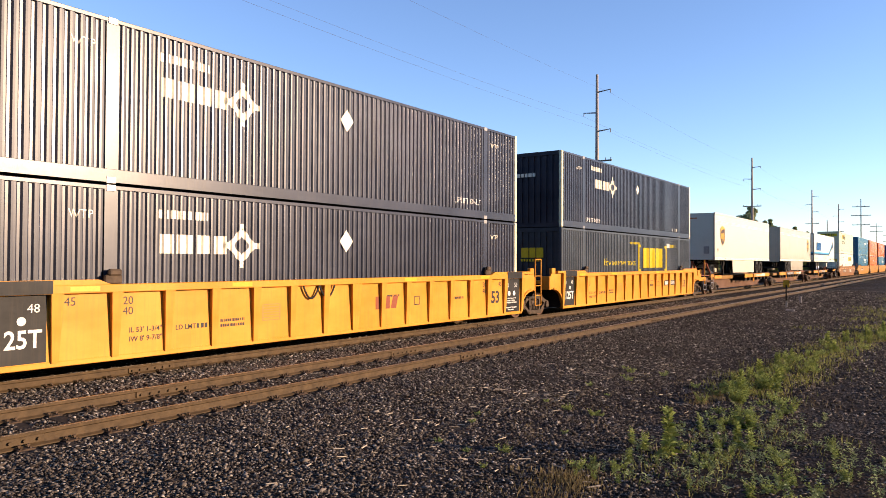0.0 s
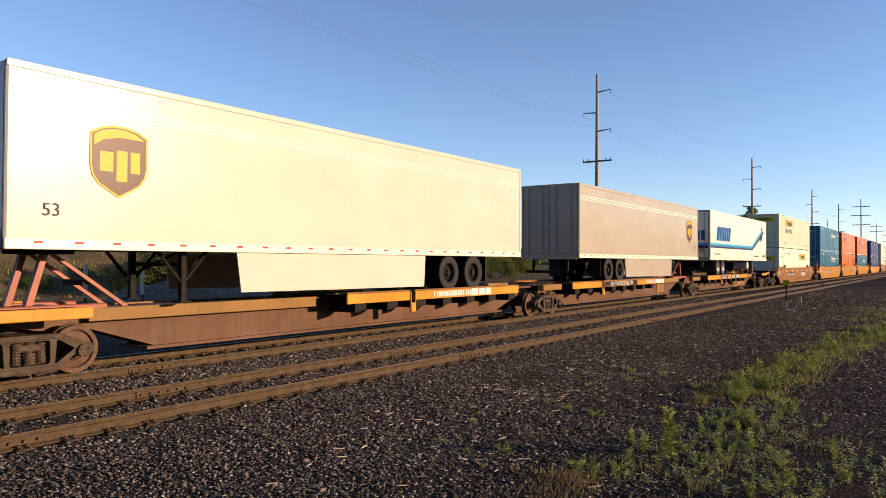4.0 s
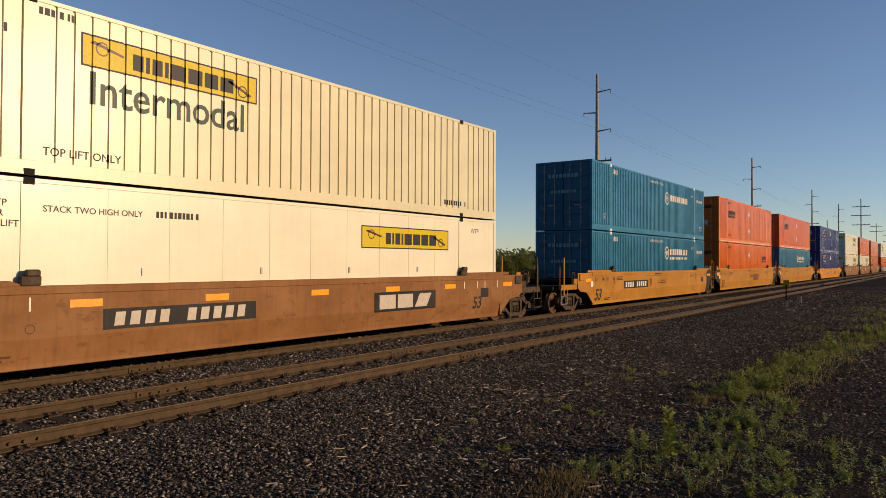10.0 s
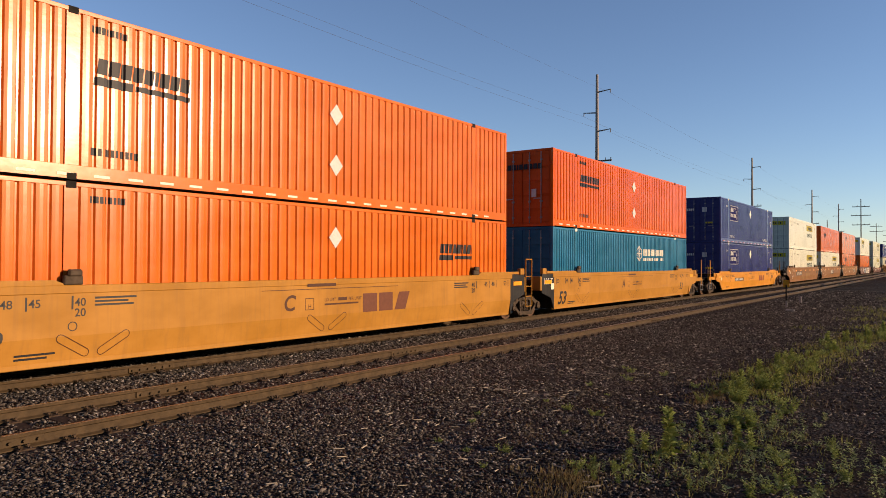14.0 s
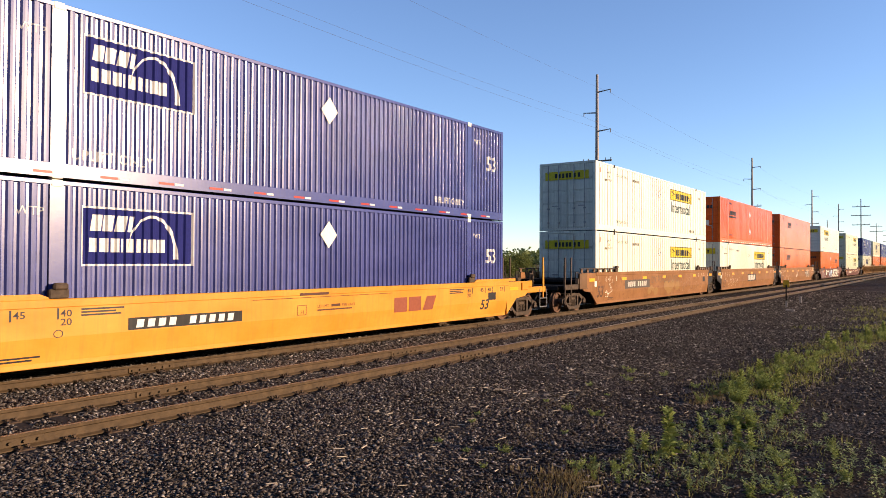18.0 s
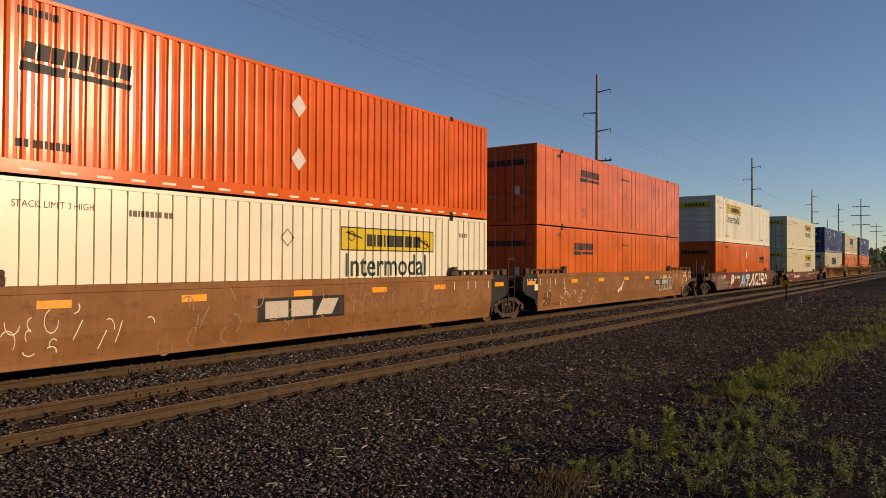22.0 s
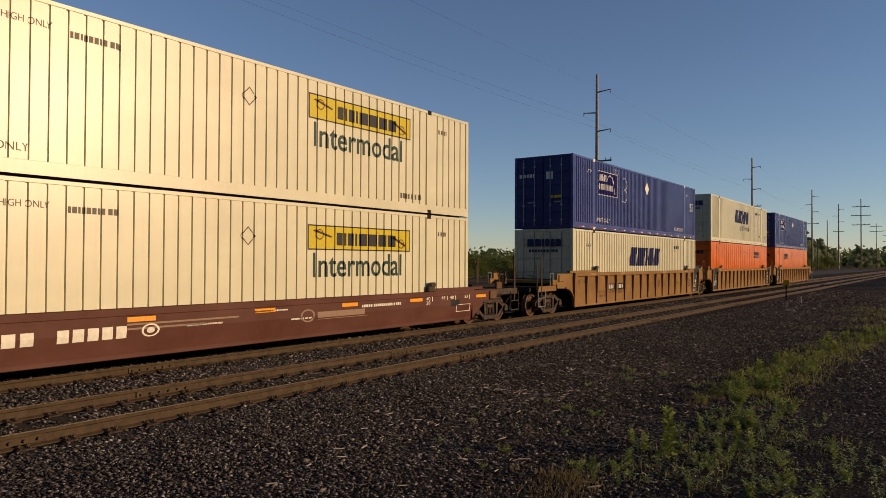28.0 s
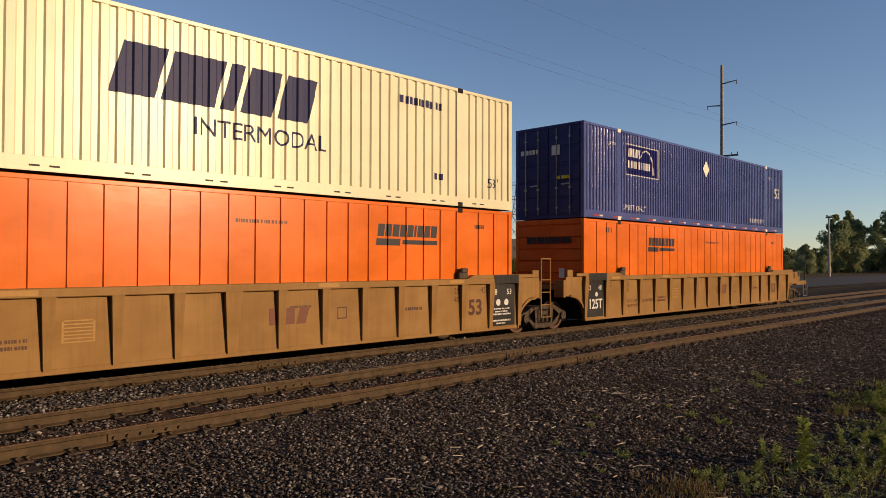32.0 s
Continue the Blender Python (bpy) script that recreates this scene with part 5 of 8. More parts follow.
mark(BOX[1][1], "diamond", diamond(7.95, 2.05, 0.22), "ink_cream", None)
mark(BOX[1][1], "lettering", words("UPLIFT ONLY", 0.24, 2.2, 0.3, bold=0.01), "ink_white", "corrugated")
small_lines(BOX[1][1], "corrugated", "ink_cream", [(2.7, 2.42, 1.1, 0.17), (13.0, 0.3, 0.9, 0.15)])
mark(BOX[1][1], "lettering", words("WTP", 0.20, 1.35, 2.3), "ink_cream", "corrugated")
end_blocks(BOX[1][1], 1.95, "ink_cream", [0.12, 0.14, 0.12, 0.12, 0.16], 0.14, -0.2)
low = BOX[1][0]
mark(low, "lettering", words("How tomorrow moves", 0.42, 4.0, 1.45, slant=0.18, squeeze=0.93), "ink_yellow", "corrugated", label="yellow slogan")
mark(low, "company_mark", [rect(8.1, 8.22, 1.15, 2.42), rect(8.22, 8.42, 2.30, 2.42), rect(8.22, 8.42, 1.15, 1.27), rect(12.0, 12.12, 1.15, 2.42), rect(11.8, 12.0, 2.30, 2.42), rect(11.8, 12.0, 1.15, 1.27)]
     + bars(8.7, 1.33, [0.85, 0.75, 0.95], 0.95, 0.12), "ink_yellow", "corrugated", label="large yellow bracketed mark")
small_lines(low, "corrugated", "ink_yellow", [(12.7, 2.35, 0.85, 0.16), (7.0, 2.42, 1.3, 0.10)])
mark(low, "label_plate", [rect(12.2, 12.6, 2.33, 2.55)], "ink_white", "corrugated")
end_blocks(low, 1.75, "ink_yellow", [0.30, 0.26, 0.32], 0.38, -0.55)
end_blocks(low, 1.6, "ink_yellow", [0.08] * 8, 0.09, -0.5)
# 2: off-white boxes on the brown car
low, up = BOX[2]
plate(up, "grooved", JB_LEFT, 1.95, 3.71, 0.56)
plate(low, "smooth", 9.78, 1.91, 3.73, 0.57, False)
mark(up, "lettering", words("TOP LIFT ONLY", 0.19, 2.18, 0.36, bold=0.01), "ink_black", "grooved", label="black stencilled words")
small_lines(up, "grooved", "ink_black", [(1.2, 2.2, 0.5, 0.14), (13.3, 0.32, 1.1, 0.14), (2.1, 2.62, 0.6, 0.12)])
for text, tx, tz in (("WTP", 1.34, 2.42), ("OR", 1.40, 2.26), ("PIN LIFT", 1.30, 2.10)):
    mark(low, "lettering", words(text, 0.15, tx, tz, bold=0.01), "ink_black", "smooth", label="black stencilled words")
mark(low, "lettering", words("STACK TWO HIGH ONLY", 0.15, 2.2, 2.36, bold=0.01), "ink_black", "smooth", label="black stencilled words")
small_lines(low, "smooth", "ink_black", [(4.2, 2.36, 0.9, 0.12), (0.95, 2.1, 0.3, 0.11)])
mark(low, "lettering", words("WTP", 0.20, 14.7, 2.45), "ink_black", "smooth")
end_plate(up, 2.25)
end_plate(low, 1.8)
for k in range(9):
    part("hinge_pin", lambda bm: box(bm, -0.025, 0.025, -HALF - 0.004, -HALF + 0.012, 0, 0.14), "galv", low, at=(2.6 + k * 1.35, 0, 0.9 + (k % 2) * 0.4), key="hinge_pin")
# 3: teal pair
low, up = BOX[3]
globe_mark(up, "corrugated", 9.45, 1.98, False)
globe_mark(low, "corrugated", 9.4, 2.08, True)
for ob in BOX[3]:
    mark(ob, "lettering", words("WARNING HIGH CUBE", 0.20, 6.8, 2.58), "ink_white", "corrugated")
    mark(ob, "lettering", words("WTP", 0.20, 13.6, 2.3), "ink_white", "corrugated")
    mark(ob, "lettering", words("53", 0.36, 15.25, 0.5), "ink_white", "corrugated")
    mark(ob, "lettering", words("53", 0.34, 1.2, 0.5), "ink_white", "corrugated")
    small_lines(ob, "corrugated", "ink_white", [(14.7, 2.1, 1.0, 0.17), (2.25, 2.5, 0.5, 0.2)])
    end_blocks(ob, 2.2, "teal_pale", [0.2, 0.1, 0.14, 0.14, 0.14, 0.1, 0.14, 0.14], 0.16, -0.7)
    end_blocks(ob, 1.55, "teal_pale", [0.12, 0.12, 0.12, 0.2, 0.12, 0.12, 0.12], 0.13, -0.6)
# 4, 5: orange boxes
for ob, mx, mz in ((BOX[4][1], 2.39, 1.64), (BOX[4][0], 12.44, 1.60), (BOX[5][1], 2.39, 1.64), (BOX[8][1], 2.39, 1.64), (BOX[10][0], 12.39, 1.58)):
    black_mark(ob, "corrugated", mx, mz)
    mark(ob, "diamond", diamond(8.2, 2.14, 0.26) + diamond(8.2, 0.94, 0.26), "ink_white", None, label="pale diamonds")
    mark(ob, "reflective_strip", [rect(0.5 + 0.62 * k, 0.78 + 0.62 * k, 0.07, 0.115) for k in range(24)], "ink_cream", None, proud=0.004)
    small_lines(ob, "corrugated", "ink_black", [(2.3, 0.45, 0.9, 0.13), (2.3, 2.55, 0.7, 0.12)])
globe_mark(BOX[5][0], "corrugated", 8.9, 2.0, True)
for ob in (*BOX[4], BOX[5][1], BOX[8][1], *BOX[9], BOX[10][0], BOX[13][0], BOX[14][0]):
    end_blocks(ob, 2.15, "ink_black", [0.16, 0.16, 0.16, 0.16, 0.16, 0.06, 0.16, 0.16, 0.16], 0.2, -0.85)
    part("end_label", lambda bm: box(bm, -0.034, -0.030, -0.62, -0.42, 1.1, 1.4), "ink_white", ob, "small white label on the end")
# 6, 12, 14: navy boxes
for ob in (*BOX[6], BOX[12][1], BOX[14][1]):
    frame_mark(ob, "corrugated", 2.39, 1.48)
    mark(ob, "diamond", diamond(8.2, 2.2, 0.32), "ink_cream", None, label="pale diamond")
    mark(ob, "lettering", words("53", 0.62, 15.15, 1.55, bold=0.02), "ink_white", "corrugated")
    mark(ob, "lettering", words("WTP", 0.20, 1.35, 2.3), "ink_white", "corrugated")
    mark(ob, "lettering", words("WTP", 0.20, 14.4, 2.3), "ink_white", "corrugated")
    mark(ob, "reflective_strip", [rect(0.5 + 1.1 * k, 0.82 + 1.1 * k, 0.07, 0.115) for k in range(14)], "ink_red", None, proud=0.004)
    mark(ob, "reflective_strip", [rect(0.84 + 1.1 * k, 1.02 + 1.1 * k, 0.07, 0.115) for k in range(14)], "ink_white", None, proud=0.004)
    end_blocks(ob, 2.05, "ink_white", [0.1, 0.1, 0.08, 0.14, 0.12], 0.14, 0.35)
    end_blocks(ob, 1.2, "ink_yellow", [0.3, 0.12], 0.1, -0.8)
    part("end_diamond", lambda bm: box(bm, -0.034, -0.030, -0.45, -0.15, 1.95, 2.25), "ink_white", ob, "pale square label on the end")
for ob in (BOX[6][1], BOX[12][1], BOX[14][1]):
    mark(ob, "lettering", words("UPLIFT ONLY", 0.25, 2.2, 0.35, bold=0.01), "ink_white", "corrugated")
    mark(ob, "lettering", words("UPLIFT ONLY", 0.25, 12.4, 0.35, bold=0.01), "ink_white", "corrugated")
mark(BOX[12][1], "scrawl", ring(5.35, 2.15, 0.26, 0.30, 10, -90, 120) + ring(5.35, 1.65, 0.28, 0.32, 10, -120, 90) + [rect(5.1, 5.14, 1.3, 2.4, 0.05)] + ring(4.2, 2.62, 0.08, 0.11, 8) + ring(4.6, 2.6, 0.09, 0.12, 8), "ink_white", "corrugated", label="thin white scrawl")
# 7, 8, 10, 11: white and cream boxes with yellow plates
for ob, px in ((BOX[7][0], JB_RIGHT), (BOX[7][1], JB_RIGHT), (BOX[8][0], JB_RIGHT), (BOX[10][1], JB_LEFT), (BOX[11][0], JB_RIGHT), (BOX[11][1], JB_RIGHT)):
    plate(ob, "grooved", px, 1.84 if ob in (BOX[7][0], BOX[8][0], BOX[11][0]) else 1.94, 3.73, 0.58)
    small_lines(ob, "grooved", "stencil", [(4.2, 2.36, 0.9, 0.11), (0.95, 2.12, 0.3, 0.1), (12.9, 0.35, 0.9, 0.14), (14.6, 2.3, 0.4, 0.12)])
    mark(ob, "lettering", words("STACK LIMIT 3 HIGH" if ob in (BOX[7][0], BOX[7][1], BOX[8][0]) else "STACK TWO HIGH ONLY", 0.16, 2.25, 2.42, squeeze=0.9, bold=0.0), "stencil", "grooved", label="black stencilled words")
    mark(ob, "lettering", words("TOP LIFT ONLY", 0.19, 2.25, 0.38, bold=0.0), "stencil", "grooved", label="black stencilled words")
    mark(ob, "lettering", words("OR", 0.14, 1.33, 2.29) + words("PIN LIFT", 0.13, 1.32, 2.14), "stencil", "grooved")
    mark(ob, "lettering", words("WTP", 0.17, 1.25, 2.44), "stencil", "grooved")
    mark(ob, "label", [rect(0.44, 0.54, 2.44, 2.64)], "sticker", "grooved", label="small brown label")
    end_plate(ob, 2.15)
    mark(ob, "diamond", ring(7.9, 2.1, 0.17, 0.2, 4), "ink_brown", "grooved", proud=0.004, label="outlined diamond")
# 9: orange panelled pair
for ob, mx in ((BOX[9][1], 3.65), (BOX[9][0], 3.05)):
    black_mark(ob, "panelled", mx, 1.84)
    small_lines(ob, "panelled", "ink_black", [(7.9, 2.3, 1.0, 0.08), (1.6, 2.55, 0.3, 0.12)])
    mark(ob, "diamond", ring(8.5, 1.6, 0.09, 0.13, 8), "ink_brown", "panelled")
mark(BOX[9][1], "lettering", words("TOP", 0.24, 3.75, 0.65) + words("LIFT", 0.24, 3.75, 0.42), "ink_black", "panelled")
mark(BOX[9][1], "lettering", words("WTP", 0.2, 1.65, 2.6), "ink_black", "panelled")
# 12, 13: cream boxes with the slanted mark
slanted_mark(BOX[12][0], "grooved", 5.94, 1.43, 0.85, 4.2)
small_lines(BOX[12][0], "grooved", "ink_navy", [(12.3, 2.3, 0.9, 0.16), (13.0, 0.3, 0.9, 0.15)])
mark(BOX[12][0], "lettering", words("WTP", 0.20, 1.3, 2.2), "ink_navy", "grooved")
slanted_mark(BOX[13][1], "grooved", 5.93, 1.42, 0.88, 4.1)
mark(BOX[13][1], "lettering", words("INTERMODAL", 0.46, 7.36, 0.90, squeeze=1.0), "ink_navy", "grooved", label="dark spaced word")
mark(BOX[13][1], "lettering", words("53'", 0.34, 15.2, 0.55), "ink_navy", "grooved")
small_lines(BOX[13][1], "grooved", "ink_navy", [(12.2, 2.25, 1.35, 0.17), (13.3, 0.6, 0.3, 0.15)])
mark(BOX[13][1], "lashing_slots", [rect(0.6 + k * 1.4 + d, 0.75 + k * 1.4 + d, 0.09, 0.12) for k in range(11) for d in (0, 0.28)], "ink_black", None, proud=0.004)
for ob in (BOX[12][0], BOX[13][1]):
    end_blocks(ob, 2.2, "ink_navy", [0.3, 0.4, 0.1, 0.28, 0.3], 0.3, -0.85)
    end_blocks(ob, 1.98, "ink_navy", [0.09] * 10, 0.1, -0.65)
for ob in (BOX[13][0], BOX[14][0]):
    black_mark(ob, "panelled", 11.57 if ob is BOX[13][0] else 3.85, 1.92)
    small_lines(ob, "panelled", "ink_brown", [(1.2, 2.5, 0.35, 0.16), (14.7, 2.4, 0.4, 0.1), (8.2, 2.3, 1.1, 0.07)])

# marks on the road trailers
def shield(ob, x):
    """Brown shield with a gold rim, a gold cap and three blocks."""
    z, f = RAIL + 3.70, -HALF

    def outline(k):
        return [(x + k * u, z + k * v) for u, v in ((-0.53, 0.46), (-0.53, -0.10), (-0.49, -0.28), (-0.38, -0.43), (-0.2, -0.54), (0.0, -0.65), (0.2, -0.54), (0.38, -0.43), (0.49, -0.28), (0.53, -0.10), (0.53, 0.46), (0.34, 0.56), (0.12, 0.61), (-0.12, 0.61), (-0.34, 0.56))]
    mark(ob, "shield_rim", [outline(1.0)], "ink_gold", None, f, 0.002, "gold rim of the shield")
    mark(ob, "shield", [outline(0.94)], "ink_brown", None, f, 0.004, "brown shield mark")
    mark(ob, "shield_cap", [[(x - 0.46, z + 0.42), (x - 0.46, z + 0.24), (x - 0.28, z + 0.35), (x, z + 0.41), (x + 0.46, z + 0.40), (x + 0.30, z + 0.50), (x + 0.1, z + 0.55), (x - 0.12, z + 0.55), (x - 0.32, z + 0.50)]], "ink_gold", None, f, 0.006, "gold cap of the shield")
    for poly in (rect(x - 0.36, x - 0.12, z - 0.20, z + 0.14), rect(x - 0.06, x + 0.14, z - 0.36, z + 0.18), rect(x + 0.20, x + 0.38, z - 0.20, z + 0.18)):
        mark(ob, "shield_block", [poly], "ink_gold", None, f, 0.006)


shield(TRAILERS[0], 1.85)
shield(TRAILERS[1], 14.49)
mark(TRAILERS[0], "lettering", words("53", 0.3, 0.55, T_LOW + 0.55), "ink_black", None, -HALF, 0.002)
mark(TRAILERS[1], "lettering", words("53'", 0.3, 15.3, T_LOW + 0.55), "ink_black", None, -HALF, 0.002)
tr = TRAILERS[2]
z0 = RAIL
mx, mz, mh, sl = 1.44, z0 + 3.36, 0.89, 0.29
q = bars(mx, mz, [0.60, 0.48, 0.48, 0.44, 0.42, 0.50], mh, 0.085, sl)
for shape in q:
    mark(tr, "company_mark", [shape], "ink_blue", None, -HALF, 0.002, "large blue slanted shape")
for n, (ink, zz, h) in enumerate((("stripe_sky", 3.07, 0.12), ("stripe_teal", 2.98, 0.09), ("ink_navy", 2.89, 0.09))):
    a = z0 + zz
    mark(tr, "stripe", [[(0.12, a), (11.33, a), (11.33, a + h), (0.12, a + h)], [(11.33, a), (14.35 + 0.15 * n, a + 1.12), (14.15 + 0.15 * n, a + h + 1.2), (11.23, a + h)]], ink, None, -HALF, 0.002 + 0.002 * n, "blue stripe")
    part("end_stripe", lambda bm: box(bm, -0.004 - 0.001 * n, -0.002, -HALF + 0.12, HALF - 0.12, a - 0.05, a + h), ink, tr)
bx, bz = 14.7, z0 + 4.24
mark(tr, "bird_mark", [[(bx - 0.75, bz - 0.55), (bx - 0.5, bz - 0.75), (bx + 0.1, bz - 0.05), (bx - 0.05, bz + 0.1)], [(bx - 0.1, bz + 0.05), (bx + 0.08, bz - 0.1), (bx + 0.62, bz + 0.05), (bx + 0.2, bz + 0.12)], [(bx - 0.55, bz + 0.52), (bx - 0.1, bz - 0.02), (bx + 0.12, bz + 0.1), (bx - 0.1, bz + 0.35)], [(bx - 0.02, bz - 0.62), (bx + 0.02, bz - 0.1), (bx - 0.16, bz - 0.05), (bx - 0.22, bz - 0.3)]], "ink_navy", None, -HALF, 0.008, "dark blue bird shape")
mark(tr, "lettering", words("AIR RIDE EQUIPPED", 0.16, 0.95, T_LOW + 0.32, slant=0.2), "ink_black", None, -HALF, 0.002)
mark(tr, "lettering", words("53", 0.38, 15.6, T_LOW + 0.24, bold=0.02), "ink_black", None, -HALF, 0.002)
small_lines(tr, None, "ink_black", [(14.75, T_LOW + 0.26, 0.6, 0.17), (11.8, T_LOW + 0.26, 1.6, 0.12)])
mark(tr, "warning_diamonds", ring(8.08, T_LOW + 0.53, 0.17, 0.2, 4) + ring(8.48, T_LOW + 0.53, 0.17, 0.2, 4), "ink_brown", None, -HALF, 0.003, "outlined warning diamonds")
mark(tr, "latch", [rect(14.1, 14.13, T_LOW + 1.0, T_LOW + 1.35)], "ink_black", None, -HALF, 0.003)
part("end_mark", lambda bm: [box(bm, -0.004, -0.001, y, y + 0.24, RAIL + 3.35, RAIL + 3.95) for y in (-1.0, -0.68, -0.36, 0.1, 0.42, 0.74)], "ink_blue", tr, "blue blocks on the doors")
part("end_diamonds", lambda bm: [prism(bm, [(-0.006, RAIL + 2.6), (-0.002, RAIL + 2.6), (-0.002, RAIL + 2.9), (-0.006, RAIL + 2.9)], y, y + 0.3) for y in (-0.95, -0.5)], "galv", tr)


# marks on the freight cars
F = -OUT


def number_plate(car, x, z, w, h, dark=True, face=F, ink=""):
    """The car's number, as plain bars on a dark plate."""
    if dark:
        mark(car, "number_board", [rect(x, x + w, z, z + h)], "blackpaint", None, face, 0.003, "black number board")
    small = [rect(x + 0.06 * w + 0.088 * w * k, x + 0.06 * w + 0.088 * w * k + 0.056 * w, z + 0.17 * h, z + 0.83 * h, 0.14) for k in range(10) if k != 4]
    for q in small:
        mark(car, "number_bar", [q], ink or ("ink_white" if dark else "ink_black"), None, face, 0.006)


def owner_mark(car, x, z, w, h, ink, face=F):
    """Three plain blocks, the last one slanted."""
    mark(car, "owner_mark", [rect(x, x + w * 0.29, z, z + h), rect(x + w * 0.33, x + w * 0.62, z, z + h), [(x + w * 0.66, z), (x + w * 0.90, z), (x + w, z + h), (x + w * 0.76, z + h)]], ink, None, face, 0.004)


def slot(x0, z0, x1, z1, r, thin=0.014):
    """Outline of a slot with round ends."""
    d = Vector((x1 - x0, z1 - z0)).normalized()
    a0 = math.atan2(d.y, d.x)
    pts, ins = [], []
    for cx, cz, b in ((x1, z1, a0 - math.pi / 2), (x0, z0, a0 + math.pi / 2)):
        for k in range(6):
            a = b + math.pi * k / 5
            pts.append((cx + r * math.cos(a), cz + r * math.sin(a)))
            ins.append((cx + (r - thin) * math.cos(a), cz + (r - thin) * math.sin(a)))
    return [[pts[k - 1], pts[k], ins[k], ins[k - 1]] for k in range(len(pts))]


MAT["board_dull"] = plain("faded dark board", (0.065, 0.052, 0.040), 0.6)
MAT["ochre_dull"] = plain("dull ochre spray", (0.21, 0.115, 0.036), 0.6)
MAT["spray_dull"] = plain("dull spray paint", (0.10, 0.075, 0.045), 0.6)
MAT["faint_amber"] = plain("dusty amber tape", (0.30, 0.16, 0.04), 0.5)
MAT["faint_cream"] = plain("worn pale stencil", (0.24, 0.16, 0.10), 0.6)
for i, car in enumerate(CARS):
    colour, style = UNITS[i][1], UNITS[i][2]
    low = SIDE_LOW
    if style == "ribbed":
        fine = "ink_black" if colour == "yellow" else "ink_brown"
        f2 = F - 0.007
        left_joint, right_joint = UNITS[i][3] == "joint", UNITS[i][4] == "joint"
        if left_joint:
            mark(car, "lettering", words("125T", 0.40, 0.07, low + 0.33, squeeze=0.88, bold=0.02), "ink_white", None, f2, 0.003, "white capacity figures")
            mark(car, "lettering", words("3", 0.2, 0.1, low + 0.88) + words("48", 0.2, 0.58, low + 0.88), "ink_white", None, f2, 0.003)
            mark(car, "round_label", disc(0.5, low + 0.75, 0.07), "ink_white", None, f2, 0.003)
        else:
            mark(car, "lettering", words("53", 0.2, 0.2, low + 0.88) + words("48", 0.2, 0.75, low + 0.88), fine, None, F, 0.003)
        if right_joint:
            mark(car, "lettering", words("48", 0.2, LONG - 0.92, low + 0.88) + words("53", 0.2, LONG - 0.35, low + 0.88), "ink_white", None, f2, 0.003)
            small_lines(car, None, "ink_white", [(LONG - 0.85, low + 0.50, 0.62, 0.035), (LONG - 0.8, low + 0.43, 0.5, 0.035), (LONG - 0.9, low + 0.36, 0.72, 0.04), (LONG - 0.9, low + 0.20, 0.7, 0.04), (LONG - 0.75, low + 0.13, 0.35, 0.035)], face=f2)
            for u in (0.68, 0.36):
                mark(car, "round_label", disc(LONG - u, low + 0.68, 0.085), "ink_white", None, f2, 0.003)
        else:
            mark(car, "lettering", words("48", 0.2, LONG - 0.95, low + 0.88) + words("53", 0.2, LONG - 0.35, low + 0.88), fine, None, F, 0.003)
        mark(car, "lettering", words("45", 0.2, LONG - 1.35, low + 0.94) + words("20", 0.2, LONG - 2.3, low + 0.94) + words("40", 0.2, LONG - 2.3, low + 0.74), fine, None, F, 0.003)
        mark(car, "lettering", words("53", 0.52, LONG - 1.8, low + 0.42, bold=0.03), fine, None, F, 0.003, "dark figures")
        mark(car, "lettering", words("20", 0.2, 2.16, low + 0.94) + words("40", 0.2, 2.16, low + 0.76) + words("45", 0.2, 1.15, low + 0.96), fine, None, F, 0.003)
        if i != 1:
            owner_mark(car, 8.85, low + 0.50, 0.9, 0.32, "ttx_red" if colour == "yellow" else "ttx_brown")
        else:
            small_lines(car, None, fine, [(9.3, low + 0.58, 0.5, 0.10)], face=F)
        mark(car, "lettering", words("IL 53' 1-3/4\"", 0.13, 2.28, low + 0.44, bold=0.015) + words("IW 8' 9-7/8\"", 0.13, 2.28, low + 0.28, bold=0.015), fine, None, F, 0.003, "stencilled inside sizes")
        mark(car, "lettering", words("LD LMT", 0.13, 3.20, low + 0.42, bold=0.015), fine, None, F, 0.003, "stencilled load limit")
        small_lines(car, None, fine, [(3.66, low + 0.42, 0.28, 0.09), (4.2, low + 0.50, 0.6, 0.055), (4.2, low + 0.40, 0.6, 0.055), (9.3, low + 0.80, 0.5, 0.05), (12.3, low + 0.62, 0.5, 0.07)], face=F)
        mark(car, "worn_patch", [rect(5.25 + 0.46 * c, 5.25 + 0.46 * c + 0.03, low + 0.45, low + 0.78) for c in (0, 1)] + [rect(5.28, 5.71, low + 0.45 + 0.055 * r, low + 0.47 + 0.055 * r) for r in range(7)], "faint_amber", None, F, 0.002, "worn pale patch")
        for x in (1.2, 4.4, 9.9, 13.6):
            mark(car, "reflective_patch", [rect(x, x + 0.5, low + 1.195, low + 1.275)], "ink_amber" if colour == "yellow" else "faint_amber", None, F - 0.10, 0.003, "amber reflective patch")
        mark(car, "stencil_square", ring(10.55, low + 0.66, 0.14, 0.17, 4, 45, 405), fine, None, F, 0.003)
        if i in (1, 12):
            number_plate(car, 11.4 if i == 1 else 3.0, low + 0.55, 2.0, 0.26)
    else:
        rusty = colour in ("brown", "maroon")
        ink = "ink_black" if not rusty else ("faint" if colour == "brown" else "ink_cream")
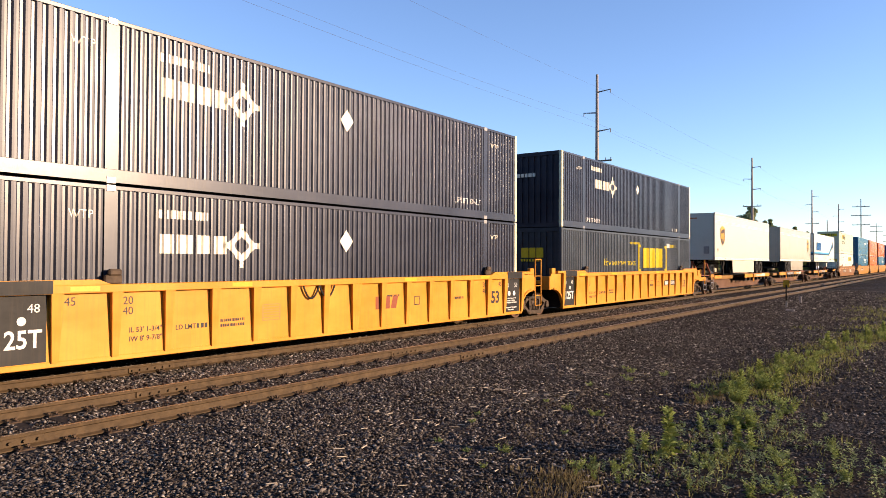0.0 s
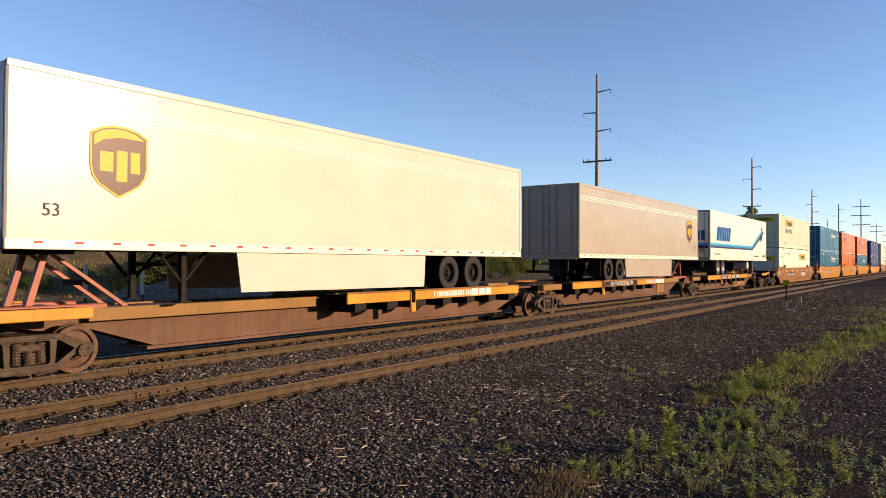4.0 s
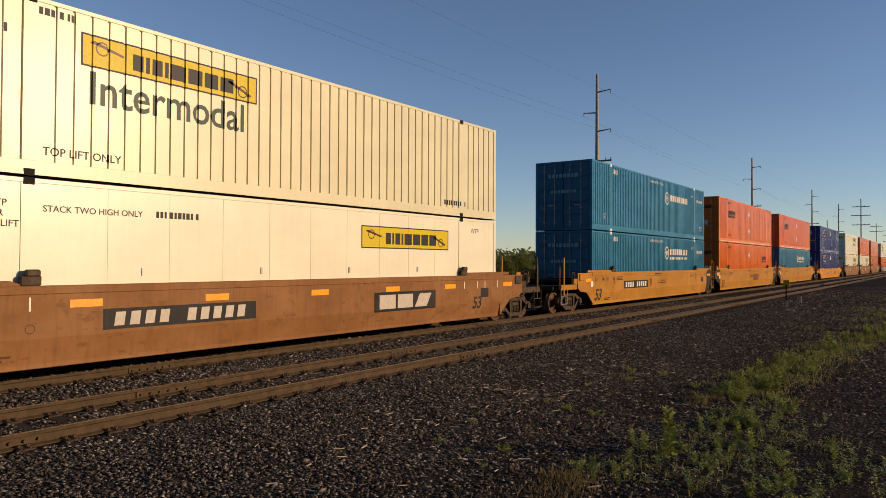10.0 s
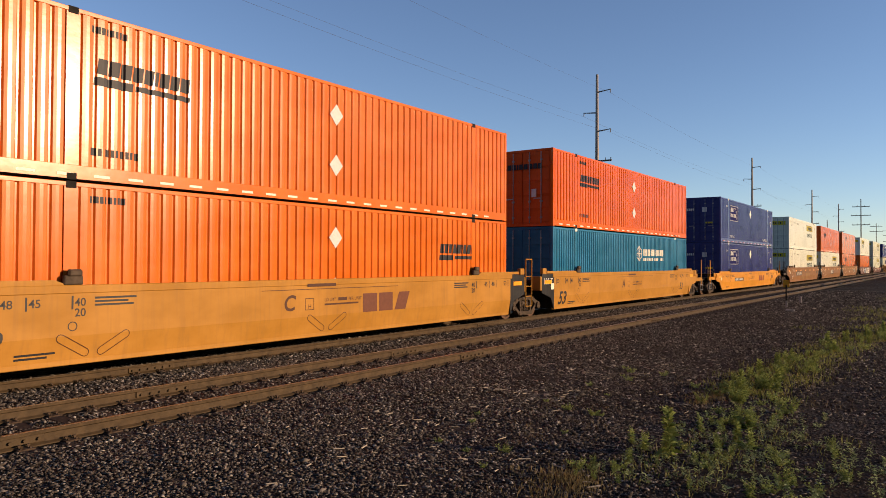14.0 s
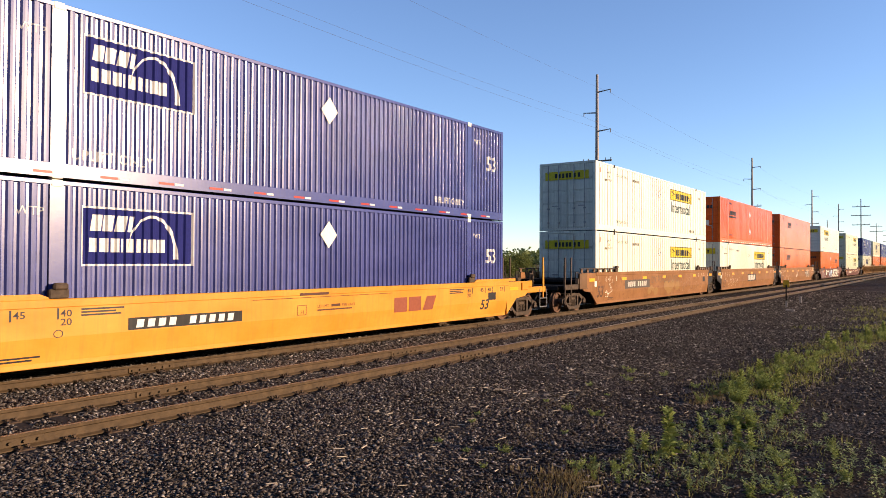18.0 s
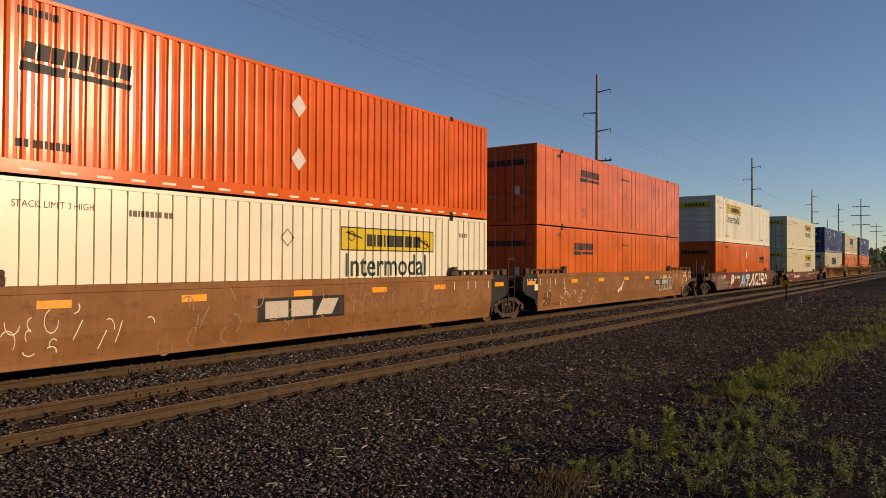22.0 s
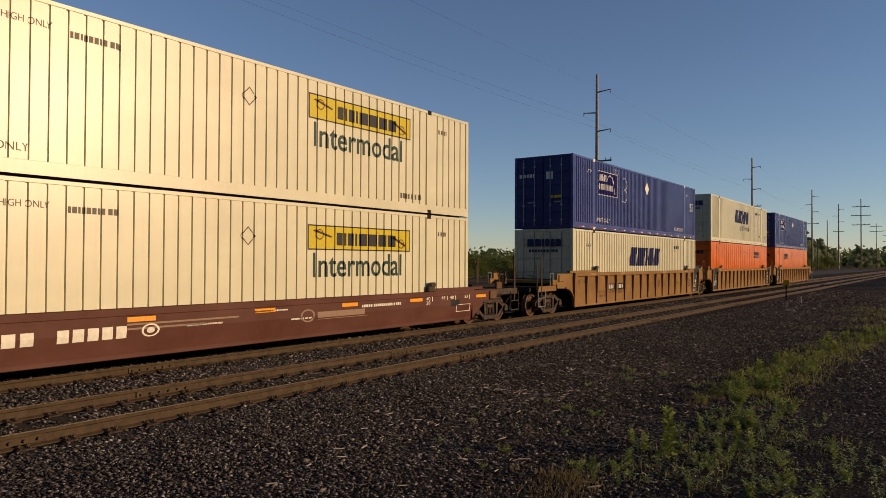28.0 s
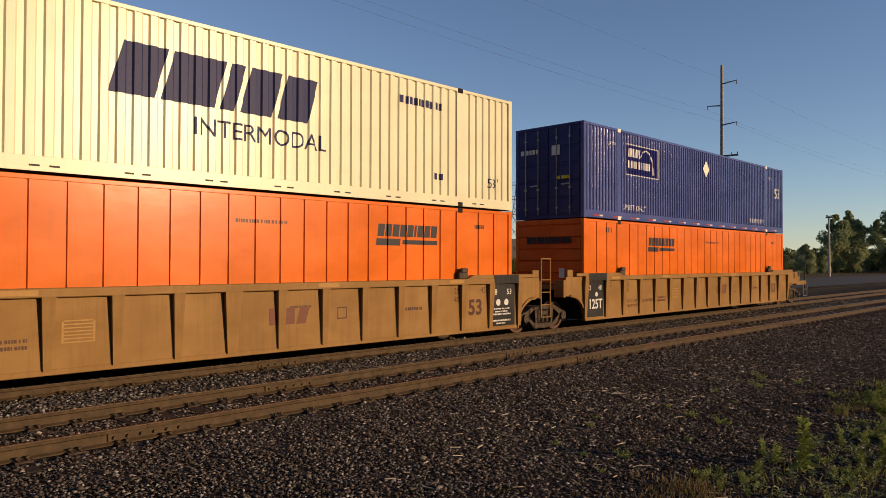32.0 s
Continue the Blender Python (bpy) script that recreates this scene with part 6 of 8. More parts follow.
        if i not in (6, 10):
            mark(car, "lettering", words("53", 0.66, {2: 0.08, 3: 0.06, 7: -0.12}.get(i, 0.25), low + (0.16 if i != 7 else 0.28), slant=0.18, bold=0.02), "ink_black" if not rusty else "faint", "fold", F, 0.006, "large dark figures")
        if UNITS[i][4] == "end" and colour != "maroon":
            mark(car, "lettering", words("53", 0.5, LONG - 1.5, low + 0.3, slant=0.12, bold=0.02), "ink_black", "fold", F, 0.003)
        if i == 10:
            continue
        tick = [rect(x, x + 0.03, low + 0.90, low + 1.12) for x in (0.08, 0.82, 1.24, 1.96)] + [rect(LONG - x, LONG - x + 0.03, low + 0.90, low + 1.12) for x in (0.08, 0.82, 1.24, 1.96)]
        mark(car, "length_ticks", tick, "ink_cream" if rusty else "ink_black", None, F, 0.003)
        if colour != "brown":
            for text, u in (("53", 0.08), ("48", 0.82), ("45", 1.24), ("40", 1.96)):
                mark(car, "lettering", words(text, 0.19, u + 0.05, low + 0.95, bold=0.01) + words(text, 0.19, LONG - u - 0.27, low + 0.95, bold=0.01), ink, None, F, 0.003)
            mark(car, "lettering", words("20", 0.19, 2.01, low + 0.78, bold=0.01) + words("20", 0.19, LONG - 2.23, low + 0.78, bold=0.01), ink, None, F, 0.003)
        mark(car, "stencilled_bars", [rect(x, x + w, low + z, low + z + 0.035) for x, w, z in ((2.35, 0.75, 1.06), (2.35, 0.6, 1.0), (2.35, 0.7, 0.94), (13.0, 0.75, 1.06), (13.0, 0.6, 1.0), (13.0, 0.7, 0.94), (1.1, 0.62, 0.19), (1.1, 0.5, 0.13)) if not rusty or z < 0.5], ink, "fold", F, 0.003, "rows of small stencilled bars")
        mark(car, "round_label", ring(1.98, low + 0.62, 0.065, 0.08, 12), ink, None, F, 0.003)
        if not rusty:
            letter = {3: "B", 4: "C", 5: "A"}.get(i)
            if letter:
                mark(car, "lettering", words(letter, 0.48, 6.5, low + 0.62, slant=0.16, bold=0.02), "ink_brown", None, F, 0.003, "dark unit letter")
            mark(car, "stencil_square", ring(7.28, low + 0.74, 0.17, 0.19, 4, 45, 405) + words("H", 0.14, 7.235, low + 0.64), "ink_brown", None, F, 0.003)
            mark(car, "lettering", words("LD LMT", 0.11, 7.75, low + 0.78) + words("PER UNIT", 0.11, 8.55, low + 0.78), "ink_brown", None, F, 0.003, "stencilled load limit")
            mark(car, "stencilled_bars", [rect(8.2, 8.5, low + 0.785, low + 0.86), rect(7.75, 8.9, low + 0.69, low + 0.73)], "ink_brown", None, F, 0.003)
            mark(car, "panel_outline", [[(5.9, low + 1.07), (10.4, low + 1.07), (10.4, low + 1.082), (5.9, low + 1.082)], rect(7.2, 8.1, low + 1.13, low + 1.20)], "ink_brown", None, F - 0.016, 0.003)
        if colour == "maroon":
            mark(car, "label_frame", [rect(LONG - 0.75, LONG - 0.05, low + z, low + z + 0.025) for z in (0.36, 0.66)] + [rect(LONG - x, LONG - x + 0.025, low + 0.36, low + 0.685) for x in (0.75, 0.05)], "ink_cream", "fold", F, 0.003, "thin pale label frame")
            mark(car, "stencilled_bars", [rect(5.2, 7.6, low + 0.84, low + 0.89), rect(5.2, 6.8, low + 0.72, low + 0.77), rect(9.8, 11.4, low + 0.62, low + 0.82), rect(9.8, 11.5, low + 0.56, low + 0.58)], "faint_cream", None, F, 0.003, "worn pale stencilled bars")
            mark(car, "round_label", ring(9.5, low + 0.72, 0.17, 0.22, 14), "faint_cream", None, F, 0.003)
        if i in (2, 3, 6, 9):
            number_plate(car, *{2: (3.16, low + 0.52, 3.27, 0.36), 6: (3.18, low + 0.58, 2.46, 0.26), 9: (12.0, low + 0.6, 2.0, 0.3)}.get(i, (3.2, low + 0.55, 3.1, 0.34)), True, ink="galv_ink" if rusty else "")
        if i == 7:
            number_plate(car, 3.17, low + 0.56, 2.76, 0.34, False, ink="galv_ink")
        if i in (2, 4, 6, 8):
            if rusty:
                ox = 10.15 if i == 2 else 7.0
                mark(car, "owner_board", [rect(ox, ox + 2.6, low + 0.42, low + 0.92)], "blackpaint", "fold", F, 0.003)
                owner_mark(car, ox + 0.2, low + 0.49, 2.2, 0.36, "galv_ink", F - 0.003)
            else:
                owner_mark(car, 10.5 if i == 6 else 9.06, low + 0.46, 1.85, 0.46, "ttx_red" if i == 6 else "ttx_brown")
        for x in (-0.85, 2.6, 5.2, 8.0, 10.6, 13.2, LONG + 0.3):
            if rusty or x < 0 or x > LONG:
                mark(car, "reflective_patch", [rect(x, x + 0.55, low + 0.93, low + 1.06)], "ink_amber", "fold", F, 0.003, "amber reflective patch")
        mark(car, "number_patch", [rect(-0.35, -0.12, low + 0.72, low + 0.94)], "ink_cream", "fold", F, 0.004)
        for cx in (2.35, 7.85, 13.95) if not rusty and i != 6 else ():
            for sgn in (-1, 1):
                mark(car, "pressed_slot", slot(cx + sgn * 0.14, low + 0.17, cx + sgn * 0.56, low + 0.43, 0.075), "ink_brown", "fold", F, 0.003, "slanted slot outline")
        if UNITS[i][3] == "joint":
            mark(car, "lettering", words("125 T", 0.3, -0.92, low + 0.92, bold=0.01), "ink_white", None, F + 0.004, 0.004)
        else:
            mark(car, "placard", [rect(15.1, 15.55, low + 0.62, low + 0.9)], "blackpaint", "fold", F, 0.003)

# scrawls on the rusty cars
def scrawl(car, x0, x1, seed, ink, high=0.8, count=16, thin=0.018):
    rnd = random.Random(seed)
    q = []
    for k in range(count):
        x, z = rnd.uniform(x0, x1), SIDE_LOW + rnd.uniform(0.12, high)
        r = rnd.uniform(0.06, 0.2)
        a = rnd.uniform(0, 360)
        if rnd.random() < 0.6:
            q += ring(x, z, r, r + thin, 8, a, a + rnd.uniform(120, 280), rnd.uniform(0.5, 1.2))
        else:
            q.append(rect(x, x + thin, z, z + r * 2, rnd.uniform(-0.6, 0.6)))
    mark(car, "scrawl", q, ink, "fold", F, 0.004, "thin white scrawl")


def stroke(points, wide):
    """A painted line of even width along a chain of points (x, z)."""
    p = [Vector(q) for q in points]
    edge = []
    for k, q in enumerate(p):
        d = (p[min(k + 1, len(p) - 1)] - p[max(k - 1, 0)]).normalized() * wide / 2
        edge.append(((q.x - d.y, q.y + d.x), (q.x + d.y, q.y - d.x)))
    return [[edge[k][0], edge[k][1], edge[k + 1][1], edge[k + 1][0]] for k in range(len(p) - 1)]


def curl(x, z, r, a0, a1, n=9, sx=1.0):
    """Points on an arc, for stroke()."""
    return [(x + sx * r * math.cos(radians(a0 + (a1 - a0) * k / n)), z + r * math.sin(radians(a0 + (a1 - a0) * k / n))) for k in range(n + 1)]


def spray(car, name, polys, ink, label, proud=0.004):
    """Paint on a car's side, heights from its lower edge."""
    part(name, painted([[(x, SIDE_LOW + z) for x, z in q] for q in polys], "fold", F, proud), ink, car, label)


for i in (8, 9):
    scrawl(CARS[i], 0.4, 4.6, i, "ink_cream", 0.95, 20)
    scrawl(CARS[i], 4.6, 15.0, i + 40, "faint_cream", 0.95, 46, 0.026)
# first brown car: a little house at the end of a winding path, dull spray beyond the number
car = CARS[7]
spray(car, "house_scrawl", stroke([(0.76, 0.28), (0.77, 0.45), (0.86, 0.52), (0.98, 0.45), (0.97, 0.28), (0.76, 0.28)], 0.018) + stroke([(0.74, 0.44), (0.99, 0.46)], 0.016) + ring(1.05, 0.33, 0.05, 0.07, 10), "ink_cream", "white line drawing of a small house")
for off in (0.0, 0.09):
    spray(car, "path_scrawl", stroke([(1.10, 0.37 + off * 0.3), (1.28 + off * 0.6, 0.43 + off * 0.2), (1.38 + off, 0.50), (1.36 + off, 0.60), (1.26 + off, 0.70), (1.19 + off * 1.6, 0.80), (1.22 + off * 2.2, 0.84)], 0.017), "ink_cream", "white line drawing of a winding path")
spray(car, "scrawl", stroke([(1.05, 0.96), (1.12, 1.02), (1.16, 1.0)], 0.02) + stroke([(1.5, 0.86), (1.52, 0.98)], 0.02) + stroke([(1.34, 1.02), (1.37, 1.12)], 0.02), "ink_cream", "short white paint strokes")
spray(car, "old_number_board", [rect(2.95, 6.15, 0.54, 0.92)], "board_dull", "faded dark board under the number", 0.0022)
for k, (x, z, r) in enumerate(((6.15, 0.36, 0.17), (6.4, 0.5, 0.13), (6.62, 0.42, 0.12), (7.1, 0.3, 0.2), (8.6, 0.55, 0.24), (9.1, 0.4, 0.3), (9.6, 0.62, 0.22), (10.4, 0.5, 0.25))):
    spray(car, "spray_blot", disc(x, z, r, 12, 1.5), "ochre_dull", "dull ochre spray blot", 0.0024 + 0.0002 * k)
for k in range(7):
    x = 6.5 + 0.62 * k
    spray(car, "faint_tag", stroke(curl(x, 0.88, 0.15, 20 + 40 * k, 300 + 30 * k), 0.03) + stroke([(x + 0.2, 0.7), (x + 0.3, 1.06)], 0.03) + stroke([(x + 0.3, 1.02), (x + 0.5, 0.76)], 0.03), "spray_dull", "faint dark sprayed tag")
scrawl(car, 9.5, 15.0, 47, "faint_cream", 0.95, 26, 0.026)
# trailing end of the last brown car
car = CARS[9]
spray(car, "label_frame", stroke([(17.40, 0.87), (17.86, 0.87), (17.86, 1.16), (17.40, 1.16), (17.40, 0.87)], 0.022) + stroke([(17.40, 0.94), (17.86, 0.94)], 0.018) + stroke([(17.65, 0.94), (17.65, 1.12)], 0.016), "ink_white", "white outlined label", 0.018)
spray(car, "scrawl", stroke([(16.68, 1.14), (16.74, 0.98), (16.82, 1.2), (16.88, 0.96), (16.93, 1.16), (17.0, 1.0), (17.06, 1.1)], 0.022) + stroke([(16.56, 0.7), (16.66, 0.9), (16.74, 0.72), (16.82, 0.94), (16.9, 0.70), (16.98, 0.92), (17.05, 0.68)], 0.018) + stroke([(16.2, 0.60), (16.38, 0.64), (16.46, 0.69), (16.40, 0.78), (16.2, 0.86)], 0.02) + stroke([(16.45, 1.16), (16.8, 1.18), (17.07, 1.19)], 0.02), "ink_cream", "white scrawled lines")
spray(car, "small_tag", [rect(17.06, 17.21, 0.71, 0.90)], "ink_cream", "pale paper tag", 0.005)
spray(car, "tag_print", [rect(17.08 + 0.05 * a, 17.11 + 0.05 * a, 0.74 + 0.05 * b, 0.77 + 0.05 * b) for a in range(3) for b in range(3) if (a + b) % 3], "spray_dull", "dark print on the tag", 0.007)
mark(CARS[9], "bird_scrawl", [[(7.2, SIDE_LOW + 0.5), (7.9, SIDE_LOW + 0.78), (7.5, SIDE_LOW + 0.52), (7.3, SIDE_LOW + 0.38)], [(7.5, SIDE_LOW + 0.55), (8.0, SIDE_LOW + 0.98), (7.75, SIDE_LOW + 0.62), (7.6, SIDE_LOW + 0.45)]], "ink_cream", "fold", F, 0.005, "white bird scrawl")
car = CARS[10]
# grey panel with pink drips and length marks
spray(car, "grey_panel", [rect(-0.12, 1.92, 0.02, 0.93)], "graff_grey", "worn grey painted panel", 0.0022)
for x, z0, z1 in ((-0.10, 0.10, 0.84), (0.34, 0.06, 0.84), (1.02, 0.12, 0.84), (1.46, 0.42, 0.84)):
    spray(car, "paint_drip", stroke([(x - 0.04, z0), (x + 0.02, 0.45), (x + 0.11, z1)], 0.10) + stroke([(x + 0.11, z1), (x + 0.20, z1 - 0.12), (x + 0.10, 0.3)], 0.04), "graff_red", "dull pink paint drip", 0.004)
spray(car, "mark_board", [rect(-0.04, 0.30, 0.64, 0.93)], "blackpaint", "black board", 0.0055)
for text, x in (("53", 0.10), ("48", 0.90), ("45", 1.36)):
    spray(car, "lettering", words(text, 0.24, x, 0.68, bold=0.01) + [rect(x - 0.06, x - 0.035, 0.66, 0.88)], "ink_white", "white length mark", 0.007)
spray(car, "reflective_patch", [rect(1.52, 1.96, 0.74, 0.92)], "ink_amber", "amber reflective patch", 0.0055)
spray(car, "stencilled_lines", [rect(-1.02, -0.34 - 0.08 * (k % 2), 0.60 + 0.05 * k, 0.622 + 0.05 * k) for k in range(5)], "faint_cream", "rows of worn stencilled bars", 0.004)
# two rows of thin lilac tags
for row, (z, n) in enumerate(((0.36, 6), (0.12, 5))):
    for k in range(n):
        x = 1.92 + 0.17 * k + 0.03 * row
        spray(car, "tag_letter", stroke([(x, z), (x + 0.02, z + 0.16)], 0.025) + stroke(curl(x + 0.06, z + (0.11 if k % 2 else 0.06), 0.05, 100 - 40 * k, 330 - 20 * k, 7), 0.025) + stroke([(x + 0.04, z + 0.08), (x + 0.13, z + 0.02 + 0.05 * (k % 3))], 0.022), "graff_lilac", "thin lilac tag stroke")
# white rounded shape on two stubs
spray(car, "white_shape", [[(3.42, 0.62), (3.52, 0.42), (4.02, 0.38), (4.16, 0.55), (4.15, 0.82), (3.95, 0.93), (3.58, 0.92), (3.44, 0.80)], [(3.24, 0.32), (3.42, 0.66), (3.58, 0.44), (3.50, 0.34)], [(3.50, 0.34), (3.58, 0.44), (3.9, 0.40), (3.86, 0.33)], rect(3.16, 3.26, 0.03, 0.25, 0.35), rect(3.44, 3.54, 0.03, 0.27, 0.30)], "ink_cream", "white painted rounded shape on two stubs", 0.004)
spray(car, "shape_lines", stroke([(3.62, 0.84), (3.66, 0.62), (3.74, 0.80), (3.80, 0.62)], 0.028) + stroke([(3.84, 0.82), (3.98, 0.70), (3.86, 0.58)], 0.028) + stroke([(3.52, 0.46), (3.75, 0.50), (3.98, 0.46)], 0.022) + stroke([(3.44, 0.62), (3.56, 0.86), (3.72, 0.80)], 0.025) + stroke([(3.96, 0.86), (4.06, 0.74), (4.04, 0.5)], 0.025), "spray_dull", "dark lines on the white shape", 0.006)
for k in range(8):
    if k != 2:
        x = 4.32 + 0.195 * k
        spray(car, "number_bar", [rect(x, x + 0.13, 0.64, 0.83)], "ink_cream", "", 0.004)
spray(car, "tag", stroke([(5.36, 0.40), (5.5, 0.54), (5.6, 0.40), (5.68, 0.54), (5.8, 0.42), (5.9, 0.55), (6.0, 0.50), (6.06, 0.58)], 0.03) + stroke([(5.4, 0.33), (5.7, 0.36)], 0.025), "graff_lilac", "pale lilac tag")
# pale blue block letters with dark rims
tall_a = [[(5.86, 0.02), (6.22, 0.02), (6.86, 0.90), (6.56, 0.90)], [(6.56, 0.90), (6.98, 0.90), (7.32, 0.02), (6.98, 0.02), (6.72, 0.70)], rect(6.35, 7.05, 0.26, 0.42)]
tall_t = [rect(7.45, 8.66, 0.56, 0.90, 0.05), [(7.70, 0.02), (8.14, 0.02), (8.36, 0.57), (7.98, 0.57)]]
for shape, name in ((tall_a, "block_letter"), (tall_t, "block_letter")):
    edge = []
    for q in shape:
        edge += stroke(list(q) + [q[0]], 0.10)
    spray(car, "letter_rim", edge, "blackpaint", "dark rim of a sprayed letter", 0.0035)
    spray(car, name, shape, "graff_blue", "pale blue sprayed block letter", 0.005)
spray(car, "block_shine", stroke([(5.98, 0.08), (6.62, 0.84)], 0.04) + stroke([(7.55, 0.84), (8.55, 0.84)], 0.04) + stroke([(7.36, 0.24), (7.56, 0.44)], 0.03) + stroke([(7.38, 0.44), (7.54, 0.24)], 0.03), "ink_white", "white strokes on the block letters", 0.007)
spray(car, "crown_peak", [[(7.95, 0.94), (8.3, 0.94), (8.12, 1.06)]], "ink_cream", "pale painted peak", 0.005)
# looping white letters with black rims
loops = [[(8.7, 0.10), (9.1, 0.22), (9.5, 0.55), (9.75, 0.88), (9.95, 0.90), (9.9, 0.5), (9.95, 0.12)],
         [(9.95, 0.12), (10.25, 0.08), (10.4, 0.5), (10.5, 0.90)],
         curl(10.95, 0.62, 0.28, 150, -60, 9, 1.3) + [(10.95, 0.10), (10.75, 0.16)],
         [(11.3, 0.86), (11.25, 0.45), (11.45, 0.10), (11.7, 0.08)],
         [(11.6, 0.90), (12.1, 0.88), (11.75, 0.52), (12.15, 0.44), (11.85, 0.10), (12.5, 0.06)],
         curl(12.75, 0.66, 0.24, 30, 300, 9, 1.4) + [(13.1, 0.30), (13.3, 0.12)],
         [(13.3, 0.90), (13.2, 0.5), (13.35, 0.14), (13.9, 0.10), (14.5, 0.18)],
         curl(14.1, 0.55, 0.22, 200, -40, 8, 1.3)]
for line in loops:
    spray(car, "letter_rim", stroke(line, 0.36), "blackpaint", "black rim of looping graffiti", 0.0035)
for line in loops:
    spray(car, "loop_letter", stroke(line, 0.23), "ink_cream", "white looping graffiti letter", 0.0055)
spray(car, "loop_curls", sum((ring(x, 0.13, 0.05, 0.08, 9) for x in (9.35, 10.6, 11.2, 12.2, 13.6)), []), "ink_cream", "small white curls", 0.0065)
for k in range(5):
    x = 14.75 + 0.3 * k
    spray(car, "faint_tag", stroke(curl(x, 0.6, 0.12, 60 * k, 60 * k + 230), 0.035), "faint_cream", "worn pale tag")
car = CARS[11]
mark(car, "lettering_bars", bars(2.9, SIDE_LOW + 0.52, [0.2] * 3, 0.32, 0.07) + bars(4.0, SIDE_LOW + 0.52, [0.19] * 5, 0.32, 0.06), "ink_cream", "fold", F, 0.005)
mark(car, "round_label", ring(5.65, SIDE_LOW + 0.68, 0.14, 0.18, 14) + disc(5.65, SIDE_LOW + 0.68, 0.08), "ink_cream", "fold", F, 0.005)
small_lines(car, None, "ink_cream", [(6.4, SIDE_LOW + 0.7, 0.8, 0.05), (8.0, SIDE_LOW + 0.95, 0.9, 0.05), (11.3, SIDE_LOW + 0.86, 1.5, 0.10), (9.0, SIDE_LOW + 0.62, 0.7, 0.05)], face=F)
# rounded letters sprayed in outline, and upright codes on the panelled boxes
for k, (x, r) in enumerate(((-3.3, 0.20), (-2.85, 0.17), (-2.5, 0.18), (-2.1, 0.20), (-1.7, 0.15))):
    z = SIDE_LOW + 0.66
    mark(CARS[9], "sprayed_letter", [[(LONG + x + r * 0.9 * math.cos(a), z + 0.30 * math.sin(a)) for a in [q * 0.5236 for q in range(12)]]], "spray_dull", None, F, 0.003, "dull filling of a sprayed letter")
    mark(CARS[9], "letter_outline", slot(LONG + x - 0.02, z - 0.16, LONG + x + 0.03, z + 0.15, r, 0.028), "ink_cream", None, F, 0.005, "pale outline of a sprayed letter")
for ob in BOX[9]:
    for x, n in ((12.1, 4), (12.75, 6)):
        mark(ob, "upright_code", [rect(x, x + 0.12, 2.35 - 0.2 * k, 2.49 - 0.2 * k) for k in range(n)], "ink_brown", "panelled", label="upright code as plain bars")
    mark(ob, "lettering", words("WTP", 0.2, 14.25, 2.38), "ink_brown", "panelled")
    mark(ob, "worn_diamond", ring(15.0, 1.75, 0.17, 0.21, 4), "ink_brown", "panelled", label="worn placard outline")
# two loops of loose strap under the top chord of the first car
def strap(bm, x0, x1, z, drop):
    pts = [(x0 + (x1 - x0) * k / 10, -OUT - 0.06, z - drop * 4 * (k / 10) * (1 - k / 10)) for k in range(11)]
    for p, q in zip(pts, pts[1:]):
        rod(bm, p, q, 0.022, 6)


for x in (6.35, 6.85):
    part("strap_loop", lambda bm: strap(bm, x, x + 0.48, SIDE_TOP - 0.15, 0.28), "rubber", CARS[0], "dark hanging strap loop")
# lettering on the spine cars
EDGE = -1.362
for n, car in enumerate(SPINES):
    if n == 1:
        mark(car, "lettering_board", [rect(4.4, 8.4, RAIL + 0.935, RAIL + 1.15)], "blackpaint", None, EDGE, 0.002, "black lettering board")
        mark(car, "lettering", words("ALL PURPOSE SPINE CAR", 0.24, 5.2, RAIL + 0.965, slant=0.1, bold=0.015), "ink_white", None, EDGE, 0.005)
        mark(car, "lettering", words("LD LMT 79200 LBS ALL UNITS", 0.17, 11.3, RAIL + 0.95, bold=0.01), "ink_black", None, -0.62, 0.004, "stencilled load limit")
        part("painted_panel", lambda bm: box(bm, 13.75, 14.95, -0.445, -0.421, RAIL + 0.36, RAIL + 0.84), "mustard", car, "faded yellow panel on the beam")
    if n == 2:
        for x0, x1 in ((5.16, 6.72), (7.55, 10.1)):
            mark(car, "lettering_board", [rect(x0, x1, RAIL + 0.93, RAIL + 1.155)], "blackpaint", None, EDGE, 0.002, "black lettering board")
        mark(car, "lettering", words("2-28/1-57", 0.29, 5.24, RAIL + 0.95, slant=0.1, squeeze=1.08, bold=0.02), "ink_white", None, EDGE, 0.005)
        number_plate(car, 7.60, RAIL + 0.92, 2.45, 0.245, False, EDGE, "ink_white")
        part("painted_panel", lambda bm: box(bm, 12.2, 15.2, -0.445, -0.421, RAIL + 0.34, RAIL + 0.70), "mustard", car, "faded yellow panel on the beam")
        mark(car, "panel_label", [rect(12.55, 13.1, RAIL + 0.42, RAIL + 0.60)], "blackpaint", None, -0.445, 0.003, "small dark label")
        part("air_tank", lambda bm: (rod(bm, (9.05, -0.95, RAIL + 0.64), (9.80, -0.95, RAIL + 0.64), 0.16, 18), [rod(bm, (u, -0.95, RAIL + 0.64), (u + 0.03, -0.95, RAIL + 0.64), 0.168, 18) for u in (9.2, 9.62)], box(bm, 9.35, 9.45, -0.98, -0.55, RAIL + 0.78, RAIL + 0.94)), "mustard", car, "dusty brown air tank under the deck")
    else:
        small_lines(car, None, "ink_white", [((10.6, 9.6)[n], RAIL + 0.97, 1.9, 0.15)], face=-1.366)
        mark(car, "owner_mark", bars((12.5, 11.0)[n], RAIL + 0.95, [0.35, 0.35, 0.3], 0.2, 0.05, 0.1), "ink_cream", None, EDGE, 0.005)
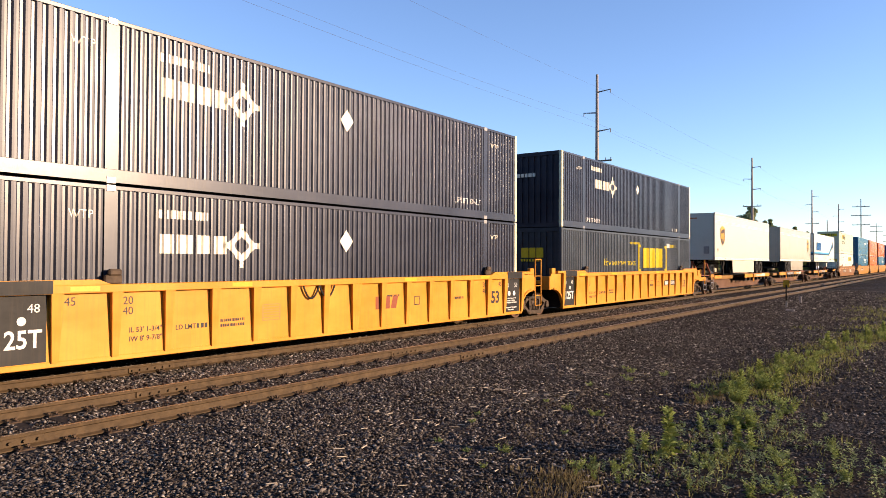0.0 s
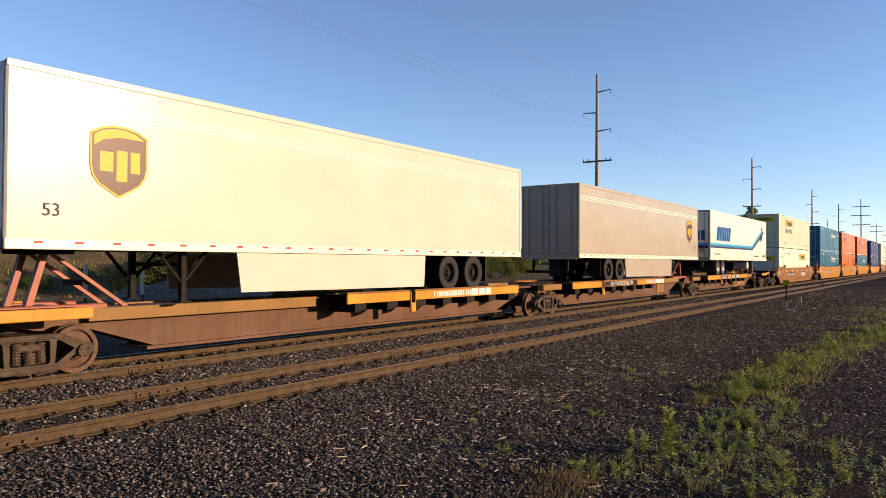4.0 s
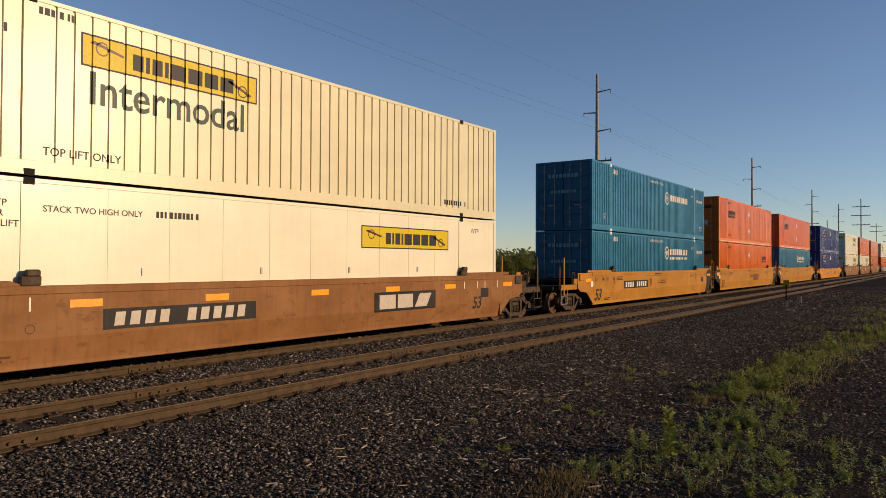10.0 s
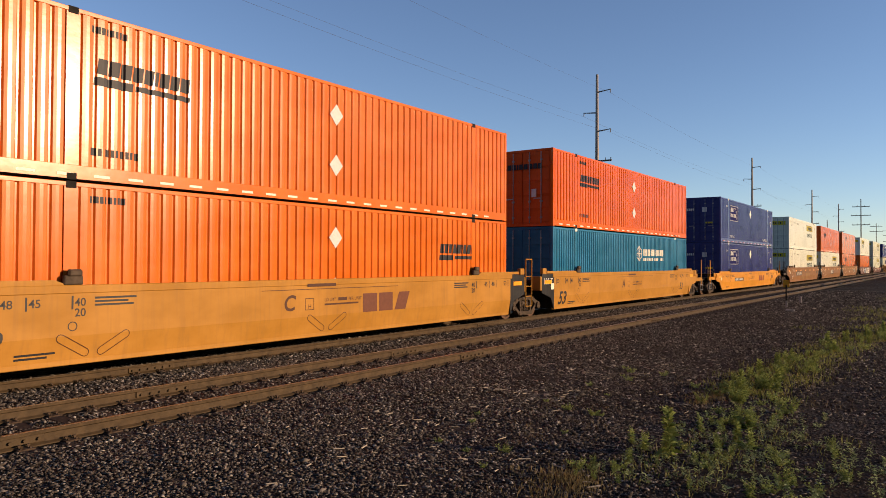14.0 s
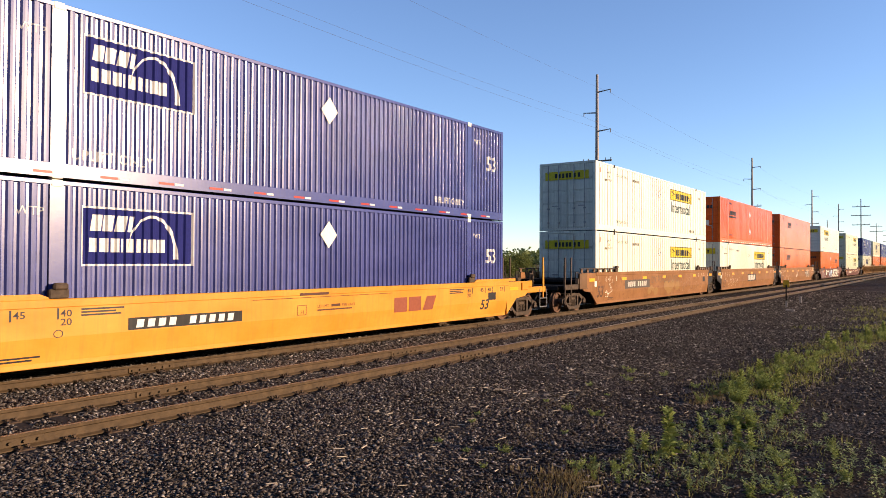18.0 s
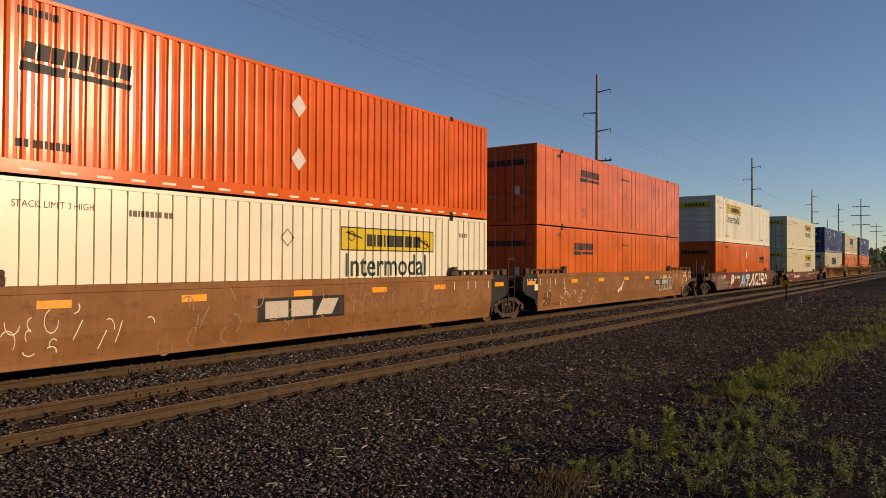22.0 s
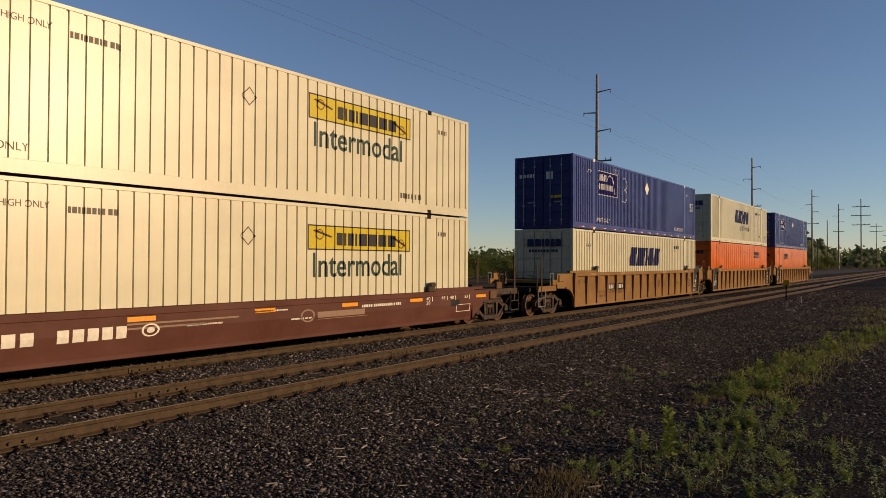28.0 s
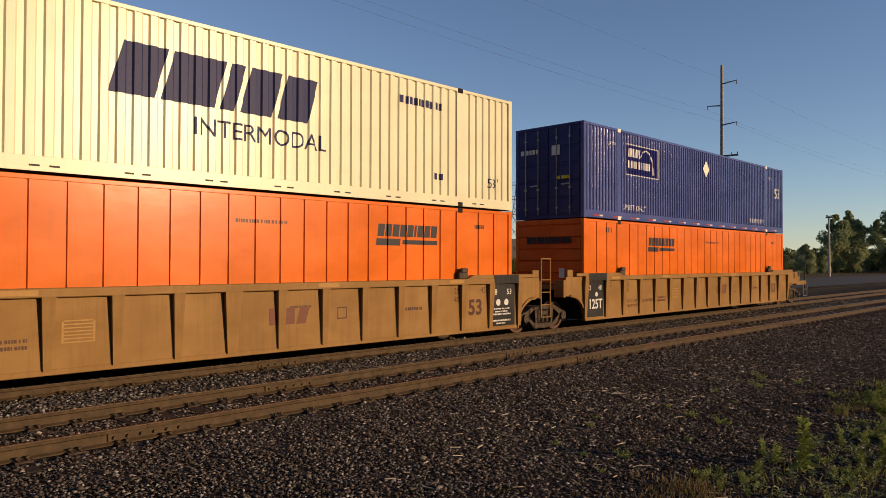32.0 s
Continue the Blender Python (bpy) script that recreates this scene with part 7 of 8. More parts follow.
# ------------------------------------------------------------------ plants
def leaf_material(name, dark, light, rough=0.6):
    m, t, b = nodes_of(name)
    g = t.nodes.new("ShaderNodeNewGeometry")
    tint = ramp(t, g.outputs["Random Per Island"], ((0.0, dark), (1.0, light)))
    t.links.new(tint, b.inputs["Base Color"])
    thin, both = t.nodes.new("ShaderNodeBsdfTranslucent"), t.nodes.new("ShaderNodeMixShader")
    t.links.new(tint, thin.inputs[0])
    both.inputs[0].default_value = 0.4
    t.links.new(b.outputs[0], both.inputs[1])
    t.links.new(thin.outputs[0], both.inputs[2])
    t.links.new(both.outputs[0], t.nodes["Material Output"].inputs[0])
    b.inputs["Roughness"].default_value = rough
    b.inputs["Transmission Weight"].default_value = 0.0
    b.inputs["Specular IOR Level"].default_value = 0.2
    return m


MAT["leaf_tree"] = leaf_material("tree leaves", (0.045, 0.07, 0.022), (0.15, 0.18, 0.06))
MAT["leaf_bush"] = leaf_material("bush leaves", (0.040, 0.060, 0.011), (0.163, 0.181, 0.043))
MAT["leaf_weed"] = leaf_material("weed leaves", (0.10, 0.145, 0.03), (0.43, 0.50, 0.16))
MAT["leaf_grass"] = leaf_material("grass blades", (0.08, 0.10, 0.02), (0.26, 0.25, 0.08))
MAT["leaf_dry"] = leaf_material("dry grass blades", (0.10, 0.075, 0.03), (0.24, 0.19, 0.09))
# paler than the near tree leaves: distance haze is put into the colour
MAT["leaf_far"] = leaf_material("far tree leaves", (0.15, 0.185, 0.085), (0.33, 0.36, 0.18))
MAT["bark"] = rust("bark", (0.07, 0.055, 0.04), 0.9)
MAT["pole_wood"] = rust("weathered pole wood", (0.11, 0.085, 0.065), 0.85)
MAT["board_blue"] = paint("faded blue board", (0.03, 0.10, 0.28), 0.5, 0.3)
MAT["rubble"] = rust("rubble", (0.13, 0.105, 0.085), 0.95, 0.6)
MAT["earth"] = rust("bare earth", (0.11, 0.075, 0.045), 0.95)


def leaves(rng, centres, radii, per, size, flat=1.0):
    """Loose leaf quads on the outer part of a set of lobes."""
    P = []
    for (cx, cy, cz), (rx, ry, rz) in zip(centres, radii):
        d = rng.normal(0, 1, (per, 3))
        d /= np.linalg.norm(d, axis=1)[:, None]
        r = rng.uniform(0.45, 1.05, per)[:, None]
        P.append(np.array((cx, cy, cz)) + d * r * np.array((rx, ry, rz)))
    P = np.concatenate(P)
    n = len(P)
    a = rng.normal(0, 1, (n, 3))
    a /= np.linalg.norm(a, axis=1)[:, None]
    b = np.cross(a, rng.normal(0, 1, (n, 3)))
    b /= np.linalg.norm(b, axis=1)[:, None]
    s = (size * rng.uniform(0.6, 1.4, n))[:, None]
    quad = np.stack([P - a * s, P + b * s * 0.55, P + a * s, P - b * s * 0.55], 1)
    return quad.reshape(-1, 3)


def quads_to_mesh(name, verts, material):
    me = bpy.data.meshes.new(name)
    n = len(verts) // 4
    me.vertices.add(len(verts))
    me.vertices.foreach_set("co", verts.astype(np.float32).ravel())
    me.loops.add(len(verts))
    me.loops.foreach_set("vertex_index", np.arange(len(verts), dtype=np.int32))
    me.polygons.add(n)
    me.polygons.foreach_set("loop_start", np.arange(0, len(verts), 4, dtype=np.int32))
    me.update(calc_edges=True)
    me.materials.append(MAT[material])
    return me


def make_tree(seed, tall, wide, lobes, per, leaf, label, crown_from=0.25, sparse=False, material="leaf_tree"):
    rng = np.random.default_rng(seed)
    t = thing("tree", label, "tree", "trees beyond the tracks")
    rnd = random.Random(seed)
    centres, radii, limbs = [], [], []
    for k in range(lobes):
        f = (k + 0.5) / lobes
        zz = tall * (crown_from + (0.93 - crown_from) * f)
        spread = wide * (0.95 - 0.75 * abs(f - 0.35)) * (0.5 if f > 0.85 else 1)
        a = rnd.uniform(0, 6.28)
        rr = spread * rnd.uniform(0.25, 0.75)
        c = (rr * math.cos(a), rr * math.sin(a), zz)
        q = spread * rnd.uniform(0.35, 0.6)
        centres.append(c)
        radii.append((q, q, q * rnd.uniform(0.6, 0.9)))
        limbs.append(c)

    def trunk(bm):
        rod(bm, (0, 0, -0.4), (0.1, 0, tall * 0.5), tall * 0.022, 8, tall * 0.013)
        rod(bm, (0.1, 0, tall * 0.5), (0.0, 0.1, tall * 0.93), tall * 0.013, 7, tall * 0.003)
        for c in limbs:
            z0 = max(tall * 0.15, c[2] - tall * 0.16)
            rod(bm, (0.05, 0, z0), c, tall * 0.006, 5, tall * 0.002)
    part("trunk", trunk, "bark", t)
    crown = new("crown", quads_to_mesh("crown", leaves(rng, centres, radii, per, leaf), material))
    crown.parent = t
    return t


def make_bush(seed, tall, wide, lobes, per, leaf, label):
    rng = np.random.default_rng(seed)
    rnd = random.Random(seed)
    b = thing("bush", label, "bush", "bushes behind the tracks")
    centres, radii = [], []
    for k in range(lobes):
        a, rr = rnd.uniform(0, 6.28), wide * math.sqrt(rnd.random())
        h = tall * (1 - 0.5 * (rr / wide) ** 2) * rnd.uniform(0.6, 1.0)
        q = rnd.uniform(0.16, 0.34) * tall
        centres.append((rr * math.cos(a), rr * math.sin(a), max(q * 0.6, h - q * 0.7)))
        radii.append((q * 1.2, q * 1.2, q * 0.8))
    crown = new("foliage", quads_to_mesh("foliage", leaves(rng, centres, radii, per, leaf), "leaf_bush"))
    crown.parent = b
    for c in centres[::3]:
        part("stem", lambda bm: rod(bm, (0.1 * c[0], 0.1 * c[1], -0.3), c, 0.05, 5, 0.015), "bark", b)
    return b


def ground_at(x, y):
    return height(x, y)


def put(ob, x, y, turn=0.0, z=None):
    ob.location = (x, y, ground_at(x, y) if z is None else z)
    ob.rotation_euler = (0, 0, turn)
    return ob


# trees far along the line, with haze in their leaf colour
rnd = random.Random(2)
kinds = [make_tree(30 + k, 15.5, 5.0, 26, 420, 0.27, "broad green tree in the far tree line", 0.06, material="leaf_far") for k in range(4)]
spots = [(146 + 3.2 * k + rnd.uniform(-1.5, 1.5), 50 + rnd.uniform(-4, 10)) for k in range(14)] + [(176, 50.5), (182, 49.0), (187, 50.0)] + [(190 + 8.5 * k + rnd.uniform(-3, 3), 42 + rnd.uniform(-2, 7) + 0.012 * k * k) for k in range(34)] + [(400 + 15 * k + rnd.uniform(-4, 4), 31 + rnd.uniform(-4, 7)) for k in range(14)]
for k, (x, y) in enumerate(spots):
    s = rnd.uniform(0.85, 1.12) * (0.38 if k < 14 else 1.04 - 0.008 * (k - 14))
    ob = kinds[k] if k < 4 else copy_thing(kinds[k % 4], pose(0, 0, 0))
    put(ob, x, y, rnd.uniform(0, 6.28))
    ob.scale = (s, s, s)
# trees out of sight that shade the line far ahead
kinds = [make_tree(60 + k, 20.0, 6.5, 20, 330, 0.5, "tall green tree standing beside the railway land", 0.1) for k in range(2)]
for k, (x, y) in enumerate(((101, -44), (112, -47), (124, -43), (137, -48), (150, -44), (165, -47), (181, -45), (199, -46), (106, -58), (130, -60), (72, -47), (80, -44), (88, -46), (66, -50), (97, -52), (118, -53), (144, -52), (158, -55), (173, -52), (190, -54), (210, -48), (224, -50), (240, -47), (258, -50), (276, -48), (296, -50))):
    ob = kinds[k] if k < 2 else copy_thing(kinds[k % 2], pose(0, 0, 0))
    put(ob, x, y, rnd.uniform(0, 6.28))
    ob.scale = (0.62, 0.62, 0.60) if x < 95 else (0.72, 0.72, 0.66)
# low trees near the right of the yard, out of sight, whose shade falls on the far weeds
for x, y in ((38, -27), (43, -29), (49, -28), (55, -30), (61, -29)):
    ob = copy_thing(kinds[int(x) % 2], pose(0, 0, 0))
    put(ob, x, y, rnd.uniform(0, 6.28))
    ob.scale = (0.36, 0.36, 0.36)
# unseen woods behind the train and near side, added to block low sky light
rnd = random.Random(77)
for k in range(64):
    f = k / 63
    if k < 34:
        x, y = -34 - 26 * (k % 2) + rnd.uniform(-5, 5), -62 + 122 * (k / 33) + rnd.uniform(-3, 3)
        if 3 < y < 18:
            x -= 60
    else:
        x, y = -46 + 48 * ((k - 34) / 29) + rnd.uniform(-3, 3), -50 - 16 * (k % 2) + rnd.uniform(-4, 4)
    ob = copy_thing(kinds[k % 2], pose(0, 0, 0))
    put(ob, x, y, rnd.uniform(0, 6.28))
    s = rnd.uniform(0.8, 1.15)
    ob.scale = (s, s, s)
# single thin tree and bushes behind the tracks
put(make_tree(71, 4.2, 1.7, 22, 130, 0.08, "slender young tree with open crown on the bank", 0.1, material="leaf_bush"), 40.4, 67.9)
put(make_tree(72, 2.6, 2.0, 14, 260, 0.10, "low rounded tree on the bank", 0.2, material="leaf_bush"), 29.2, 68.5)
put(make_tree(73, 2.5, 1.9, 14, 260, 0.10, "low rounded tree on the bank", 0.2, material="leaf_bush"), 38.2, 69.0)
kinds = [make_bush(80 + k, 4.2, 2.6, 26, 520, 0.085, "dense leafy green bush behind the tracks") for k in range(3)]
bush_spots = [(27.2, 42.2, 0.92), (29.9, 44.0, 1.01), (32.1, 42.5, 0.94), (34.7, 44.4, 1.03), (37.1, 43.4, 0.97), (39.5, 44.4, 0.99), (42.2, 43.8, 0.83), (45.2, 44.8, 0.75), (48.2, 44.3, 0.78), (51.6, 45.3, 0.78), (55.0, 45.7, 0.74), (58.9, 46.2, 0.78), (63.4, 47.2, 0.83), (68.3, 48.2, 0.87), (11.8, 45.4, 0.41), (15.9, 47.6, 0.28), (8.5, 48.6, 0.51), (22.3, 48.8, 0.28), (75.3, 50.1, 0.83), (83.2, 51.1, 0.92), (92.1, 53.1, 1.01)]
bush_spots += [(190 + 7.5 * k, 40.0 + 3.0 * math.sin(k * 1.7), 1.1 + 0.3 * math.sin(k * 2.3)) for k in range(16)]
for k, (x, y, s) in enumerate(bush_spots):
    ob = kinds[k] if k < 3 else copy_thing(kinds[k % 3], pose(0, 0, 0))
    put(ob, x, y, rnd.uniform(0, 6.28))
    ob.scale = (s * 1.1, s * 1.1, s)


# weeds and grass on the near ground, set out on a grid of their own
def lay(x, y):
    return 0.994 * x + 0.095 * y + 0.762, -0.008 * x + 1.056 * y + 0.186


def blade(rng, n, x, y, spread, tall, wide, lean=0.5):
    """Narrow leaning blades as bent quads."""
    px, py = x + rng.normal(0, spread, n), y + rng.normal(0, spread, n)
    a = rng.uniform(0, 2 * np.pi, n)
    h = tall * rng.uniform(0.4, 1.1, n)
    l = h * lean * rng.uniform(0.2, 1.2, n)
    w = wide * rng.uniform(0.6, 1.3, n)
    zb = np.array([height(i, j) for i, j in zip(px, py)])
    dx, dy, sx, sy = np.cos(a), np.sin(a), -np.sin(a), np.cos(a)
    A = np.stack([px - sx * w, py - sy * w, zb], 1)
    B = np.stack([px + sx * w, py + sy * w, zb], 1)
    C = np.stack([px + dx * l * 0.45 + sx * w * 0.8, py + dy * l * 0.45 + sy * w * 0.8, zb + h * 0.65], 1)
    D = np.stack([px + dx * l, py + dy * l, zb + h], 1)
    return np.stack([A, B, C, D], 1).reshape(-1, 3)


def grass_patch(name, label, seed, spots, material):
    rng = np.random.default_rng(seed)
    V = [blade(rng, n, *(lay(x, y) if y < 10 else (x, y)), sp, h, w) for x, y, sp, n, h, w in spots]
    return tagged(new(name, quads_to_mesh(name, np.concatenate(V), material)), label, "grass", kind="stuff")


bank = np.random.default_rng(18)
clumps = [(bank.uniform(8, 50), bank.uniform(44, 62), 0.45, 34, bank.uniform(0.12, 0.34), 0.02) for _ in range(420)]
grass_patch("bank_scrub", "dry scrub and grass on the earth bank", 15, clumps[:230], "leaf_dry")
grass_patch("bank_grass", "green tufts on the earth bank", 16, clumps[230:], "leaf_grass")
rng = np.random.default_rng(8)
tufts = []
for k in range(36):
    u = rng.random()
    x = 5.6 + 3.4 * u + rng.normal(0, 0.3)
    y = 2.55 - 1.75 * u * rng.random() - 0.9 * rng.random()
    tufts.append((x, max(0.25, y), 0.10, 12, 0.09, 0.005))
for k in range(230):
    u = rng.random()
    x = 10.9 + 16 * u ** 1.2
    y = 2.5 - 1.1 * u ** 1.3 + rng.normal(0, 0.36)
    tufts.append((x, y, 0.20, 22, 0.11, 0.005))
for k in range(44):
    u = rng.random()
    tufts.append((24 + 26 * u, 1.6 + rng.normal(0, 0.7) + 0.6 * u, 0.35, 34, 0.13, 0.012))
grass_patch("grass", "patchy green grass growing through the gravel", 5, tufts, "leaf_grass")
dry = [(5.15 + rng.normal(0, 0.25), 2.75 + rng.normal(0, 0.16), 0.10, 26, 0.08, 0.003) for _ in range(34)]
dry += [(rng.uniform(4.5, 14), rng.uniform(1.2, 5.0), 0.12, 12, 0.05, 0.003) for _ in range(90)]
dry += [(10.4 + rng.normal(0, 0.4), 2.78 + rng.normal(0, 0.15), 0.1, 22, 0.08, 0.003) for _ in range(22)]
grass_patch("dry_grass", "dry straw-coloured grass tufts on the gravel", 6, dry, "leaf_dry")


def weed_kind(seed, tall, stems, leaves_n, leaf, spread, label):
    """A weed: one or more stems with whorls of narrow leaves."""
    rng = np.random.default_rng(seed)
    w = thing("weed", label, "weed", "weeds on the gravel")
    Q = []
    for n in range(stems):
        b = rng.uniform(0, 6.28)
        out = spread * math.sqrt(rng.random()) if stems > 1 else 0.0
        foot = np.array((0.25 * out * math.cos(b), 0.25 * out * math.sin(b), -0.03))
        high = tall * (rng.uniform(0.55, 1.05) if stems > 1 else 1.0)
        tip = np.array((out * math.cos(b), out * math.sin(b), high)) + np.append(rng.normal(0, 0.02, 2), 0)
        part("stem", lambda bm: rod(bm, tuple(foot), tuple(tip), 0.005, 5, 0.002), "leaf_weed", w)
        for k in range(leaves_n):
            f = (k + 0.8) / leaves_n
            a = k * 2.4 + rng.uniform(-0.5, 0.5)
            L = leaf * (1.15 - 0.65 * f) * rng.uniform(0.6, 1.25)
            p = foot + (tip - foot) * f
            d = np.array((math.cos(a), math.sin(a), 0))
            s = np.array((-math.sin(a), math.cos(a), rng.uniform(-0.6, 0.6))) * L * 0.24
            up = np.array((0, 0, 1.0))
            m = p + d * L * 0.5 + up * L * (0.25 + 0.3 * f)
            e = p + d * L + up * L * (0.0 + 0.6 * f)
            Q += [p, m - s, e, m + s]
    ob = new("foliage", quads_to_mesh("foliage", np.array(Q), "leaf_weed"))
    ob.parent = w
    return w


kinds = [weed_kind(90, 0.42, 1, 110, 0.11, 0, "tall upright green weed with narrow leaves"), weed_kind(91, 0.30, 12, 26, 0.075, 0.24, "bushy yellow-green weed growing in gravel"), weed_kind(92, 0.14, 9, 14, 0.075, 0.20, "low spreading green weed"), weed_kind(93, 0.26, 5, 28, 0.065, 0.10, "slim many-stemmed green weed")]
rnd = random.Random(33)
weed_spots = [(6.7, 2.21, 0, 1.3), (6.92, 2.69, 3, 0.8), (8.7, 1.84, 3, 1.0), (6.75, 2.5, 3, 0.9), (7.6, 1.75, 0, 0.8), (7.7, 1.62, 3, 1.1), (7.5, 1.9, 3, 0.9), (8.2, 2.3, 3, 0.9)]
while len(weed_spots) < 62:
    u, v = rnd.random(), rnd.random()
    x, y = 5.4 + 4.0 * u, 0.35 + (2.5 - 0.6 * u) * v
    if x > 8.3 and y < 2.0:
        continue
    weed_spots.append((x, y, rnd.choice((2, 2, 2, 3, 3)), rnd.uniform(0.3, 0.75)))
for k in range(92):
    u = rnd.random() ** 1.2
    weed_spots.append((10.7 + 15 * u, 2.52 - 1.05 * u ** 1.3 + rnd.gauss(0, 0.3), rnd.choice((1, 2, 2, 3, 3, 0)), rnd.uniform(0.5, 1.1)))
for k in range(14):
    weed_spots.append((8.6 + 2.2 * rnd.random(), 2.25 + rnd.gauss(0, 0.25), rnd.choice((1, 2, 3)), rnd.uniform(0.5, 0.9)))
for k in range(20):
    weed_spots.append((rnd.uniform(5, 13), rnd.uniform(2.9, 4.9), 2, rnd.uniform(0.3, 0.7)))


def low_cover(seed, count):
    """Small leafy rosettes too many to count, thick near the eye and thinning out."""
    rng = np.random.default_rng(seed)
    Q = []
    while len(Q) < count * 40:
        x, y = rng.uniform(5.6, 10.2), rng.uniform(0.3, 2.6)
        thick = 0.5 + 0.5 * noise.noise((x * 1.3, y * 1.3, 4)) - 0.10 * max(0, x - 8.5) - 0.25 * max(0, y - 2.0)
        if rng.random() > max(0.05, thick) or (x > 8.4 and y < 1.15):
            continue
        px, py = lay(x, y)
        foot, high = np.array((px, py, height(px, py))), rng.uniform(0.03, 0.13)
        for k in range(10):
            a, f = k * 2.4 + rng.uniform(-0.6, 0.6), (k + 1) / 10
            L = rng.uniform(0.025, 0.06)
            d, side = np.array((math.cos(a), math.sin(a), 0)), np.array((-math.sin(a), math.cos(a), rng.uniform(-0.5, 0.5)))
            root = foot + np.array((0, 0, high * f))
            m = root + d * L * 0.5 + np.array((0, 0, L * 0.35))
            Q += [root, m - side * L * 0.2, root + d * L + np.array((0, 0, L * rng.uniform(-0.1, 0.5))), m + side * L * 0.2]
    tagged(new("low_weeds", quads_to_mesh("low_weeds", np.array(Q), "leaf_low")), "low leafy green weeds spreading over the gravel", "weeds", kind="stuff")


MAT["leaf_low"] = leaf_material("low weed leaves", (0.08, 0.115, 0.035), (0.36, 0.42, 0.19))
low_cover(41, 300)
used = set()
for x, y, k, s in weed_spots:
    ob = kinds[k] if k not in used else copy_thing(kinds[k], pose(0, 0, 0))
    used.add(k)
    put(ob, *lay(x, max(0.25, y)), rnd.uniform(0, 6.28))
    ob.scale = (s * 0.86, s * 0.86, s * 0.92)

# ------------------------------------------------------------------ poles, wires, signs
POLES = ((86.9, 37.5), (176.4, 37.5), (264.8, 37.5), (334.5, 37.5))


def steel_pole(x, y, tall=26.75):
    p = thing("power_pole", "tall steel power pole with short side arms", "utility pole", "power poles along the railway", at=(x, y, 0))
    part("shaft", lambda bm: rod(bm, (0, 0, -0.5), (0, 0, tall), 0.36, 14, 0.17), "galv_dull", p)
    for z, s in ((24.4, -1), (21.7, 1), (19.25, -1)):
        part("arm", lambda bm: (rod(bm, (0, 0, z), (0, s * 1.9, z + 0.18), 0.10, 8, 0.05), rod(bm, (0, s * 1.85, z + 0.15), (0, s * 1.85, z - 0.25), 0.06, 6)), "galv_dull", p)
    part("cross_arm", lambda bm: (box(bm, -0.08, 0.08, -2.0, 2.0, 15.25, 15.45), [rod(bm, (0, yy, 15.45), (0, yy, 15.75), 0.05, 6) for yy in (-1.9, -1.2, 1.2, 1.9)]), "pole_wood", p)
    return p


MAT["pole_pale"] = rust("bleached pole wood", (0.36, 0.31, 0.25), 0.85)
MAT["galv_dull"] = plain("dull grey pole steel", (0.20, 0.18, 0.17), 0.6, 0.3)
for x, y in POLES:
    steel_pole(x, y)


def wood_pole(x, y, tall, arms, label, r=0.20, wood="pole_wood"):
    p = thing("utility_pole", label, "utility pole", "wooden poles along the railway", at=(x, y, 0))
    part("shaft", lambda bm: rod(bm, (0, 0, -0.5), (0, 0, tall), r, 10, r * 0.65), wood, p)
    for z, w in arms:
        part("cross_arm", lambda bm: (box(bm, -0.09, 0.09, -w, w, z - 0.1, z + 0.1), [rod(bm, (0, yy, z + 0.1), (0, yy, z + 0.4), 0.05, 6) for yy in (-w + 0.1, -w * 0.4, w * 0.4, w - 0.1)]), "pole_wood", p)
    return p


wood_pole(252, 22.2, 21.9, ((19.6, 2.3), (16.9, 2.7), (14.0, 2.4)), "dark wooden pole with three cross arms")
wood_pole(410, 29.6, 22.0, ((20.5, 2.6), (18.0, 2.8)), "distant wooden pole with cross arms")
wood_pole(470, 28.0, 23.0, ((20.5, 2.6), (18.0, 2.8), (14.5, 2.6)), "distant wooden pole with cross arms")
wood_pole(300, 37.4, 18.2, (), "bare grey wooden utility pole")
wood_pole(262, 35.5, 9.5, (), "bare grey wooden utility pole")
wood_pole(121.2, 35.4, 9.4, ((9.2, 0.45),), "short pale wooden pole with a small arm", 0.2, "pole_pale")
wood_pole(41.5, 38.5, 11.7, (), "slender dark wooden pole behind bushes", 0.09)


def wire(name, a, b, sag, r=0.02, label="thin dark overhead power line"):
    cu_pts = []
    n = 14
    for i in range(n + 1):
        f = i / n
        p = Vector(a).lerp(Vector(b), f)
        p.z -= sag * 4 * f * (1 - f)
        cu_pts.append(p)
    bm = bmesh.new()
    side = (Vector(b) - Vector(a)).cross(Vector((0, 0, 1))).normalized()
    rings = [[bm.verts.new(p + side * r * math.cos(q) + Vector((0, 0, r * math.sin(q)))) for q in (0, 1.571, 3.142, 4.712)] for p in cu_pts]
    for u, v in zip(rings, rings[1:]):
        for k in range(4):
            bm.faces.new((u[k], u[(k + 1) % 4], v[(k + 1) % 4], v[k]))
    me = bpy.data.meshes.new(name)
    bm.to_mesh(me)
    bm.free()
    me.materials.append(MAT["cable"])
    return tagged(new(name, me), label, "cable", "overhead lines")


MAT["cable"] = plain("cable", (0.10, 0.10, 0.11), 0.5, 0.3)
line = [(-2.5, 37.5)] + list(POLES)
for (xa, ya), (xb, yb) in zip(line, line[1:]):
    for z, s in ((24.1, -1.85), (21.4, 1.85), (18.95, -1.85)):
        wire("power_line", (xa, ya + s, z), (xb, yb + s, z), 0.7, 0.008)
wire("power_line", (-55, 120.4, 20.5), (203.4, 163.5, 28.85), 3.0, 0.05, "distant overhead line with spaced markers")


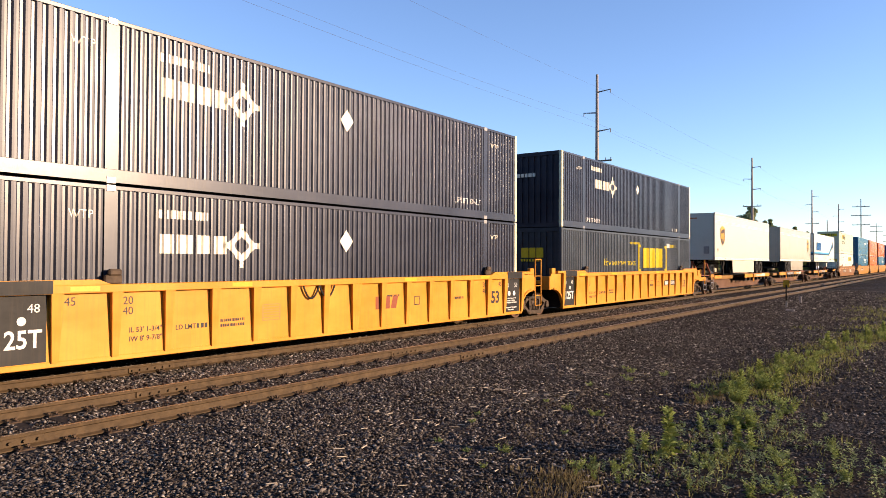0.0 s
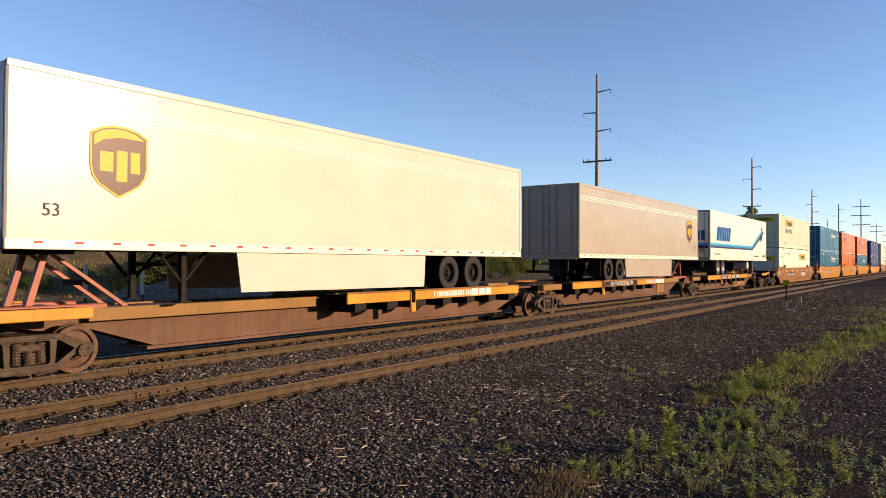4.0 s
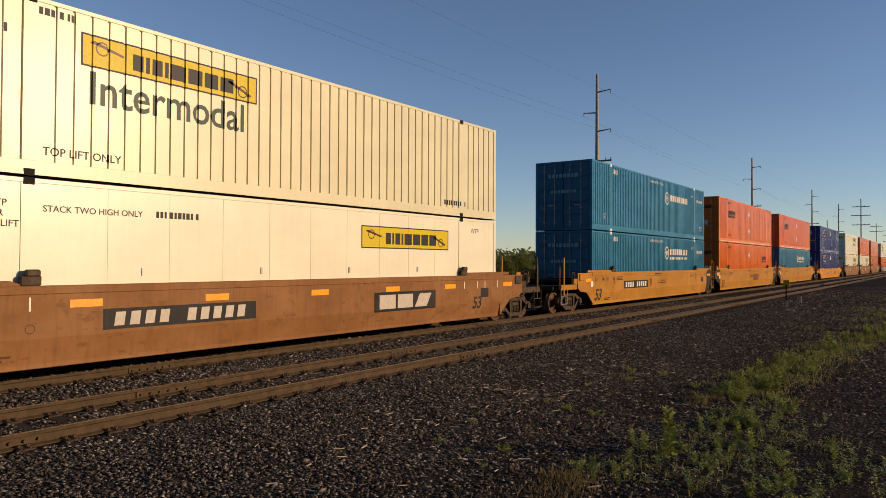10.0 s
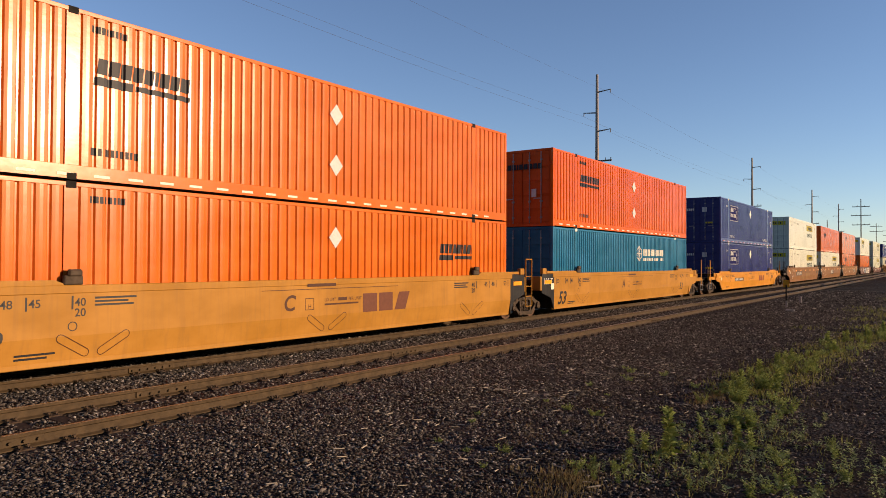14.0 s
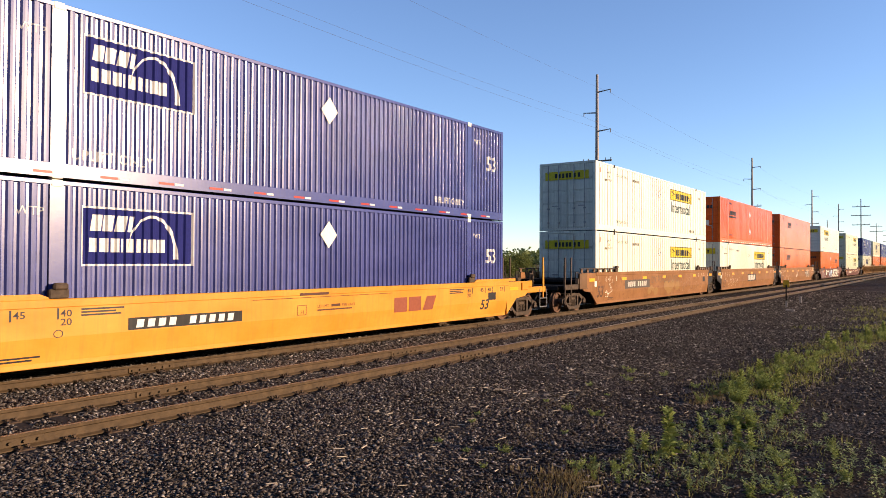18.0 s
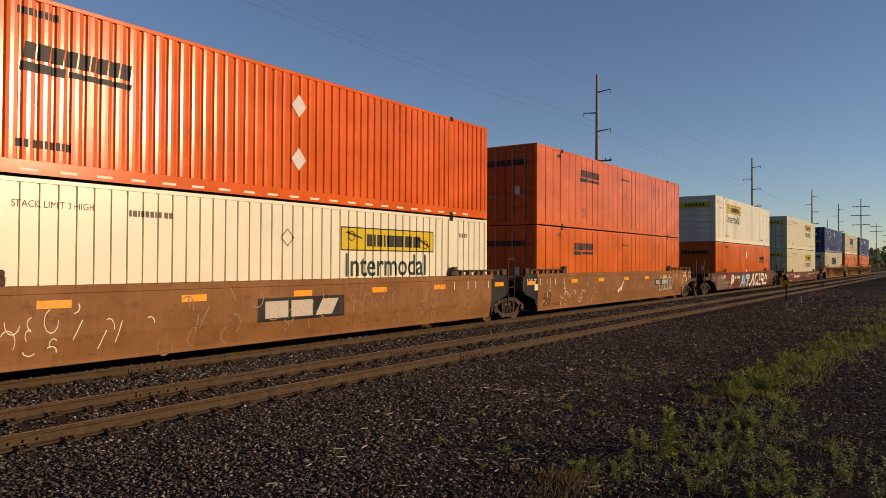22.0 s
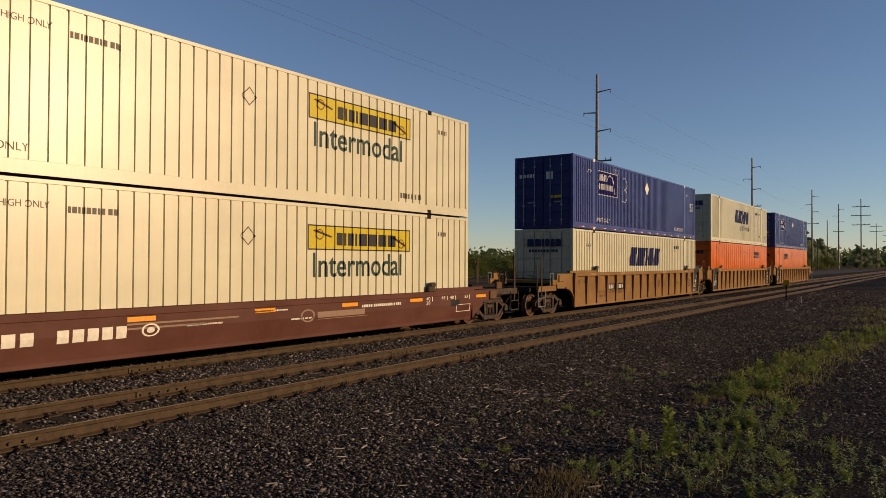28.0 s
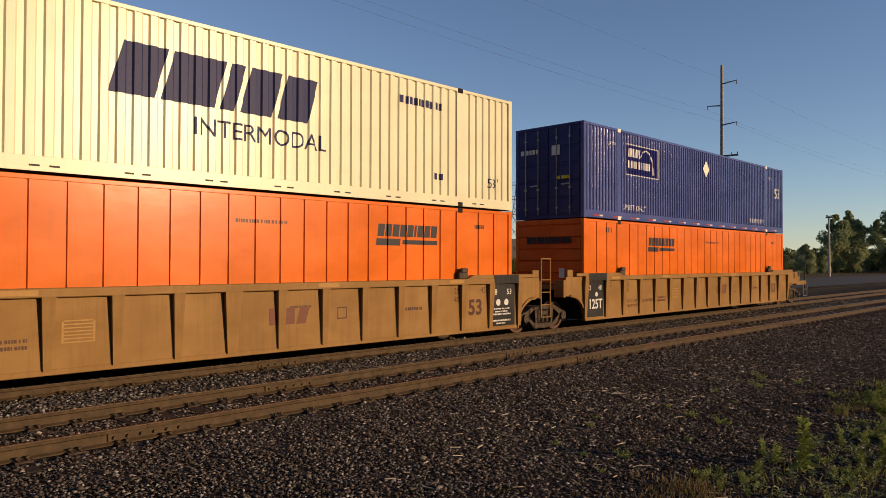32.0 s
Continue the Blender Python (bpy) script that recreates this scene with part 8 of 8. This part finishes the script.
def lattice_tower(x, y, tall):
    t = thing("lattice_tower", "distant lattice steel transmission tower", "transmission tower", at=(x, y, 0))
    w0, w1 = 3.6, 0.7

    def at(z):
        return w0 + (w1 - w0) * min(1, z / (tall * 0.9))
    levels = [0, 5.5, 10.5, 15, 19, 22.5, 25.5, 28.5, tall]

    def legs(bm):
        for sx in (-1, 1):
            for sy in (-1, 1):
                for a, b in zip(levels, levels[1:]):
                    rod(bm, (sx * at(a), sy * at(a), a), (sx * at(b), sy * at(b), b), 0.16, 4)
    part("legs", legs, "galv_dull", t)

    def braces(bm):
        for a, b in zip(levels, levels[1:]):
            for s in (-1, 1):
                rod(bm, (s * at(a), -at(a), a), (s * at(b), at(b), b), 0.09, 4)
                rod(bm, (-at(a), s * at(a), a), (at(b), s * at(b), b), 0.09, 4)
                rod(bm, (at(a), s * at(a), a), (-at(b), s * at(b), b), 0.09, 4)
    part("braces", braces, "galv_dull", t)
    for z, w in ((19.5, 6.0), (25.0, 7.0), (30.3, 5.0)):
        part("arm", lambda bm: (rod(bm, (-w * 0.6, w * 0.75, z), (w * 0.6, -w * 0.75, z), 0.14, 4), rod(bm, (-w * 0.6, w * 0.75, z), (0, 0, z + 1.6), 0.09, 4), rod(bm, (w * 0.6, -w * 0.75, z), (0, 0, z + 1.6), 0.09, 4), rod(bm, (-w * 0.6, w * 0.75, z), (-w * 0.6, w * 0.75, z - 2), 0.12, 4), rod(bm, (w * 0.6, -w * 0.75, z), (w * 0.6, -w * 0.75, z - 2), 0.12, 4)), "galv_dull", t)
    return t


lattice_tower(203.4, 163.5, 32.1)

MAT["concrete"] = rust("weathered concrete", (0.22, 0.21, 0.20), 0.9, 0.2)
# a small lineside marker, a stub post and a pale block beside the near track
m = thing("lineside_marker", "small yellow diamond marker on a dark post", "sign", at=(36.5, 6.27, height(36.5, 6.27)))
part("post", lambda bm: rod(bm, (0, 0, -0.2), (0, 0, 1.05), 0.035, 8), "dark", m)
part("plate", lambda bm: prism(bm, [(-0.01, 0.92), (0.01, 0.92), (0.01, 1.26), (-0.01, 1.26)], -0.13, 0.13), "ink_gold", m, "dull yellow plate")
part("base_sleeve", lambda bm: rod(bm, (0, 0, 0.0), (0, 0, 0.30), 0.045, 8), "concrete", m, "white base")
s = thing("stub_post", "short white stub post in gravel", "post", at=(40.5, 6.29, height(40.5, 6.29)))
part("stub", lambda bm: box(bm, -0.05, 0.05, -0.05, 0.05, -0.1, 0.36, 0.01), "concrete", s)
s = thing("concrete_block", "pale flat concrete block on the gravel", "block", at=(34.1, 5.71, height(34.1, 5.71)))
part("block", lambda bm: box(bm, -0.12, 0.12, -0.18, 0.18, -0.05, 0.07, 0.02), "concrete", s)
# blue board and stakes on the far side
b = thing("blue_board", "faded blue two-panel board on posts", "sign", at=(30.4, 28.9, height(30.4, 28.9)))
for z0, z1 in ((1.98, 2.80), (1.10, 1.86)):
    part("panel", lambda bm: prism(bm, [(-0.38, z0), (0.38, z0), (0.38, z1), (-0.38, z1)], -0.03, 0.03), "board_blue", b, turn=radians(-40))
for x in (-0.3, 0.3):
    part("post", lambda bm: rod(bm, (x * 0.77, -x * 0.64 + 0.06, -0.4), (x * 0.77, -x * 0.64 + 0.06, 2.7), 0.04, 8), "galv", b)
for x, y, h in ((10.2, 19.5, 2.0), (13.0, 21.3, 2.0), (15.7, 23.2, 1.7), (21.2, 26.1, 1.8)):
    s = thing("stake", "weathered pale wooden stake", "post", "stakes beyond the tracks", at=(x, y, height(x, y)))
    part("stick", lambda bm: box(bm, -0.035, 0.035, -0.035, 0.035, -0.3, h, 0.008), "pole_wood", s)
    part("tip", lambda bm: box(bm, -0.039, 0.039, -0.039, 0.039, h * 0.55, h + 0.01), "ink_cream", s, "pale painted tip")


def dirt_pile(x, y, rx, ry, h, seed):
    me = bpy.data.meshes.new("dirt_pile")
    n, k = 26, 26
    vs = []
    for i in range(n + 1):
        for j in range(k + 1):
            u, v = 2 * i / n - 1, 2 * j / k - 1
            q = max(0, 1 - (u * u + v * v))
            z = h * q ** 0.8 * (0.75 + 0.5 * noise.noise((u * 2.2 + seed, v * 2.2, 1))) + 0.14 * noise.noise((u * 9, v * 9, seed)) * q
            vs.append((u * rx, v * ry, z - 0.12))
    me.from_pydata(vs, [], [(i * (k + 1) + j, (i + 1) * (k + 1) + j, (i + 1) * (k + 1) + j + 1, i * (k + 1) + j + 1) for i in range(n) for j in range(k)])
    me.materials.append(MAT["rubble"])
    ob = tagged(new("dirt_pile", me), "grey heap of dirt and rubble beyond the tracks", "dirt pile")
    ob.location = (x, y, height(x, y))


dirt_pile(21.1, 31.5, 4.2, 2.2, 1.9, 1)
dirt_pile(27.4, 32.3, 3.5, 2.0, 1.2, 4)

# ------------------------------------------------------------------ buildings beyond
MAT["metal_dark"] = paint("dark warehouse cladding", (0.020, 0.019, 0.021), 0.6, 0.2)
# lighter copy of the dark cladding; sunlight on the end wall is painted in
MAT["metal_pale"] = paint("pale warehouse cladding", (0.055, 0.05, 0.046), 0.6, 0.2)
MAT["tan_wall"] = paint("tan wall", (0.50, 0.33, 0.20), 0.7, 0.15)
MAT["window_dark"] = plain("dark window", (0.03, 0.035, 0.04), 0.15)
w = thing("warehouse", "long dark flat-roofed warehouse beyond the bushes", "building", at=(93.4, 115.8, -1.4))
part("long_wall", lambda bm: box(bm, 0.0, 0.4, 0.3, 34, -1, 11.8), "metal_dark", w)
part("end_wall", lambda bm: box(bm, 0.0, 9.5, 0.0, 0.3, -1, 12.0), "metal_pale", w, "pale sunlit end wall")
part("back_wall", lambda bm: (box(bm, 9.1, 9.5, 0.3, 34, -1, 11.8), box(bm, 0.4, 9.1, 33.6, 34, -1, 11.8)), "metal_dark", w)
part("roof", lambda bm: box(bm, -0.2, 9.7, -0.1, 34.2, 12.0, 12.35), "metal_dark", w)
for k in range(4):
    part("roof_unit", lambda bm: box(bm, 2, 4.2, 4 + 8 * k, 6.5 + 8 * k, 12.35, 13.1, 0.1), "metal_dark", w)
for k in range(6):
    part("downpipe", lambda bm: rod(bm, (-0.1, 3 + 5.6 * k, -1), (-0.1, 3 + 5.6 * k, 12), 0.08, 6), "metal_pale", w)
w = thing("long_building", "low dark industrial building far behind the bushes", "building", at=(131.0, 155.0, -1.2))
part("wall", lambda bm: box(bm, 0, 70, 0, 18, -1, 10.8), "metal_dark", w)
part("roof", lambda bm: (box(bm, -0.3, 70.3, -0.3, 18.3, 10.8, 11.2), box(bm, 14, 44, 2, 15, 11.2, 12.4)), "metal_dark", w)
for k in range(9):
    part("dock_door", lambda bm: box(bm, 4 + 7 * k, 7 + 7 * k, -0.12, -0.01, 0, 4.2), "metal_dark" if k != 4 else "ink_white", w)
for k in range(16):
    part("window", lambda bm: box(bm, 3 + 4 * k, 5.2 + 4 * k, -0.10, -0.01, 7.2, 8.6), "window_dark", w)
w = thing("low_building", "low flat-roofed building with tan end walls", "building", at=(46.4, 107.4, -0.7))
part("wall", lambda bm: box(bm, 0, 15.5, 0, 9, 2.0, 6.7), "metal_dark", w)
part("roof", lambda bm: box(bm, -0.4, 15.9, -0.5, 9.4, 6.7, 7.1), "metal_dark", w)
for a, c in ((6.7, 8.7), (12.4, 15.5)):
    part("tan_bay", lambda bm: box(bm, a, c, -0.9, -0.02, 2.5, 6.5), "tan_wall", w, "tan sunlit bay")
for k in range(5):
    part("window", lambda bm: box(bm, 0.5 + 1.2 * k, 1.3 + 1.2 * k, -0.08, -0.01, 4.6, 6.0), "window_dark", w)
part("window", lambda bm: box(bm, 9.2, 12.0, -0.08, -0.01, 4.3, 6.0), "window_dark", w)
for k in range(3):
    part("roof_unit", lambda bm: box(bm, 2.5 + 4 * k, 3.4 + 4 * k, 2, 3.5, 7.1, 7.7, 0.05), "metal_dark", w)
w = thing("tan_building", "small tan flat-roofed building", "building", at=(37.8, 109.9, -0.6))
part("wall", lambda bm: box(bm, 0, 6.5, 0, 7, 2.0, 8.0), "tan_wall", w)
part("roof", lambda bm: box(bm, -0.2, 6.7, -0.2, 7.2, 8.0, 8.3), "tan_wall", w)
# pale service road beyond the tracks
me = bpy.data.meshes.new("service_road")
me.from_pydata([(48, 21, 0.012), (260, 18, 0.012), (260, 27, 0.012), (120, 34, 0.012), (48, 30, 0.012)], [], [(0, 1, 2, 3, 4)])
MAT["road"] = rust("grey gravel road", (0.062, 0.055, 0.052), 0.95, 0.25)
me.materials.append(MAT["road"])
tagged(new("service_road", me), "pale gravel service road beside the tracks", "road", kind="structure")
# faint skyline of woods round the horizon
def far_woods():
    rng = np.random.default_rng(14)
    Q = []
    for k in range(420):
        a = radians(rng.uniform(-5, 100))
        d = rng.uniform(520, 760)
        s = rng.uniform(9, 15)
        Q.append(leaves(rng, [(d * math.cos(a), d * math.sin(a), s * 0.45)], [(s * 1.3, s * 1.3, s * 0.6)], 60, 1.9))
    tagged(new("far_woods", quads_to_mesh("far_woods", np.concatenate(Q), "leaf_tree")), "distant dark woods along the horizon", "woods", kind="stuff")


far_woods()


# ties, plates, spikes and joint bars
TIE_X = [-3.0 + 0.52 * k for k in range(116)]


def tie_shape(bm):
    box(bm, -0.11, 0.11, -1.28, 1.28, -0.14, 0.0, 0.012)


def plate_shape(bm):
    for s in (-1, 1):
        y0, y1 = sorted((s * 0.071, s * 0.175))
        box(bm, -0.09, 0.09, y0, y1, 0.0, 0.018)
        for dx in (-0.05, 0.05):
            box(bm, dx - 0.010, dx + 0.010, *sorted((s * 0.074, s * 0.094)), 0.018, 0.040)
            box(bm, dx - 0.016, dx + 0.016, *sorted((s * 0.058, s * 0.098)), 0.040, 0.052)
            box(bm, dx - 0.011, dx + 0.011, *sorted((s * 0.130, s * 0.150)), 0.018, 0.034)


def joint_shape(bm):
    for s in (-1, 1):
        box(bm, -0.46, 0.46, *sorted((s * 0.011, s * 0.032)), 0.036, 0.128, 0.006)
        for k in range(6):
            x = -0.39 + 0.156 * k
            rod(bm, (x, s * 0.030, 0.082), (x, s * 0.062, 0.082), 0.019, 6)
    box(bm, -0.004, 0.004, -0.0385, 0.0385, 0.128, 0.1735)


rnd = random.Random(11)
for track in (track_near, track_far):
    for x in TIE_X:
        tie = part("tie", tie_shape, "tie", track, at=(x + rnd.uniform(-0.02, 0.02), rnd.uniform(-0.04, 0.04), rnd.uniform(-0.006, 0.0)), turn=radians(rnd.uniform(-1.2, 1.2)), key="tie")
        for s in (-1, 1):
            part("tie_plate", plate_shape, "tie_plate", track, at=(x, s * 0.755, 0.0), key="plate")


def far_ties(bm):
    for k in range(260):
        x = 57.6 + 0.52 * k
        box(bm, x - 0.11, x + 0.11, -1.28, 1.28, -0.14, 0.0)


for track in (track_near, track_far):
    tagged(part("far_ties", far_ties, "tie", track, key="far"), kind="stuff")
for track, s, xs in ((track_near, -1, (3.55, 13.07, 24.97, 36.87)), (track_near, 1, (6.52, 12.55, 24.45, 36.3)), (track_far, -1, (7.75, 19.65, 31.55, 43.4))):
    for x in xs:
        part("joint_bar", joint_shape, "rail", track, "bolted rail joint bar", at=(x, s * 0.755, 0), key="joint")


# loose stones, chips of wood
def stone_material():
    m, t, b = nodes_of("ballast stone")
    g = t.nodes.new("ShaderNodeNewGeometry")
    tone = ramp(t, g.outputs["Random Per Island"], ((0.0, (0.0135, 0.0118, 0.0112)), (0.42, (0.0560, 0.0480, 0.0425)), (0.75, (0.120, 0.104, 0.0900)), (0.93, (0.175, 0.152, 0.133)), (1.0, (0.36, 0.33, 0.295))))
    grain = noise_of(t, coords(t, (1, 1, 1)), 30.0, 4)
    t.links.new(mix(t, ramp(t, grain, ((0.35, 0.0), (0.7, 0.35))), tone, (0.035, 0.024, 0.015)), b.inputs["Base Color"])
    b.inputs["Roughness"].default_value = 0.8
    b.inputs["Specular IOR Level"].default_value = 0.12
    return m


MAT["stone"] = stone_material()


def lie(xs, ys):
    """Height of the ground for many places."""
    cells = {}
    out = np.empty(len(xs))
    for i, (x, y) in enumerate(zip(np.round(xs * 8) / 8, np.round(ys * 8) / 8)):
        if (x, y) not in cells:
            cells[x, y] = height(x, y)
        out[i] = cells[x, y]
    return out


def scatter_stones(name, label, boxes, seed):
    """Angular stones over boxes of (x0, x1, y0, y1, count, smallest, largest)."""
    rng = np.random.default_rng(seed)
    base = np.array([(1, 0, 0), (-1, 0, 0), (0, 1, 0), (0, -1, 0), (0, 0, 1), (0, 0, -1)], float)
    tris = np.array([(0, 2, 4), (2, 1, 4), (1, 3, 4), (3, 0, 4), (2, 0, 5), (1, 2, 5), (3, 1, 5), (0, 3, 5)])
    V, N = [], 0
    for x0, x1, y0, y1, n, a, b in boxes:
        xs, ys = rng.uniform(x0, x1, n), rng.uniform(y0, y1, n)
        size = 1.2 * (a + (b - a) * rng.random(n) ** 2.0)
        sh = base[None] * (0.65 + 0.6 * rng.random((n, 6, 3))) + rng.normal(0, 0.16, (n, 6, 3))
        sh *= size[:, None, None] * np.stack([rng.uniform(0.8, 1.3, n), rng.uniform(0.7, 1.1, n), rng.uniform(0.32, 0.75, n)], 1)[:, None, :]
        ang = rng.uniform(0, 2 * np.pi, n)
        c, s = np.cos(ang)[:, None], np.sin(ang)[:, None]
        X, Y = sh[..., 0] * c - sh[..., 1] * s, sh[..., 0] * s + sh[..., 1] * c
        zs = lie(xs, ys) + size * rng.uniform(0.1, 0.6, n)
        V.append(np.stack([X + xs[:, None], Y + ys[:, None], sh[..., 2] + zs[:, None]], 2).reshape(-1, 3))
        N += n
    verts = np.concatenate(V).astype(np.float32)
    faces = (tris[None] + 6 * np.arange(N)[:, None, None]).reshape(-1).astype(np.int32)
    me = bpy.data.meshes.new(name)
    me.vertices.add(len(verts))
    me.vertices.foreach_set("co", verts.ravel())
    me.loops.add(len(faces))
    me.loops.foreach_set("vertex_index", faces)
    me.polygons.add(len(faces) // 3)
    me.polygons.foreach_set("loop_start", np.arange(0, len(faces), 3, dtype=np.int32))
    me.update(calc_edges=True)
    me.validate()
    me.materials.append(MAT["stone"])
    return tagged(new(name, me), label, "gravel", kind="stuff")


scatter_stones("gravel", "dark fine gravel and pale stone chips beside the track", [
    (1.6, 7, 4.49, 8.11, 30000, 0.005, 0.024), (3.3, 9.5, 2.22, 4.69, 24000, 0.004, 0.021), (4.6, 11, 0.47, 2.43, 8000, 0.004, 0.02),
    (7, 13, 4.69, 8.16, 24000, 0.006, 0.026), (9.5, 17, 1.81, 4.90, 14000, 0.006, 0.025), (13, 22, 4.69, 8.16, 15000, 0.008, 0.03), (17, 24, 1.81, 4.90, 9000, 0.008, 0.032), (22, 36, 2.63, 8.16, 16000, 0.01, 0.038), (36, 62, 2.22, 8.16, 9000, 0.018, 0.06), (24, 40, 0.37, 2.63, 5000, 0.012, 0.04), (11, 24, 0.57, 2.01, 5000, 0.007, 0.03),
    (0.1, 1.65, 3.25, 8.11, 9000, 0.005, 0.024), (1.6, 3.4, 3.25, 4.59, 4500, 0.004, 0.022), (1.6, 14, 2.22, 8.06, 900, 0.022, 0.04)], 3)
scatter_stones("ballast", "grey ballast stones between the two tracks", [
    (1.5, 12, 10.27, 12.12, 19000, 0.012, 0.036), (12, 24, 10.27, 12.17, 14000, 0.014, 0.04), (24, 46, 10.22, 12.17, 9000, 0.02, 0.05),
    (1.5, 14, 8.68, 9.91, 11000, 0.008, 0.03), (14, 40, 8.68, 9.91, 6500, 0.014, 0.038), (1.5, 24, 10.11, 10.32, 4000, 0.012, 0.036), (1.5, 26, 12.12, 12.32, 3600, 0.014, 0.04), (2, 30, 12.62, 14.87, 5000, 0.018, 0.05), (1.5, 26, 8.06, 8.42, 7000, 0.008, 0.03), (0.3, 1.6, 8.06, 12.27, 5500, 0.01, 0.034)], 4)


def wood_chips():
    rnd = random.Random(21)
    bm = bmesh.new()
    spots = [(5.2, 4.2, 0.9), (7.3, 5.4, 0.7), (9.6, 5.6, 0.6), (10.4, 5.1, 0.5), (12.0, 5.6, 0.6)]
    for k in range(330):
        cx, cy, sp = rnd.choice(spots) if k % 2 else (rnd.uniform(4, 16), rnd.uniform(2.4, 7.2), 0.3)
        x, y = cx + rnd.gauss(0, sp), cy + rnd.gauss(0, sp * 0.7)
        if y > 7.6 or y < 1.0 or x < 2:
            continue
        L, w, a = rnd.uniform(0.03, 0.13) * (2.4 if k % 29 == 0 else 1), rnd.uniform(0.003, 0.010), rnd.uniform(0, math.pi)
        z = height(x, y) + 0.022
        d = Vector((math.cos(a), math.sin(a), rnd.uniform(-0.1, 0.15))) * L / 2
        rod(bm, Vector((x, y, z)) - d, Vector((x, y, z)) + d, w, 5, w * 0.6)
    me = bpy.data.meshes.new("wood_chips")
    bm.to_mesh(me)
    bm.free()
    me.materials.append(plain("bleached wood", (0.34, 0.29, 0.23), 0.85))
    tagged(new("wood_chips", me), "bleached wood splinters lying on the gravel", "debris", kind="stuff")


wood_chips()
# ------------------------------------------------------------------ movement
def motions():
    times = list(range(33))
    for ob, x, z in MOVING:
        walk(ob, [(t, pose(x - run(t), TRACK_FAR, z)) for t in times])
    # the wheels turn as they roll; all share the one turning
    first = WHEELS[0]
    rows = [(k / FPS, pose(0, 0, 0, 0, math.degrees(-run(k / FPS) / 0.42) % 360)) for k in range(32 * FPS + 1)]
    walk(first, rows)
    for w in WHEELS[1:]:
        w.rotation_mode = "QUATERNION"
        w.animation_data_create()
        w.animation_data.action = first.animation_data.action
        w.animation_data.action_slot = first.animation_data.action_slot


motions()
